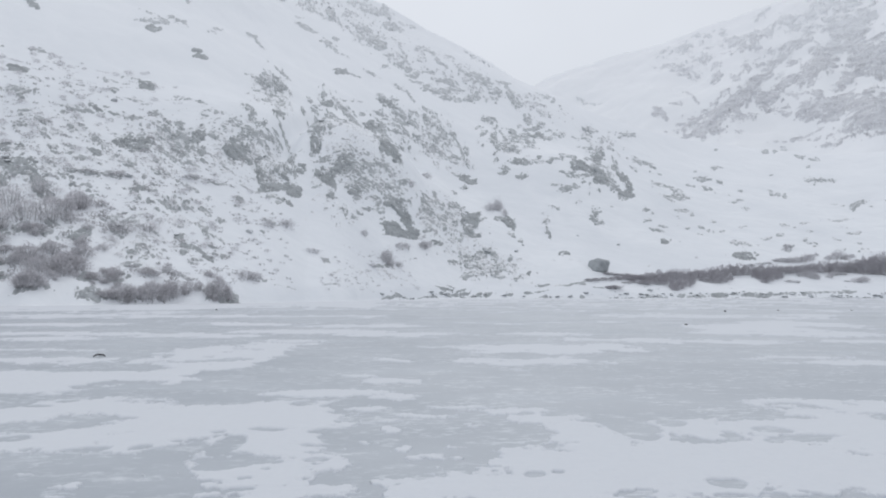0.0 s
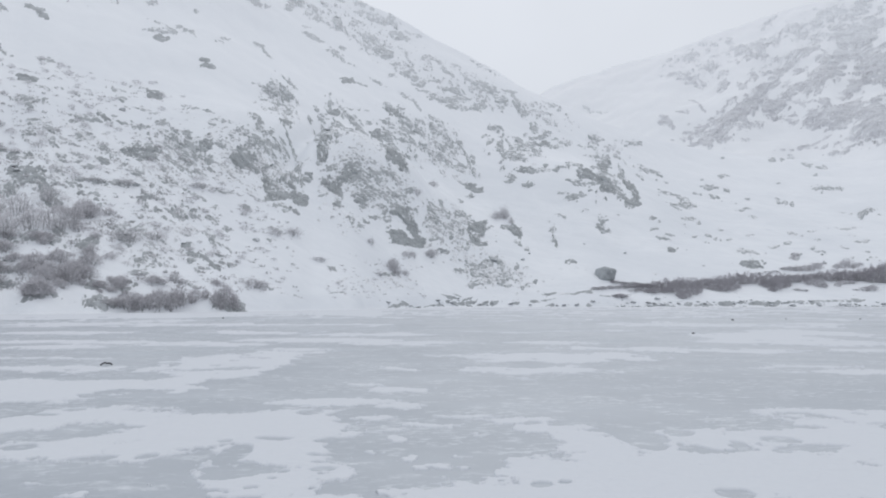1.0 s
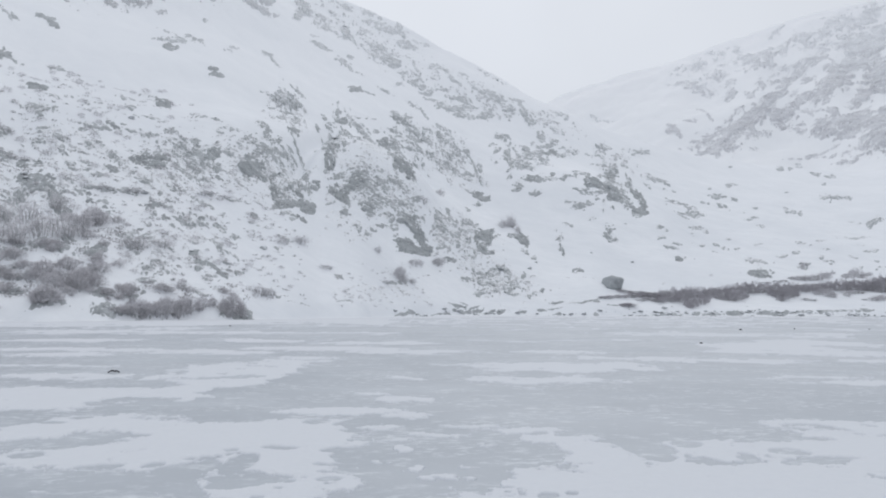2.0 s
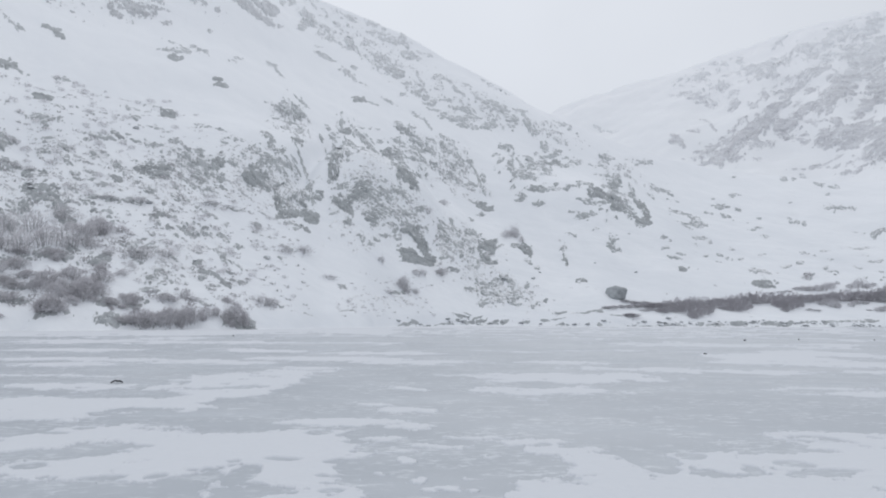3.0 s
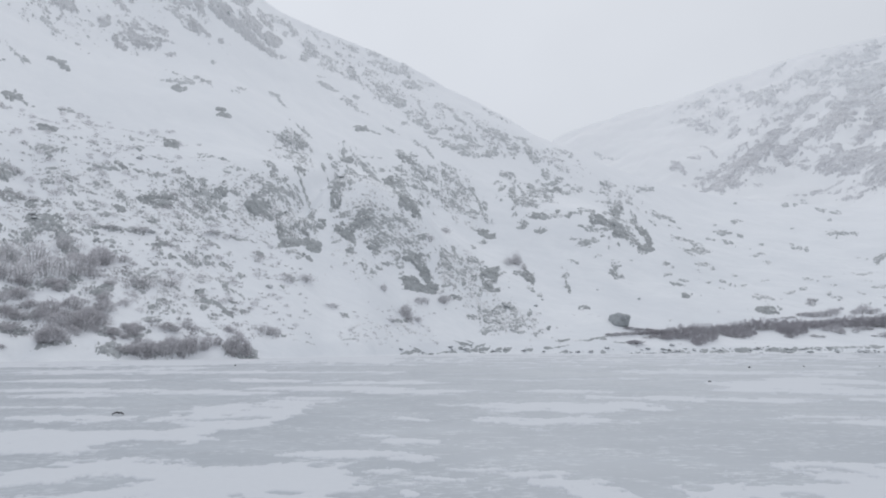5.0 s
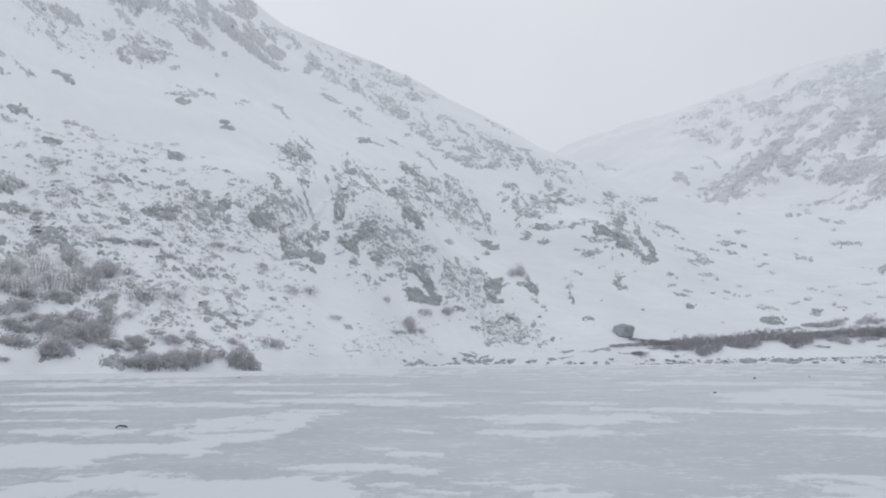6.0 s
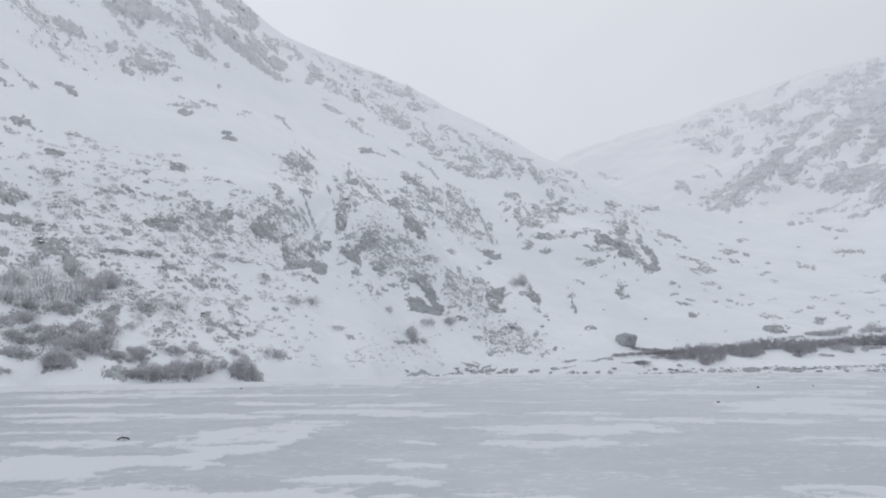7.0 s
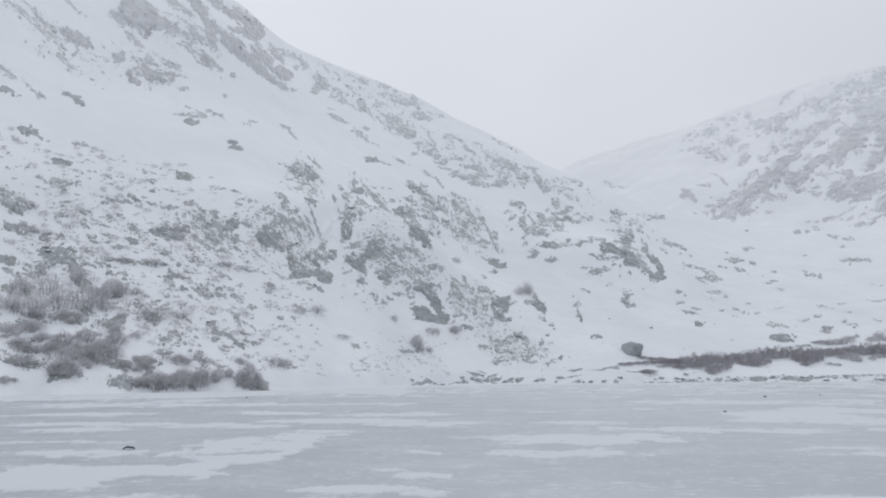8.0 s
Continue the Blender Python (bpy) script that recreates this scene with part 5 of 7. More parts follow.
EAST_SPECKS = [
    (0.82, 6.78, 0.08, 0.014, -1), (1.01, 6.9, 0.05, 0.009, -1), (1.17, 8.03, 0.07, 0.011, -1),
    (2.37, 6.52, 0.15, 0.021, -1), (1.49, 6.17, 0.21, 0.017, -1), (2.32, 6.15, 0.15, 0.011, -1),
    (2.8, 6.13, 0.48, 0.017, -1), (5.71, 11.04, 0.09, 0.01, -1), (2.85, 8.86, 0.28, 0.02, 1),
    (2.55, 8.93, 0.14, 0.016, 1),
]
# shrubs: x, y, half width, height; stones: x, y, width
BANK_SHRUBS = [
    (-44.4, 83.4, 1.79, 1.65), (-44.7, 83.6, 1.52, 1.52), (-45.4, 83.5, 1.11, 1.25), (-43.9, 84.3, 1.11, 1.25),
    (-54.7, 90.1, 2.0, 1.54), (-54.3, 93.5, 1.89, 1.58), (-48.5, 88.5, 1.91, 1.47), (-44.3, 89.6, 1.9, 1.9),
    (-42.8, 91.4, 1.33, 1.91), (-39.7, 93.4, 1.48, 1.33), (-39.7, 90.7, 1.01, 0.58), (-36.4, 96.1, 2.25, 0.75),
    (-30.8, 102.2, 0.93, 0.78), (-38.5, 88.2, 1.68, 0.84), (-52.6, 87.9, 1.64, 1.05), (-46.9, 89.9, 1.48, 1.18),
    (-41.1, 90.0, 1.01, 0.58), (-50.0, 85.4, 1.15, 0.72), (-53.6, 110.6, 2.16, 1.26), (-55.2, 108.9, 1.25, 1.07),
    (-52.4, 98.4, 1.96, 0.81), (-56.3, 97.4, 1.64, 0.82), (-58.8, 96.4, 1.32, 0.99), (-56.6, 103.0, 1.2, 0.86),
]
BANK_THICKET = [
    (-28.2, 97.5, 1.48, 3.33), (-27.2, 97.8, 1.04, 2.4), (-29.1, 97.0, 1.03, 2.21), (-48.5, 90.2, 2.24, 1.87),
    (-47.6, 93.8, 1.99, 1.73), (-44.5, 95.5, 1.85, 1.73), (-36.9, 89.1, 1.83, 1.41), (-35.1, 89.6, 1.54, 1.75),
    (-34.0, 91.9, 1.57, 2.14), (-33.0, 94.7, 1.61, 2.19), (-31.7, 96.2, 1.18, 1.66), (-30.7, 97.3, 0.89, 1.3),
    (-48.3, 78.9, 0.94, 0.84), (-48.0, 80.3, 0.55, 0.51), (-51.6, 97.7, 2.1, 1.41), (-52.0, 109.8, 2.31, 2.89),
    (-51.5, 88.0, 1.93, 1.19), (-45.4, 93.8, 1.98, 1.22), (-50.0, 84.0, 1.57, 1.0), (-44.2, 87.5, 1.29, 1.14),
    (-51.7, 91.6, 1.69, 1.07), (-46.2, 98.3, 1.59, 0.95),
]
BANK_HEDGE = [
    (-36.2, 89.5, 1.69, 1.83), (-34.5, 90.4, 1.69, 2.26), (-33.3, 93.5, 1.59, 2.17),
    (-37.8, 88.7, 1.27, 1.13), (-44.7, 83.5, 2.21, 1.93), (-39.4, 92.1, 1.46, 1.61),
    (-41.1, 90.5, 1.3, 0.87), (-44.8, 90.4, 2.21, 2.21), (-45.9, 87.4, 1.8, 1.87),
    (-44.4, 92.3, 1.49, 1.79),
    (-45.0, 84.0, 1.53, 1.81), (-45.3, 83.8, 1.11, 1.39), (-44.3, 84.3, 0.97, 1.25),
]
SLOPE_SHRUBS = [
    (-27.6, 135.8, 2.43, 1.42), (-22.2, 130.7, 1.94, 0.77), (-13.1, 143.1, 1.68, 0.73),
    (-15.8, 155.1, 1.14, 1.48), (-26.9, 106.1, 2.08, 1.44), (-53.6, 126.6, 2.43, 1.21),
    (-57, 123.4, 2.4, 0.8), (-45.1, 137.4, 2.77, 0.96), (-42.4, 140.4, 2.16, 0.65),
    (-4.9, 222.8, 2.3, 1.97), (-7.8, 188.8, 1.39, 1.67),
]
BIRCHES = [
    (-52.5, 102.7, 3.04, 3.54), (-56.3, 97.4, 2.96, 3.7), (-52.0, 109.8, 2.31, 3.02), (-54.3, 100.4, 2.84, 3.34),
    (-58.2, 95.6, 2.45, 3.27), (-51.2, 105.0, 2.22, 3.85), (-58.8, 104.8, 2.64, 3.17), (-57.6, 109.8, 2.0, 2.73),
    (-60.9, 102.2, 2.61, 2.96), (-50.4, 113.7, 1.82, 1.28), (-44.7, 106.7, 3.38, 1.86), (-41.7, 109.3, 2.91, 1.37),
]
THICKET = [
    (32.1, 170.8, 1.55, 0.56), (33.9, 172.4, 1.54, 0.68), (36.1, 174.2, 1.36, 0.74), (37.9, 175.9, 1.54, 0.77),
    (39.9, 177.7, 1.67, 0.86), (41.9, 178.7, 1.65, 0.89), (43.6, 178.8, 1.48, 1.19), (45.2, 178.6, 1.72, 1.48),
    (46.7, 178.7, 1.64, 1.85), (48.3, 179.1, 1.47, 2.13), (50.4, 179.8, 1.89, 2.8), (52.7, 181, 1.84, 3.02),
    (54.5, 182.3, 1.75, 2.98), (56.5, 183.4, 1.52, 2.79), (58.6, 184.7, 1.56, 2.63), (60.8, 186.2, 1.92, 2.68),
    (62.9, 187.6, 1.6, 2.58), (65.1, 189.3, 1.58, 2.55), (67.1, 190.7, 1.76, 2.63), (69.3, 191.6, 1.93, 2.95),
    (71.5, 192.4, 1.72, 3.42), (73.4, 193, 1.85, 3.18),
]
THICKET_EAST = [
    (75.4, 193.5, 1.55, 2.94), (77.6, 193.9, 1.66, 2.69), (80, 195.1, 1.98, 2.81), (82.4, 196.4, 1.59, 2.78),
    (84.5, 197.5, 1.66, 2.71), (86.5, 198.2, 1.93, 2.56), (88.9, 198.9, 2.02, 2.51), (91, 199.3, 1.77, 2.48),
    (93.4, 199.9, 2.08, 2.61), (95.9, 201, 2.11, 3.1), (98.6, 202.3, 2.06, 3.13), (100.9, 203, 1.78, 3.12),
    (103.2, 203.6, 2.19, 3.48), (105.5, 203.9, 2.04, 3.08), (107.2, 203.6, 2.3, 3.36), (108.3, 202.2, 1.98, 3.79),
    (109.2, 200.8, 1.72, 5.3), (110.8, 200.2, 1.76, 5.43), (112.1, 199.7, 1.81, 6.05), (113.7, 199.1, 1.99, 6.07),
    (115.4, 198.7, 2.32, 6.53), (116.8, 198.5, 1.72, 6.49),
]
THICKET_LOW = [
    (45.5, 174.9, 2.11, 1.19), (48.2, 176.5, 1.87, 1.47), (50.4, 177.7, 1.89, 1.89), (51.7, 174.8, 1.2, 2.39),
    (51.8, 172.9, 1.18, 1.58), (53.3, 174.7, 1.46, 2.66), (55.7, 177.1, 1.49, 2.44), (57.5, 179.3, 0.96, 1.92),
    (63.7, 184.1, 1.7, 1.99), (65.3, 184.2, 1.71, 2.56), (67.4, 185.8, 1.44, 2.31), (69.6, 187.8, 1.02, 1.17),
    (61.9, 184.3, 1.42, 0.85), (59.1, 183.6, 1.41, 1.13), (77.4, 191.5, 1.36, 2.11), (78.3, 190, 1.65, 2.7),
    (79.7, 189.7, 1.65, 3), (82.3, 192.3, 1.52, 2.44), (84.4, 193.9, 1.08, 1.7), (77.7, 187.3, 1.48, 0.89),
]
THICKET_TIP = [
    (38.1, 179.9, 1.88, 0.67), (40.5, 180.6, 1.89, 0.81), (43.0, 180.8, 1.9, 1.08), (44.9, 179.6, 1.62, 1.21),
    (37.0, 169.4, 2.15, 0.88), (35.8, 168.5, 1.26, 0.63), (45.3, 175.3, 1.58, 0.92), (43.1, 176.6, 1.59, 0.66),
]
THICKET_EDGE = [
    (91.8, 196.2, 1.42, 2.05), (92.3, 194.1, 1.41, 2.66), (93.5, 194, 1.26, 1.88), (84.7, 189.9, 1.36, 0.76),
    (86.3, 189.3, 1.52, 0.61), (90.2, 195.8, 1.26, 1.26), (98.1, 196.7, 1.28, 1.44), (100.9, 199.9, 1.47, 1.31),
    (103.3, 200.5, 1.97, 0.82), (100.5, 192.8, 1.11, 0.48), (102.5, 191.9, 2.06, 1.27), (104.3, 192.3, 1.91, 1.75),
    (37.8, 170.1, 2.41, 0.76), (41.6, 175.5, 1.84, 0.53),
]
THICKET_HIGH = [
    (80.8, 203.6, 2.24, 0.56), (84.3, 205.8, 2.27, 0.57), (87.2, 207.7, 1.64, 0.66), (90.8, 211.3, 1.68, 1.01),
    (92.6, 211.3, 2.02, 1.51), (94.3, 210.9, 2.02, 1.85), (96.4, 210.9, 2.03, 1.86), (98.9, 212, 2.05, 2.56),
    (102.6, 216.3, 1.75, 2.27), (108.2, 224.6, 1.27, 0.91), (109, 218.9, 1.43, 1.78), (111.4, 220.5, 1.62, 2.7),
    (114.2, 222.7, 1.83, 2.92), (115.6, 222.1, 1.46, 2.19), (119.8, 227, 1.31, 1.5), (114.8, 214.7, 2.13, 1.6),
    (101.7, 229.3, 0.92, 2.01), (105.1, 234.6, 1.13, 1.69), (105.1, 237.6, 0.95, 1.14),
]
SHRUB_CLUMPS = [
    (-9, 161, 1.77, 1.65), (-4.2, 168.7, 1.72, 1.72), (-11, 151.1, 1.88, 2.87),
    (-8.7, 152, 1.33, 1.33), (15.3, 225.4, 2.98, 2.32), (-25.9, 107.2, 1.29, 1.13),
    (-29.4, 130.5, 1.47, 1.37), (-34.5, 100, 1.23, 0.77), (-36.8, 96.3, 1.5, 1.05),
    (-35.6, 99.8, 1.24, 1.08), (-55.3, 107.9, 0.89, 1.42), (-53.6, 109.4, 2.23, 1.61),
    (-51.7, 110.9, 1.61, 1.43),
    (13.3, 221.6, 1.95, 2.93), (16.1, 226.9, 2.33, 4.0), (17.7, 222.0, 1.3, 2.28), (-4.0, 168.7, 1.48, 2.22),
    (-2.9, 171.1, 1.0, 1.5), (-10.9, 149.8, 1.42, 2.85), (-10.1, 149.3, 1.31, 1.96), (-7.7, 163.4, 1.19, 1.67),
]
ICE_STONES = [
    (-8.33, 18.9, 0.27), (11.3, 36.17, 0.17), (21.61, 59.58, 0.23), (27.15, 62.98, 0.15),
    (33.1, 62.98, 0.16), (-18.9, 64.83, 0.2),
]


# ---------- mesh helpers ----------
def mesh_from(name, verts, faces, material, smooth=True):
    me = bpy.data.meshes.new(name)
    me.from_pydata(verts.tolist() if hasattr(verts, "tolist") else verts, [], faces.tolist() if hasattr(faces, "tolist") else faces)
    me.materials.append(material)
    if smooth:
        me.polygons.foreach_set("use_smooth", np.ones(len(me.polygons), bool))
    me.update()
    return me


def grid_faces(rows, cols, keep=None, closed=False):
    i, j = np.meshgrid(np.arange(rows - 1), np.arange(cols if closed else cols - 1), indexing="ij")
    j2 = (j + 1) % cols
    f = np.stack([i * cols + j, i * cols + j2, (i + 1) * cols + j2, (i + 1) * cols + j], -1).reshape(-1, 4)
    if keep is not None:
        f = f[keep[f].any(axis=1)]
    return f


def packed(verts, faces):
    """Drops vertices that no face uses."""
    used = np.unique(faces)
    back = np.zeros(len(verts), np.int64)
    back[used] = np.arange(len(used))
    return verts[used], back[faces]


def islands(verts, faces):
    """For each face the number of the connected piece that it belongs to."""
    mark = np.arange(len(verts))
    while True:
        low = mark[faces].min(axis=1)
        new_mark = mark.copy()
        np.minimum.at(new_mark, faces.ravel(), np.repeat(low, 4))
        new_mark = new_mark[new_mark]
        if (new_mark == mark).all():
            return mark[faces[:, 0]]
        mark = new_mark


def part(name, me, parent, label=""):
    ob = new(name, me)
    ob.parent = parent
    ob.matrix_parent_inverse = parent.matrix_basis.inverted()
    return tagged(ob, label)


BEARINGS = np.concatenate([np.arange(-180, -36, 2.0), np.arange(-36, 36, 0.1), np.arange(36, 180, 2.0)])


# ---------- ground and lake ----------
def build_ground():
    a = np.radians(BEARINGS)
    r0, rt = shore(BEARINGS), crest_distance(BEARINGS)
    rings = [0 * r0 + 0.5, r0 * 0.5, r0 - 12, r0 - 7]
    rings += [r0 - 5 + 20 * k / 30 for k in range(30)]
    rings += [r0 + 15 + (rt - r0 - 15) * (k / 190) for k in range(191)]
    rings += [rt + (FAR_FOOT - 60 - rt) * k / 8 for k in range(1, 8)] if rt.max() < FAR_FOOT - 60 else []
    rings += [np.maximum(rt + 1, FAR_FOOT - 60) + (FAR_TOP - np.maximum(rt + 1, FAR_FOOT - 60)) * k / 130 for k in range(131)]
    rings += [0 * r0 + FAR_TOP + k for k in (30, 80, 200, 500, 1000, 1700, 2600)]
    r = np.stack(rings)
    x, y = r * np.sin(a), r * np.cos(a)
    z = land(x, y)
    z[:4] = np.minimum(z[:4], -0.5)
    verts = np.stack([x, y, z], -1).reshape(-1, 3)
    faces = grid_faces(r.shape[0], r.shape[1], closed=True)
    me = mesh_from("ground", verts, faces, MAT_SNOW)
    return tagged(new("ground", me), "snow-covered mountain slopes rising from the lake shore", "ground", kind="structure")


def build_ice():
    a = np.radians(np.arange(-180, 180, 1.0))
    r0 = shore(np.degrees(a)) + 6
    rings = [k * r0 for k in (0.01, 0.03, 0.06, 0.12, 0.2, 0.3, 0.4, 0.5, 0.6, 0.7, 0.8, 0.9, 1.0)]
    r = np.stack(rings)
    verts = np.stack([r * np.sin(a), r * np.cos(a), 0 * r], -1).reshape(-1, 3)
    verts = np.concatenate([verts, [[0, 0, 0]]])
    n = len(a)
    faces = grid_faces(len(rings), n, closed=True).tolist() + [[len(verts) - 1, (j + 1) % n, j] for j in range(n)]
    me = mesh_from("water", verts, faces, MAT_ICE)
    return tagged(new("water", me), "frozen lake of smooth grey ice", "lake", kind="structure")


LAKE_PATCHES = FAR_STREAKS_WEST + FAR_STREAKS_EAST + WEST_TONGUE + WEST_SHEET + WEST_BARE + RAGGED_SNOW + MIDDLE_BARE + MIDDLE_FLECKS + EAST_SHEET + EAST_BARE + EAST_SPECKS


def drift_depth(x, y):
    """How far the snow on the ice stands above (or fails below) bare ice."""
    r = np.hypot(x, y)
    a = np.degrees(np.arctan2(x, y))
    mid, far = np.clip((r - 8) / 10, 0, 1), np.clip((r - 20) / 20, 0, 1)
    # the wind frays the edges, the more coarsely the larger the drifts
    wx = x + (1 - mid) * 0.10 * layered(x / 0.45, y / 0.5, 3, 40, 0.6) + mid * 0.32 * layered(x / 1.5, y / 1.6, 4, 41, 0.65)
    wy = y + (1 - mid) * 0.16 * layered(x / 0.4, y / 0.5, 3, 50, 0.6) + mid * 0.42 * layered(x / 1.5, y / 1.7, 4, 51, 0.65)
    fray = (1 - mid) * (layered(x / 0.34, y / 0.42, 4, 64, 0.62) + 0.45 * layered(x / 0.10, y / 0.12, 3, 61, 0.7)) + mid * (1 - far) * layered(x / 0.8, y / 1.1, 5, 65, 0.7) + far * layered(x / 3.2, y / 3.0, 5, 66, 0.68)
    s = -0.75 + far * (0.42 + 0.55 * layered(x / 14 + 4, y / 4.5, 4, 70, 0.6)) + 0 * x
    for px, py, w, d, kind in LAKE_PATCHES:
        tiny = 0.35 if kind < 0 and w < 0.022 * py + 0.05 else 1.0
        yy = np.maximum(y + tiny * (wy - y), 0.5)
        q = np.sqrt(((x + tiny * (wx - x) - px) / w) ** 2 + (np.log(yy / py) / d) ** 2)
        m = np.maximum(1 - q, -1.5) * min(1.0, 0.3 + 150 * d / py)
        near = m > -0.25
        if tiny < 1:
            fray = np.where(m > -0.5, 0.35 * fray, fray)
        s = np.where(near, np.maximum(s, m) if kind > 0 else np.minimum(s, -m), s)
    s = s + 0.36 * fray
    s = s + 0.40 * np.clip((r - 45) / 45, 0, 1)
    return s + np.clip((r - shore(a) + 34) / 30, 0, 1) * (0.9 + 0.4 * layered(x / 9, y / 3.5, 3, 90)) + np.clip((r - shore(a) + 6) / 4, 0, 1) * 0.5


def build_drifts():
    at = np.concatenate([np.arange(-180, -36, 2.0), np.arange(-36, 36, 0.07), np.arange(36, 180, 2.0)])
    a = np.radians(at)
    row = np.concatenate([np.linspace(1.0, 0.40, 12), np.linspace(0.40, 0.30, 20)[1:], 0.30 - 0.000885 * np.arange(1, 330)])
    r = (1.6 / row)[:, None] + 0 * a
    r = r[r[:, 0] < 230]
    x, y = r * np.sin(a), r * np.cos(a)
    s = drift_depth(x, y)
    z = np.clip(s * 0.22, -0.02, 0.014) + np.clip(s, 0, 1) * 0.012
    keep = ((z > -0.003) & (r < shore(at) + 3)).ravel()
    verts = np.stack([x, y, z], -1).reshape(-1, 3)
    faces = grid_faces(r.shape[0], r.shape[1], keep, closed=True)
    verts, faces = packed(verts, faces)
    # one object for each separate patch, the crumbs joined
    owner = islands(verts, faces)
    ids, count = np.unique(owner, return_counts=True)
    large = ids[count > 70][:290]
    for k in large:
        v, f = packed(verts, faces[owner == k])
        mid = np.array([v[:, 0].mean(), v[:, 1].mean(), 0.0])
        ob = new("snow_patch", mesh_from("snow_patch", v - mid, f, MAT_DRIFT))
        ob.location = mid
        wide = np.ptp(v[:, 0]) > 2.5 * np.ptp(v[:, 1])
        tagged(ob, f"{'long' if wide else 'ragged'} thin patch of wind-blown snow on the lake ice", "snow patch", "snow patches on the ice")
    v, f = packed(verts, faces[~np.isin(owner, large)])
    tagged(new("snow_crumbs", mesh_from("snow_crumbs", v, f, MAT_DRIFT)), "small crumbs of wind-blown snow on the lake ice", "snow", kind="stuff")


# ---------- rock ----------
def boulder_mesh(seed, material, flat=0.75, cuts=3, name="boulder", cut_depth=(0.26, 0.42)):
    """A broken block about one metre across: a ball cut by random planes, then roughened."""
    rng = random.Random(seed)
    bm = bmesh.new()
    bmesh.ops.create_icosphere(bm, subdivisions=cuts, radius=0.5)
    planes = [(Vector((rng.gauss(0, 1), rng.gauss(0, 1), rng.gauss(0, 1))).normalized(), rng.uniform(*cut_depth)) for _ in range(11)]
    off = Vector((rng.uniform(0, 50), rng.uniform(0, 50), 0))
    for v in bm.verts:
        for n, d in planes:
            over = v.co.dot(n) - d
            if over > 0:
                v.co -= n * over * 0.92
        v.co += v.co.normalized() * 0.05 * noise.noise(v.co * 5 + off)
        v.co.z *= flat
    me = bpy.data.meshes.new(name)
    bm.to_mesh(me)
    bm.free()
    me.materials.append(material)
    me.polygons.foreach_set("use_smooth", np.zeros(len(me.polygons), bool))
    me.attributes.new("bare", "FLOAT", "POINT").data.foreach_set("value", np.full(len(me.vertices), 0.75, np.float32))
    return me


BLOCKS = [boulder_mesh(900 + k, MAT_BLOCK, 0.9, 2, "block") for k in range(8)]
COUNT = [0]
BROKEN = {}


def cells(p, q, size, seed):
    """Broken ground: for each point the gap to the next crack, the number of its fragment (0 to 1, twice) and the offset from its middle."""
    a, b = p / size, q / (0.42 * size)
    ia, ib = np.floor(a).astype(np.int64), np.floor(b).astype(np.int64)
    near, second = np.full(a.shape, 9.0), np.full(a.shape, 9.0)
    one, two, da, db = np.zeros(a.shape), np.zeros(a.shape), np.zeros(a.shape), np.zeros(a.shape)
    for i in (-1, 0, 1):
        for j in (-1, 0, 1):
            h = ((ia + i) * 374761393 + (ib + j) * 668265263 + seed * 974634777) & 0xFFFFFFFF
            h = ((h ^ (h >> 13)) * 1274126177) & 0xFFFFFFFF
            h = h ^ (h >> 16)
            xa, xb = a - ia - i - (h & 0xFF) / 256.0, b - ib - j - ((h >> 8) & 0xFF) / 256.0
            d = np.maximum(abs(xa + 0.35 * xb), abs(xb)) * 0.7 + 0.3 * np.hypot(xa, xb)
            first = d < near
            second = np.where(first, near, np.minimum(second, d))
            one, two = np.where(first, ((h >> 16) & 0xFF) / 256.0, one), np.where(first, ((h >> 24) & 0xFF) / 256.0, two)
            da, db = np.where(first, xa, da), np.where(first, xb, db)
            near = np.where(first, d, near)
    return second - near, one, two, da, db


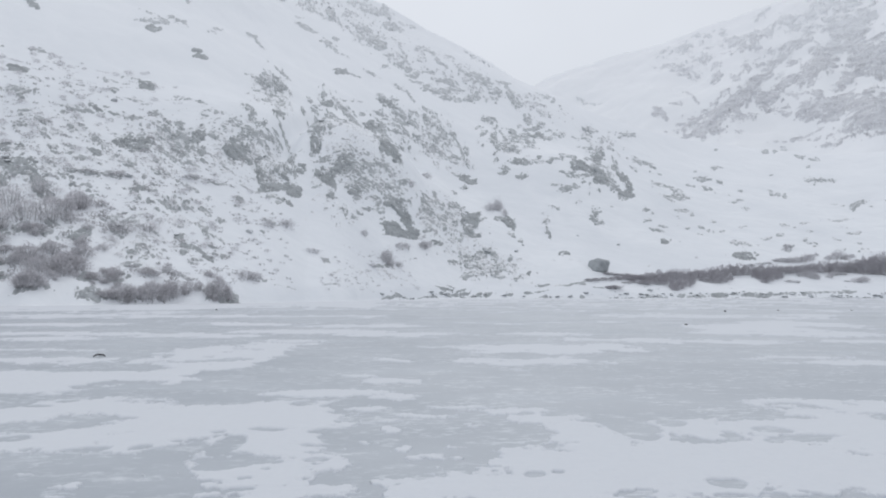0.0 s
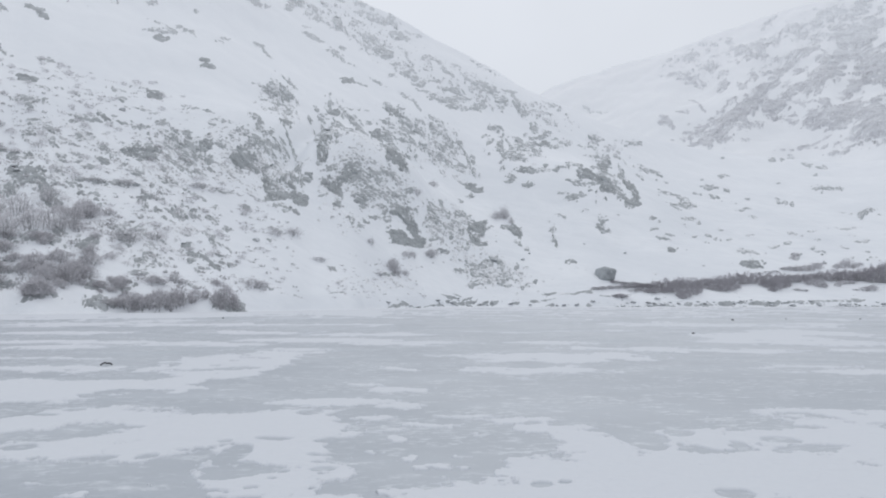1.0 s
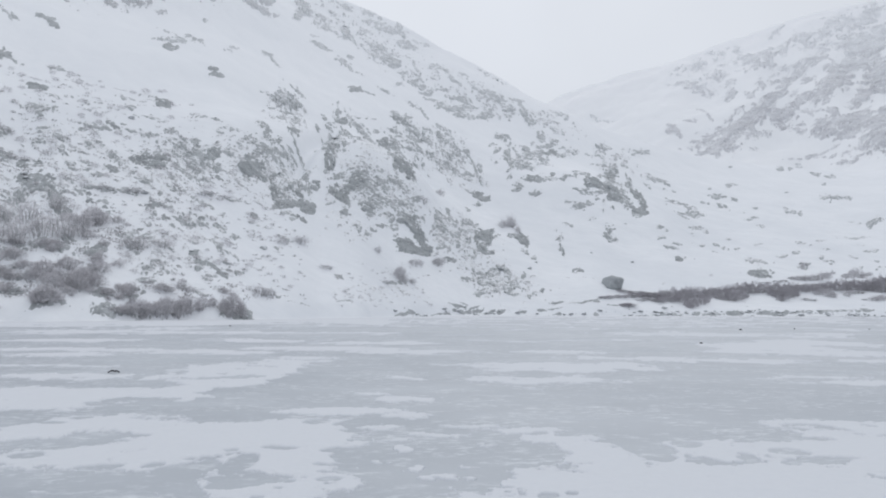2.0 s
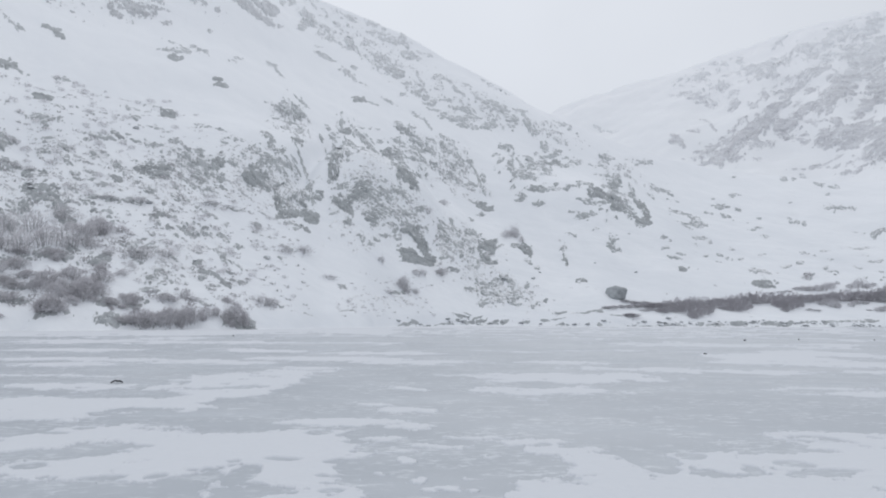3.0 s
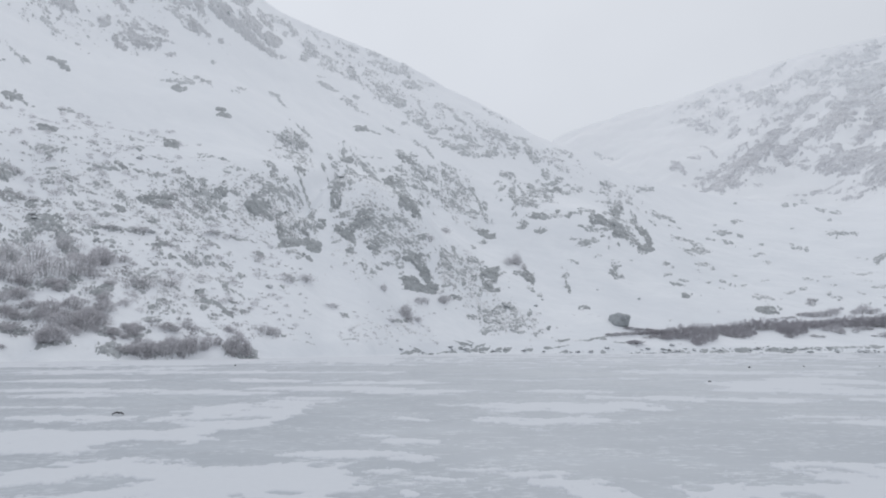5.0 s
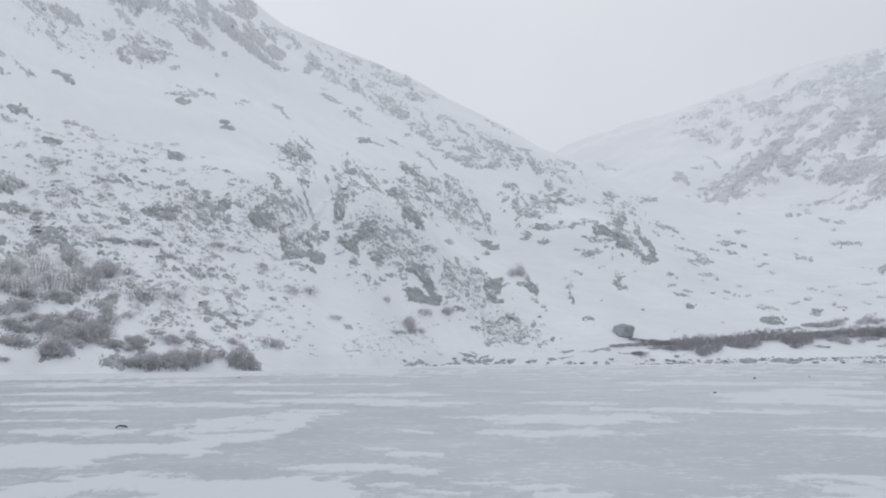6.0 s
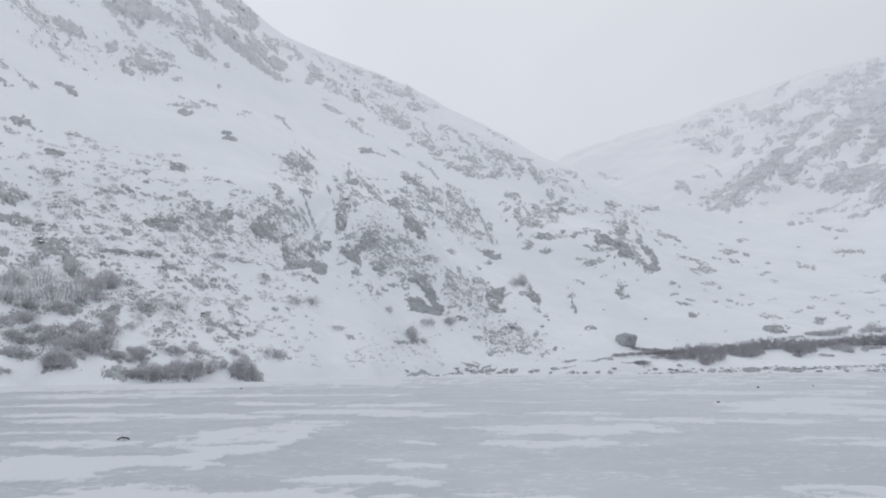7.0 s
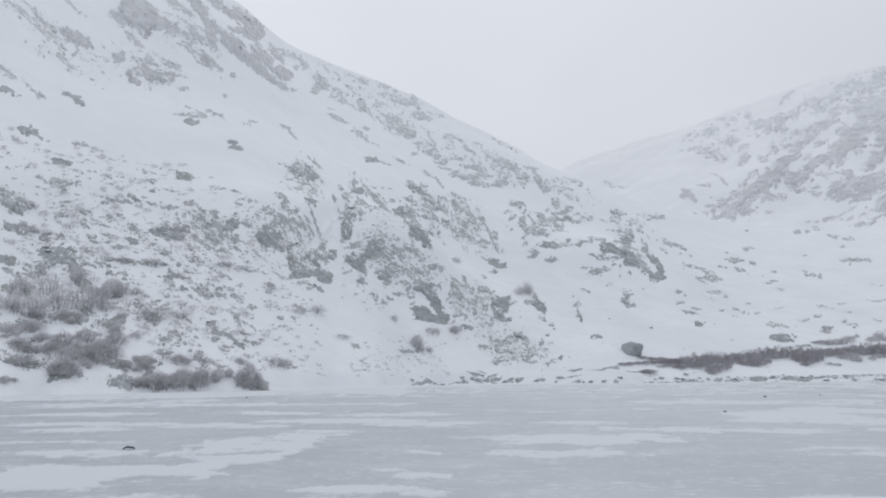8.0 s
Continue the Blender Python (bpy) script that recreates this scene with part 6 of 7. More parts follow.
def rock_mesh(x0, y0, half_w, half_h, lean, cover, material, step, relief=1.0):
    """A crag that pokes through the snow: fractured fragments on leaning beds, bare below, with snow in the cracks and on the upper lip."""
    COUNT[0] += 1
    seed = COUNT[0] * 7
    r0 = math.hypot(x0, y0)
    ux, uy = x0 / r0, y0 / r0
    c, s = math.cos(radians(lean)), math.sin(radians(lean))
    reach_u = 1.4 * math.hypot(half_w * c, half_h * s)
    reach_v = 1.4 * math.hypot(half_w * s, half_h * c)
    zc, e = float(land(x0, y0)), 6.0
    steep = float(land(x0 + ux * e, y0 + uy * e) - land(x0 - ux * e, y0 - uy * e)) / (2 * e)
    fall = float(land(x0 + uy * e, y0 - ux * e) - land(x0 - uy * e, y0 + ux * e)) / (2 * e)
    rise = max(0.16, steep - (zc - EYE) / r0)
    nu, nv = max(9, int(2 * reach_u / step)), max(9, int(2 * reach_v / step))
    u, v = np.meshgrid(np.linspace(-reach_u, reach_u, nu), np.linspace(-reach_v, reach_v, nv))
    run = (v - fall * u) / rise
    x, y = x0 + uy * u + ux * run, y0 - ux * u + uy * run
    p, q = c * u - s * v, s * u + c * v
    unit = r0 / (150 if r0 < 480 else 120)
    size = min(half_w, half_h)
    wob = layered(p / (1.6 * unit), q / (1.1 * unit), 3, seed)
    pw, qw = p + 0.22 * unit * wob, q + 0.16 * unit * layered(p / (1.3 * unit) + 40, q / unit, 3, seed + 3)
    gap, one, two, da, db = cells(pw, qw, min(2.1 * unit, max(1.2 * size, 0.6 * unit)), seed + 1)
    chip_gap, chip, chip_two, _, cb = cells(pw, qw, 0.85 * unit, seed + 2)
    power = 2.0 if cover < 1.12 else 3.4
    env = 1 - (abs(p / half_w) ** power + abs(q / half_h) ** power)
    fine = layered(p / (0.9 * unit), q / (0.5 * unit), 4, seed + 4, 0.7)
    loose = 1.08 - 0.64 * min(cover, 1.3)
    g = np.maximum(env, -1.6) * 0.78 + 0.03 + loose * (1.1 * (one - 0.5) + 0.7 * (chip - 0.5) + 0.95 * fine + 0.4 * wob) + 0.42 * (chip - 0.5) + 0.30 * fine + 0.3 * (one - 0.5) - 0.05 - (1.05 - cover) * 0.85 - 0.9 * max(0.0, 0.72 - cover)
    lift = (min(0.2 * size, (0.4 + 0.4 * max(0.0, cover - 0.6)) * unit) + 0.3 * step) * relief
    inside = np.clip(g * 3, 0, 1)
    under = 1 - 0.45 * np.clip(q / half_h, -1, 1)
    up = np.where(g > 0, lift * (1 - np.exp(-4.0 * g)) * under, lift * 2.0 * g)
    facet = 0.30 * (one - 0.4) + 0.34 * (two - 0.5) * da - 0.26 * (0.3 + chip_two) * db + 0.12 * (chip - 0.5) - 0.10 * cb
    up = up + inside * unit * relief * np.clip(size / unit, 0.25, 1) * (facet - 0.16 * np.clip(1 - gap / 0.16, 0, 1) + 0.06 * fine)
    z = land(x, y) + np.maximum(up, -0.8 * lift - 0.3)
    keep = (g > -0.12).ravel()
    filled = np.clip(1 - gap / 0.20, 0, 1) * (0.35 + 0.4 * two) + 0.25 * np.clip(1 - chip_gap / 0.18, 0, 1) + np.where(chip_two > 0.68, 0.55, 0.0) * np.clip(1.35 - 0.95 * cover, 0, 1)
    bare = np.clip(0.46 + 1.7 * g + 0.35 * (cover - 0.8) - 0.85 * filled - 0.30 * np.clip(q / half_h, -0.3, 1) - 0.35 * np.clip(db - 0.1, 0, 0.6), 0, 1).ravel()
    verts = np.stack([x, y, z], -1).reshape(-1, 3)
    faces = grid_faces(nv, nu, keep)
    if len(faces) < 4:
        faces = grid_faces(nv, nu)
    bare = bare[np.unique(faces)]
    verts, faces = packed(verts, faces)
    origin = np.array([x0, y0, float(land(x0, y0))])
    me = mesh_from("rock", verts - origin, faces, material)
    BROKEN[me.name] = len(np.unique(islands(verts, faces))) > 1
    me.attributes.new("bare", "FLOAT", "POINT").data.foreach_set("value", bare.astype(np.float32))
    return me, origin


def crag(name, rows, label, category, material=None, step=0.15, bare=1.08, blocky=0.25, relief=1.0):
    """One crag made of several rock faces."""
    base = new(name)
    bx, by = rows[0][0], rows[0][1]
    base.location = (bx, by, float(land(bx, by)))
    bpy.context.view_layer.update()
    tagged(base, label, category)
    for row in rows:
        mat = material or (MAT_WALL if row[5] >= bare else MAT_ROCK)
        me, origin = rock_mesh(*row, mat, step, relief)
        ob = tagged(new("rock_face", me), "snow-dusted grey rock face", kind="stuff" if BROKEN[me.name] else "")
        ob.parent = base
        ob.location = Vector(origin) - base.location
        if blocky:
            set_blocks(base, row, blocky)
    return base


BLOCK_RNG = random.Random(12)


def set_blocks(base, row, blocky):
    """Angular blocks that stand out of a rock face, on the same beds."""
    x0, y0, half_w, half_h, lean, cover = row
    r0 = math.hypot(x0, y0)
    ux, uy, unit = x0 / r0, y0 / r0, r0 / 150
    e = 6.0
    steep = float(land(x0 + ux * e, y0 + uy * e) - land(x0 - ux * e, y0 - uy * e)) / (2 * e)
    fall = float(land(x0 + uy * e, y0 - ux * e) - land(x0 - uy * e, y0 + ux * e)) / (2 * e)
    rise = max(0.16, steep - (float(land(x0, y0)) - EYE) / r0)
    c, s = math.cos(radians(lean)), math.sin(radians(lean))
    count = int(min(14, blocky * cover * half_w * half_h / unit ** 2 * 0.9 + BLOCK_RNG.random()))
    for _ in range(count):
        w, d = BLOCK_RNG.uniform(0, 6.283), math.sqrt(BLOCK_RNG.uniform(0, 1)) * 0.95
        p, q = half_w * d * math.cos(w), half_h * d * math.sin(w)
        u, v = c * p + s * q, -s * p + c * q
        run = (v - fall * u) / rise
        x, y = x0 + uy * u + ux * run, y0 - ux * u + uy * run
        size = min(unit * BLOCK_RNG.uniform(0.4, 1.0) ** 2 * 1.4, 1.2 * half_h)
        ob = new("block", BLOCKS[BLOCK_RNG.randrange(len(BLOCKS))])
        ob.parent = base
        ob.location = Vector((x, y, float(land(x, y)) + min(0.14 * min(half_w, half_h), 0.5 * unit) + 0.16 * size)) - base.location
        ob.rotation_euler = (radians(BLOCK_RNG.uniform(-25, 25)), radians(lean * 0.8 + BLOCK_RNG.gauss(0, 14)), math.atan2(-ux, uy) + BLOCK_RNG.gauss(0, 0.35))
        ob.scale = (size * BLOCK_RNG.uniform(1.0, 2.0), size * BLOCK_RNG.uniform(0.8, 1.3), size * BLOCK_RNG.uniform(0.5, 1.0))


def pieces_of(me):
    """The separate pieces of a broken rock as meshes of their own, the largest first."""
    verts = np.array([v.co[:] for v in me.vertices])
    faces = np.array([p.vertices[:] for p in me.polygons])
    bare = np.array([d.value for d in me.attributes["bare"].data], np.float32)
    mark = islands(verts, faces)
    tags, counts = np.unique(mark, return_counts=True)
    out = []
    for tag, count in sorted(zip(tags, counts), key=lambda k: -k[1]):
        if out and count < 4:
            break
        sub = faces[mark == tag]
        piece = mesh_from("rock", *packed(verts, sub), me.materials[0])
        piece.attributes.new("bare", "FLOAT", "POINT").data.foreach_set("value", bare[np.unique(sub)])
        out.append(piece)
    return out


def outcrops(rows, label, step=0.2, blocky=0.6, relief=1.0):
    for row in rows:
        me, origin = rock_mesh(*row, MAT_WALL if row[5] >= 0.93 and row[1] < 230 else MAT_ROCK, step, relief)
        pieces = pieces_of(me) if BROKEN[me.name] else [me]
        ob = new("rock_outcrop", pieces[0])
        ob.location = origin
        for piece in pieces[1:]:
            new("rock_piece", piece).parent = ob
        if blocky and row[2] > 1.6 and row[5] > 0.72:
            set_blocks(ob, row, blocky)
        wide = "long low" if row[2] > 3.2 * row[3] else "small" if row[2] < 2.2 else "broken"
        tagged(ob, f"{wide} {label}", "rock", "outcrops on the snow slope")


build_ground()
build_ice()
build_drifts()

crag("summit_slabs", SUMMIT_SLABS, "tilted dark rock slabs below the snowy ridge", "cliff", MAT_SLAB, step=0.32, blocky=0.12)
crag("summit_crag", SUMMIT_CRAG + SUMMIT_LEDGES + SUMMIT_SCRAPS, "broken grey crag high on the snow slope", "cliff", MAT_SLAB, step=0.30, blocky=0.12)
crag("ridge_rocks", RIDGE_WEST + RIDGE_MID + RIDGE_HIGH, "scattered frosted rock bands along the skyline ridge", "cliff", step=0.32, blocky=0.12)
crag("ridge_spur", RIDGE_EAST + RIDGE_SPUR + RIDGE_END, "frosted rock spur where the ridge drops into the valley", "cliff", step=0.32, blocky=0.12)
crag("gully_cliff", GULLY_TOP + GULLY_WEST + GULLY_FACE + GULLY_BASE + GULLY_SIDE, "snow-plastered grey cliff beside a steep snow gully", "cliff", blocky=0.1)
crag("central_cliff", CENTRAL_WEST + CENTRAL_LEDGES + CENTRAL_DOME + CENTRAL_LOW + CENTRAL_BASE, "large stepped grey cliff with snow on its ledges", "cliff", blocky=0.1)
crag("central_buttress", CENTRAL_RIDGE + CENTRAL_EDGE + LOWER_CRAGS + LOWER_EAST, "leaning rock buttress dusted with snow", "cliff", blocky=0.1)
crag("east_cliff", EAST_TOP + EAST_MID + EAST_LOW + EAST_END + EAST_SCRAPS, "rounded rock knoll with snowy ledges above the valley", "cliff", step=0.22, blocky=0.1)
crag("west_ribs", WEST_RIBS + WEST_LEDGES + WEST_MID, "low rock ribs slanting across the snow slope", "rocks", step=0.13, blocky=0.25)
crag("fallen_blocks", TALUS + FALLEN_BLOCKS + FALLEN_SCRAPS, "field of fallen blocks half buried in snow", "rocks", step=0.14, blocky=0.4)
crag("cliff_patches", CLIFF_PATCHES, "patchwork of bare grey rock and snow on the cliffs", "rocks", MAT_ROCK, 0.16, blocky=0, relief=0.5)
crag("cliff_ribs", CLIFF_VEILS, "fine broken rock ribs showing through snow around the cliffs", "rocks", MAT_DUST, 0.2, blocky=0, relief=0.3)
crag("ridge_ribs", UPPER_VEILS, "fine broken rock ribs showing through snow near the ridge", "rocks", MAT_DUST, 0.34, blocky=0, relief=0.35)
crag("slope_ribs", LOW_VEILS, "fine broken rocks and frozen turf showing through snow", "rocks", MAT_DUST, 0.16, blocky=0, relief=0.35)
outcrops(SLOPE_A + SLOPE_C, "frosted rock outcrop showing through the high snow slope", 0.34, 0)
outcrops(SLOPE_B + SLOPE_D, "frosted rock outcrop showing through the snow slope", 0.22, 0)
outcrops(WEST_HIGH + WEST_LOW, "grey rock outcrop half buried in the snow slope", 0.14, 0)
outcrops(WEST_TUFTS + WEST_DARK + BANK_EDGE, "dark rock outcrop among shrubs on the snow slope", 0.12, 0.5)
outcrops(EAST_SLOPE, "low rock outcrop on the gentle valley slope", 0.22, 0)
outcrops(EAST_FLECKS + EAST_STREAKS + EAST_CHIPS + EAST_CRUMBS, "frosted rock scrap on the gentle valley snowfield", 0.16, 0)
outcrops(EAST_STONES, "stone on the gentle valley snowfield", 0.2, 0)
# MAT_FAR carries the haze of distance in its colour
crag("far_mountain_rocks", FAR_BANDS + FAR_HIGH + FAR_EAST, "mist-paled rock bands of the far mountain", "cliff", MAT_FAR, 0.8, blocky=0, relief=0.6)
crag("far_mountain_ribs", FAR_PATCHES + FAR_WEST + FAR_FOOT_ROCKS, "faint mist-paled ribs low on the far mountain", "cliff", MAT_FAR, 0.8, blocky=0, relief=0.6)
crag("far_mountain_scree", FAR_VEILS, "thin broken mist-paled rock showing through snow on the far mountain", "cliff", MAT_FAR, 0.9, blocky=0, relief=0.4)
outcrops([(x, y, w, 0.6 * h, lean, cover) for x, y, w, h, lean, cover in SHORE_LEDGES + SHORE_MIDDLE + SHORE_EAST], "stone ledge along the lake shore", 0.1, 0, 0.4)
outcrops(BANK_ROCKS, "rock in the snow bank above the ice", 0.12)


# ---------- shrubs, boulders, stones ----------
def twig(verts, faces, a, b, ra, rb):
    """A tapered three-sided stick from a to b."""
    d = (b - a).normalized()
    s = d.orthogonal()
    t = d.cross(s)
    k = len(verts)
    for p, r in ((a, ra), (b, rb)):
        for j in range(3):
            w = 2 * math.pi * j / 3
            verts.append(tuple(p + (s * math.cos(w) + t * math.sin(w)) * r))
    for j in range(3):
        faces.append((k + j, k + (j + 1) % 3, k + 3 + (j + 1) % 3, k + 3 + j))


def shrub_meshes(seed, stems, twigs, upright, material):
    """Stems and twigs of a bare shrub one metre high and two metres wide."""
    rng = random.Random(seed)
    sv, sf, tv, tf = [], [], [], []
    for _ in range(stems):
        w, lean = rng.uniform(0, 2 * math.pi), rng.uniform(0.05, 1.0) ** 0.7
        foot = Vector((math.cos(w), math.sin(w), 0)) * rng.uniform(0, 0.45)
        reach = Vector((math.cos(w) * lean * (1 - upright), math.sin(w) * lean * (1 - upright), 0))
        top = foot + reach * 0.75 + Vector((0, 0, rng.uniform(0.6, 0.9) * math.sqrt(max(0.1, 1 - 0.75 * lean * lean))))
        mid = (foot + top) / 2 + Vector((rng.uniform(-0.1, 0.1), rng.uniform(-0.1, 0.1), 0.06))
        twig(sv, sf, foot - Vector((0, 0, 0.25)), mid, 0.013, 0.010)
        twig(sv, sf, mid, top, 0.010, 0.005)
    for _ in range(stems * twigs):
        w, h = rng.uniform(0, 2 * math.pi), rng.uniform(0, 1) ** 0.8
        reach = math.sqrt(max(0.02, 1 - h * h)) * rng.uniform(0.1, 1) ** 0.45 * (1 - 0.35 * upright)
        lump = noise.noise(Vector((math.cos(w) * 1.6, math.sin(w) * 1.6, seed * 3.7 + h * 1.5)))
        reach, h = reach * (0.85 + 0.7 * lump), h * (0.85 + 0.5 * lump)
        a = Vector((math.cos(w) * reach, math.sin(w) * reach, h * 0.85))
        out = Vector((rng.gauss(0, 0.9) + a.x * 0.5, rng.gauss(0, 0.9) + a.y * 0.5, rng.gauss(0.3, 0.7) + 2 * upright)).normalized()
        b = a + out * rng.uniform(0.10, 0.24)
        twig(tv, tf, a, b, 0.008, 0.004)
    return mesh_from("stems", sv, sf, MAT_STEM, False), mesh_from("twigs", tv, tf, material, False)


def shrub_kind(name, seed, stems, twigs, upright, material, label, group):
    stem_me, twig_me = shrub_meshes(seed, stems, twigs, upright, material)
    ob = new(name, stem_me)
    tagged(ob, label, "shrub", group)
    tagged(part("crown", twig_me, ob, "rime-frosted leafless twigs"), kind="stuff")
    return ob


def plant(kinds, rows, rng):
    """Sets copies of the kinds at x, y with half width and height."""
    for x, y, w, h in rows:
        src = kinds[rng.randrange(len(kinds))]
        ob = copy_thing(src, Matrix.Translation((x, y, float(land(x, y)) - 0.05)) @ pose(0, 0, 0, 0, 0, rng.uniform(0, 360)))
        ob.scale = (w / 1.0, w / 1.0, h)


rng = random.Random(4)
willows = [shrub_kind("willow_shrub", 100 + k, 30, 30, 0.0, MAT_WILLOW, "bare dark willow shrub standing in snow", "willow thicket by the shore") for k in range(4)]
pale_willows = [shrub_kind("willow_shrub", 150 + k, 24, 22, 0.0, MAT_WILLOW_THIN, "thin frosted willow shrub at the thicket's snowy edge", "willow thicket by the shore") for k in range(3)]
bank_bushes = [shrub_kind("shrub", 200 + k, 30, 26, 0.05, MAT_TWIG, "bare grey-brown shrub half buried in drifted snow", "shrubs at the foot of the slope") for k in range(4)]
birches = [shrub_kind("dwarf_birch", 300 + k, 24, 14, 0.42, MAT_TWIG_RIME, "rime-covered leafless dwarf birch on the slope", "dwarf birches on the slope") for k in range(4)]
slope_bushes = [shrub_kind("shrub", 450 + k, 22, 20, 0.1, MAT_TWIG_SLOPE, "frosted leafless shrub below the cliffs", "shrubs on the open slope") for k in range(4)]
heaths = [shrub_kind("low_shrub", 400 + k, 12, 26, 0.1, MAT_TWIG_RIME, "low frosted shrub poking through the snow", "low shrubs on the slope") for k in range(4)]

plant(willows, THICKET + THICKET_EAST + THICKET_LOW + THICKET_TIP, rng)
plant(pale_willows, THICKET_EDGE + THICKET_HIGH, rng)
plant(bank_bushes, BANK_SHRUBS + BANK_THICKET + BANK_HEDGE, rng)
plant(slope_bushes, SLOPE_SHRUBS + SHRUB_CLUMPS, rng)
plant(birches, BIRCHES, rng)


def fill(rows, count, spread, low, high, rng):
    """More plants between the given ones."""
    out = []
    for _ in range(count):
        x, y, w, h = rows[rng.randrange(len(rows))]
        s = rng.uniform(low, high)
        out.append((x + rng.gauss(0, spread) * w, y + rng.gauss(0, spread) * w, max(0.4, w * s), max(0.35, h * s)))
    return out


plant(bank_bushes, fill(BANK_SHRUBS + BANK_THICKET, 34, 0.7, 0.3, 0.5, rng), rng)
plant(birches, fill(BIRCHES, 8, 1.5, 0.2, 0.45, rng), rng)


def bearing_point(bearing, up):
    """A place on the slope: bearing in degrees, up from 0 at the shore to 1 at the crest."""
    r0 = float(shore(bearing))
    r = r0 + up * (float(crest_distance(bearing)) - r0)
    return r * math.sin(radians(bearing)), r * math.cos(radians(bearing))


low_rows = []
for bearing0, bearing1, up0, up1, count, size in ((-33, -20, 0.03, 0.36, 125, 1.1), (-22, -12, 0.02, 0.22, 60, 0.9), (-9, -1, 0.015, 0.06, 10, 0.6), (12, 33, 0.06, 0.5, 8, 0.7)):
    for _ in range(count):
        px, py = bearing_point(rng.uniform(bearing0, bearing1), rng.uniform(up0, up1))
        s = size * rng.uniform(0.5, 1.4)
        low_rows.append((px, py, 0.9 * s, 0.75 * s))
plant(heaths, low_rows, rng)
for ob in willows + pale_willows + bank_bushes + slope_bushes + birches + heaths:
    for child in list(ob.children):
        bpy.data.objects.remove(child)
    bpy.data.objects.remove(ob)


CAPS = {}


def cap_mesh(rock):
    """Snow lying on the upper faces of a block."""
    bm = bmesh.new()
    bm.from_mesh(rock)
    bm.normal_update()
    bmesh.ops.delete(bm, geom=[f for f in bm.faces if f.normal.z < 0.6], context="FACES")
    for v in bm.verts:
        v.co.z += 0.004
    out = bmesh.ops.extrude_face_region(bm, geom=bm.faces[:])
    for v in (g for g in out["geom"] if isinstance(g, bmesh.types.BMVert)):
        v.co = Vector((v.co.x * 0.93, v.co.y * 0.93, v.co.z + 0.045))
    me = bpy.data.meshes.new("snow_cap")
    bm.to_mesh(me)
    bm.free()
    me.materials.clear()
    me.materials.append(MAT_SNOW)
    return me


def set_boulder(me, name, x, y, w, h, label, group="", sink=0.25, depth=None):
    ob = new(name, me)
    ob.location = (x, y, max(0.0, float(land(x, y))) + h * (0.5 - sink))
    ob.rotation_euler = (0, 0, rng.uniform(0, 6.28))
    ob.scale = (w, depth or w, h / 0.6)
    if me in CAPS and w > 0.45:
        cap = new("snow_cap", CAPS[me])
        cap.parent = ob
        tagged(cap, "thin cap of wind-packed snow")
    return tagged(ob, label, "boulder" if w > 0.6 else "stone", group)


blocks = [boulder_mesh(500 + k, MAT_STONE) for k in range(6)]
CAPS.update({me: cap_mesh(me) for me in blocks})


def block_mesh(seed, material):
    """A squarish boulder: a leaning box with split edges and worn, uneven faces."""
    bm = bmesh.new()
    bmesh.ops.create_cube(bm, size=1.0)
    bmesh.ops.bevel(bm, geom=bm.edges[:], offset=0.13, segments=1, affect="EDGES")
    bmesh.ops.subdivide_edges(bm, edges=bm.edges[:], cuts=4, use_grid_fill=True)
    off = Vector((seed, 3.1, 7.7))
    for v in bm.verts:
        v.co += 0.10 * noise.noise_vector(v.co * 1.7 + off) + 0.035 * noise.noise_vector(v.co * 6 + off)
        v.co = Vector((v.co.x + 0.12 * v.co.z, v.co.y, v.co.z * (0.62 - 0.10 * v.co.x)))
    me = bpy.data.meshes.new("boulder")
    bm.to_mesh(me)
    bm.free()
    me.materials.append(material)
    me.attributes.new("bare", "FLOAT", "POINT").data.foreach_set("value", np.full(len(me.vertices), 0.75, np.float32))
    return me


lone = set_boulder(block_mesh(2.0, MAT_WALL), "boulder", 36.45, 181.7, 3.7, 2.9, "large lone squarish grey boulder at the edge of the thicket", sink=0.2)
lone.rotation_euler = (0, radians(6), 0.35)
dark_blocks = [boulder_mesh(600 + k, MAT_DARK, 0.7, 2, "stone") for k in range(3)]


def slab_stone(x, y, width):
    """A thin, humped flake of dark stone."""
    bm = bmesh.new()
    rows, cols = 5, 13
    top = [[bm.verts.new((width * (j / (cols - 1) - 0.5), 0.10 * width * (i - 2) * (1 - 0.6 * abs(j / 6 - 1)), 0.03 + 0.20 * width * (1 - (j / 6 - 1) ** 2) * (1 - 0.35 * math.exp(-((j - 7) / 1.2) ** 2)) + 0.006 * math.sin(7 * i + 3 * j))) for j in range(cols)] for i in range(rows)]
    low = [[bm.verts.new((v.co.x, v.co.y, max(0.0, v.co.z - 0.035))) for v in line] for line in top]
    for i in range(rows - 1):
        for j in range(cols - 1):
            bm.faces.new((top[i][j], top[i][j + 1], top[i + 1][j + 1], top[i + 1][j]))
            bm.faces.new((low[i + 1][j], low[i + 1][j + 1], low[i][j + 1], low[i][j]))
    rim = [(0, j) for j in range(cols)] + [(i, cols - 1) for i in range(1, rows)] + [(rows - 1, j) for j in range(cols - 2, -1, -1)] + [(i, 0) for i in range(rows - 2, 0, -1)]
    for (i, j), (k, l) in zip(rim, rim[1:] + rim[:1]):
        bm.faces.new((low[i][j], low[k][l], top[k][l], top[i][j]))
    me = bpy.data.meshes.new("stone")
    bm.to_mesh(me)
    bm.free()
    me.materials.append(MAT_DARK)
    ob = new("stone", me)
    ob.matrix_basis = pose(x, y, 0.0, 0, 0, 20)
    tagged(ob, "thin humped dark stone flake lying on the lake ice", "stone", "stones on the ice")


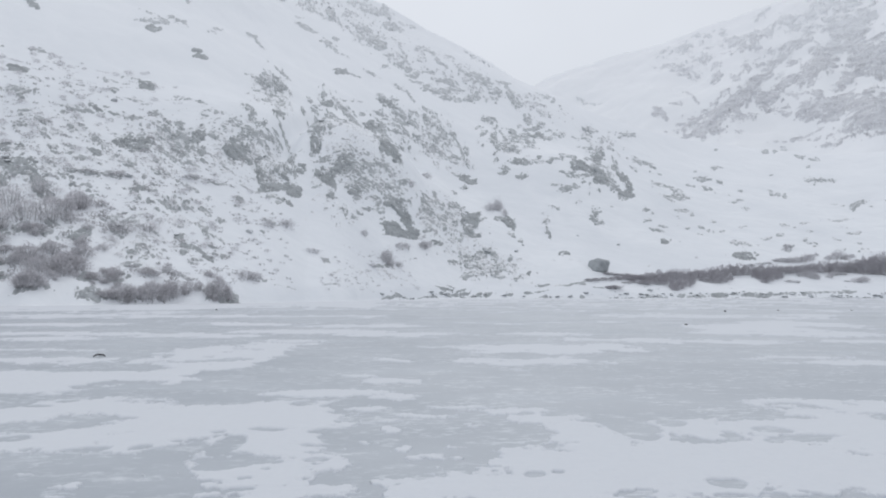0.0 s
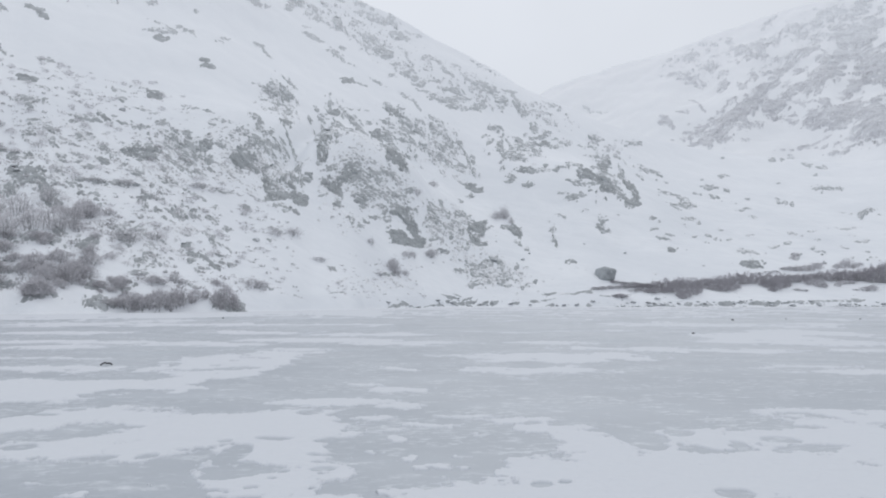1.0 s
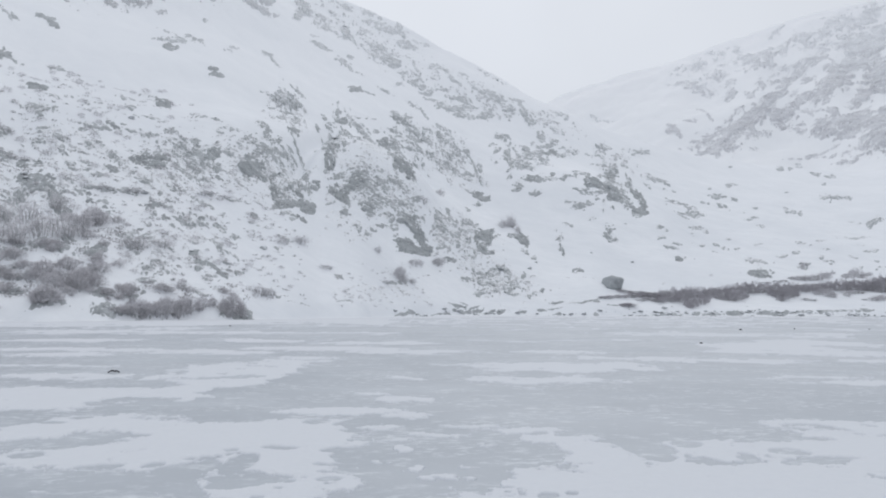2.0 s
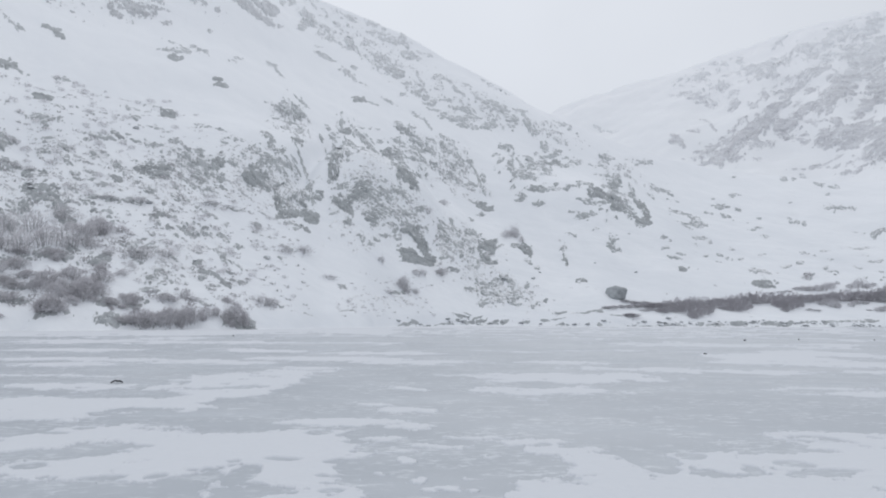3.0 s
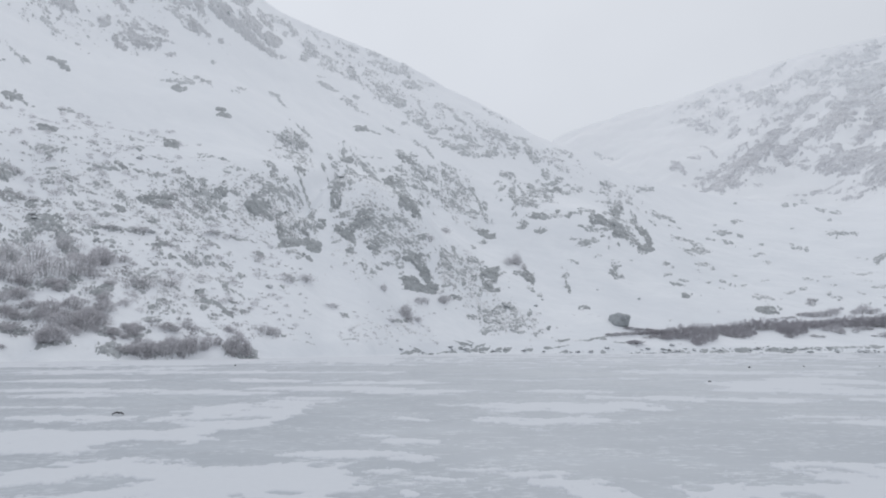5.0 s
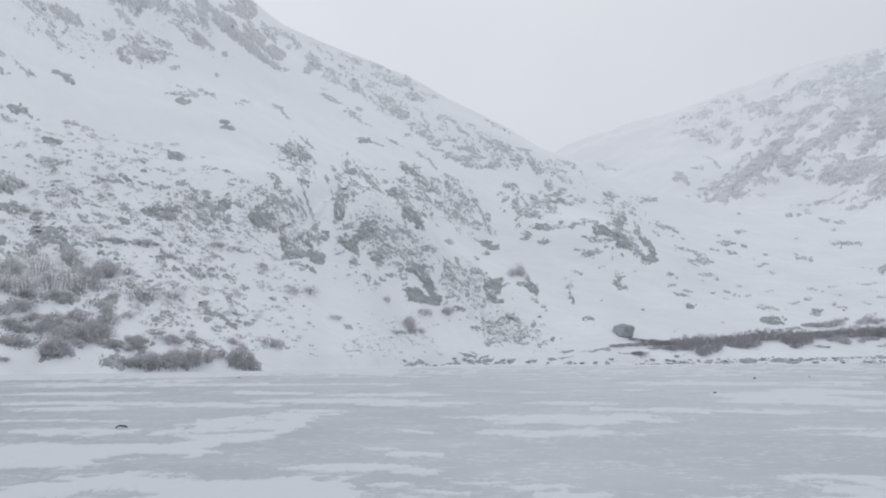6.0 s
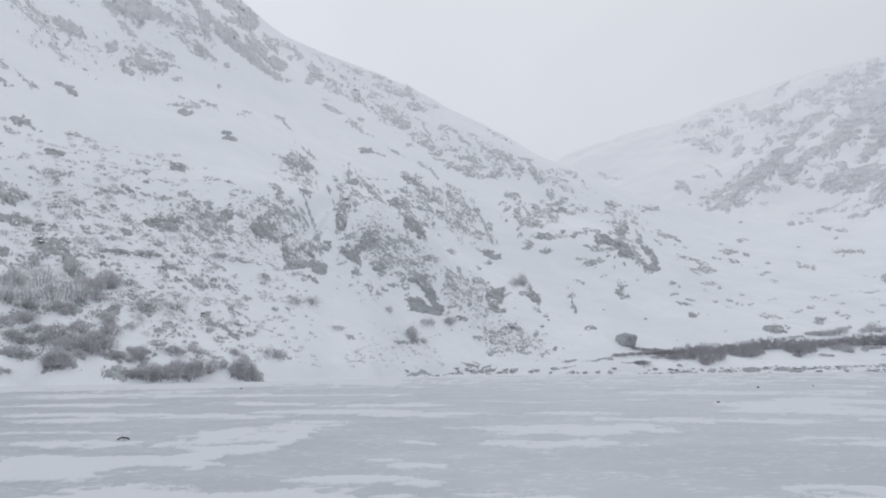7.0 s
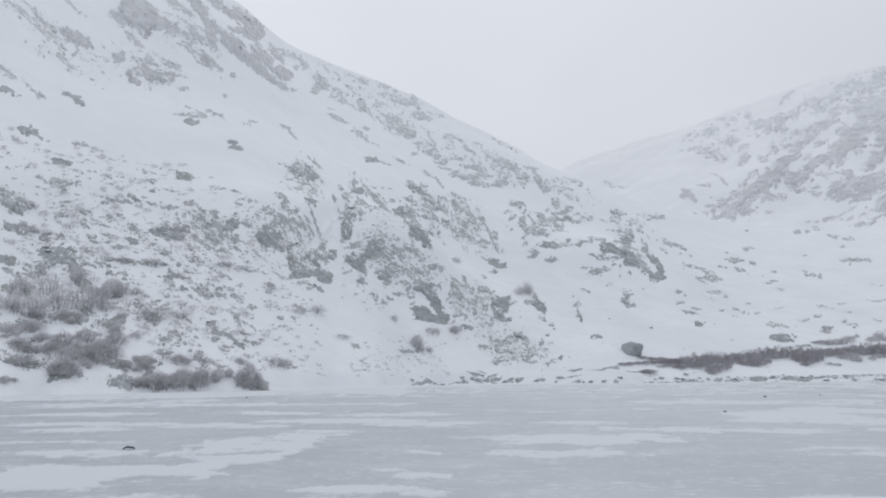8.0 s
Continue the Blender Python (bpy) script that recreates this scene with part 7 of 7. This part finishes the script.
slab_stone(ICE_STONES[0][0], ICE_STONES[0][1], ICE_STONES[0][2])
for x, y, w in ICE_STONES[1:]:
    set_boulder(dark_blocks[rng.randrange(3)], "stone", x, y, w, 0.4 * w + 0.02, "small dark stone lying on the lake ice", "stones on the ice", 0.12)

for _ in range(230):
    b = rng.choice((rng.uniform(-5, 31), rng.uniform(12, 31)))
    r = float(shore(b)) + rng.gauss(1.0, 1.2)
    w = rng.uniform(0.2, 1.0) ** 3 * 1.3 + 0.15
    set_boulder(blocks[rng.randrange(6)], "stone", r * math.sin(radians(b)), r * math.cos(radians(b)), w, 0.38 * w, "dark shore stone with a snow cap at the lake edge", "stones along the shore", 0.2)

for bearing0, bearing1, up0, up1, count in ((-33, -18, 0.05, 0.30, 8), (-18, -4, 0.03, 0.3, 5), (-4, 12, 0.05, 0.3, 6), (10, 31, 0.1, 0.4, 4)):
    for _ in range(count):
        px, py = bearing_point(rng.uniform(bearing0, bearing1), rng.uniform(up0, up1))
        w = rng.uniform(0.3, 1.0) ** 2 * 1.3 + 0.3
        set_boulder(blocks[rng.randrange(6)], "boulder", px, py, w, 0.5 * w, "grey boulder half buried in the snow slope", "boulders on the slope", 0.3)

scree = []
for bearing0, bearing1, up0, up1, count, size in ((-33, -17, 0.05, 0.30, 16, 0.5), (-20, -8, 0.03, 0.2, 10, 0.5), (-8, 6, 0.05, 0.2, 8, 0.5), (8, 31, 0.3, 0.6, 10, 0.36)):
    for _ in range(count):
        px, py = bearing_point(rng.uniform(bearing0, bearing1), rng.uniform(up0, up1))
        w = size * (rng.uniform(0.3, 1.0) ** 2 * 2.6 + 0.5) * math.hypot(px, py) / 190
        scree.append((px, py, w, w * rng.uniform(0.28, 0.6), rng.gauss(18, 14), rng.uniform(0.6, 1.0)))
outcrops(scree, "patch of frosted rock showing through the snow slope", 0.16, 0)


def heath(seed, zones):
    """Tufts of dwarf heath that stick out of the snow, too many to count."""
    rng = random.Random(seed)
    verts, faces = [], []
    for bearing0, bearing1, up0, up1, count, size in zones:
        for _ in range(count):
            px, py = bearing_point(rng.uniform(bearing0, bearing1), up0 + (up1 - up0) * rng.uniform(0, 1) ** 1.4)
            if grad_noise(px / 9, py / 9, 77) < rng.uniform(-0.5, 0.35):
                continue
            root = Vector((px, py, float(land(px, py)) - 0.05))
            s = size * rng.uniform(0.5, 1.5)
            for _ in range(9):
                a = root + Vector((rng.gauss(0, 0.5) * s, rng.gauss(0, 0.35) * s, 0))
                b = a + Vector((rng.gauss(0, 0.28), rng.gauss(0, 0.2), rng.uniform(0.25, 0.6))) * s
                twig(verts, faces, a, b, 0.05 * s, 0.03 * s)
    ob = new("heath", mesh_from("heath", verts, faces, MAT_HEATH, False))
    tagged(ob, "tufts of frozen heath poking through the snow slope", "heath", kind="stuff")


heath(8, ((-34, -19, 0.02, 0.34, 1200, 0.6), (-22, -11, 0.015, 0.2, 420, 0.5), (-9, -2, 0.01, 0.09, 150, 0.36), (6, 32, 0.02, 0.16, 60, 0.36)))
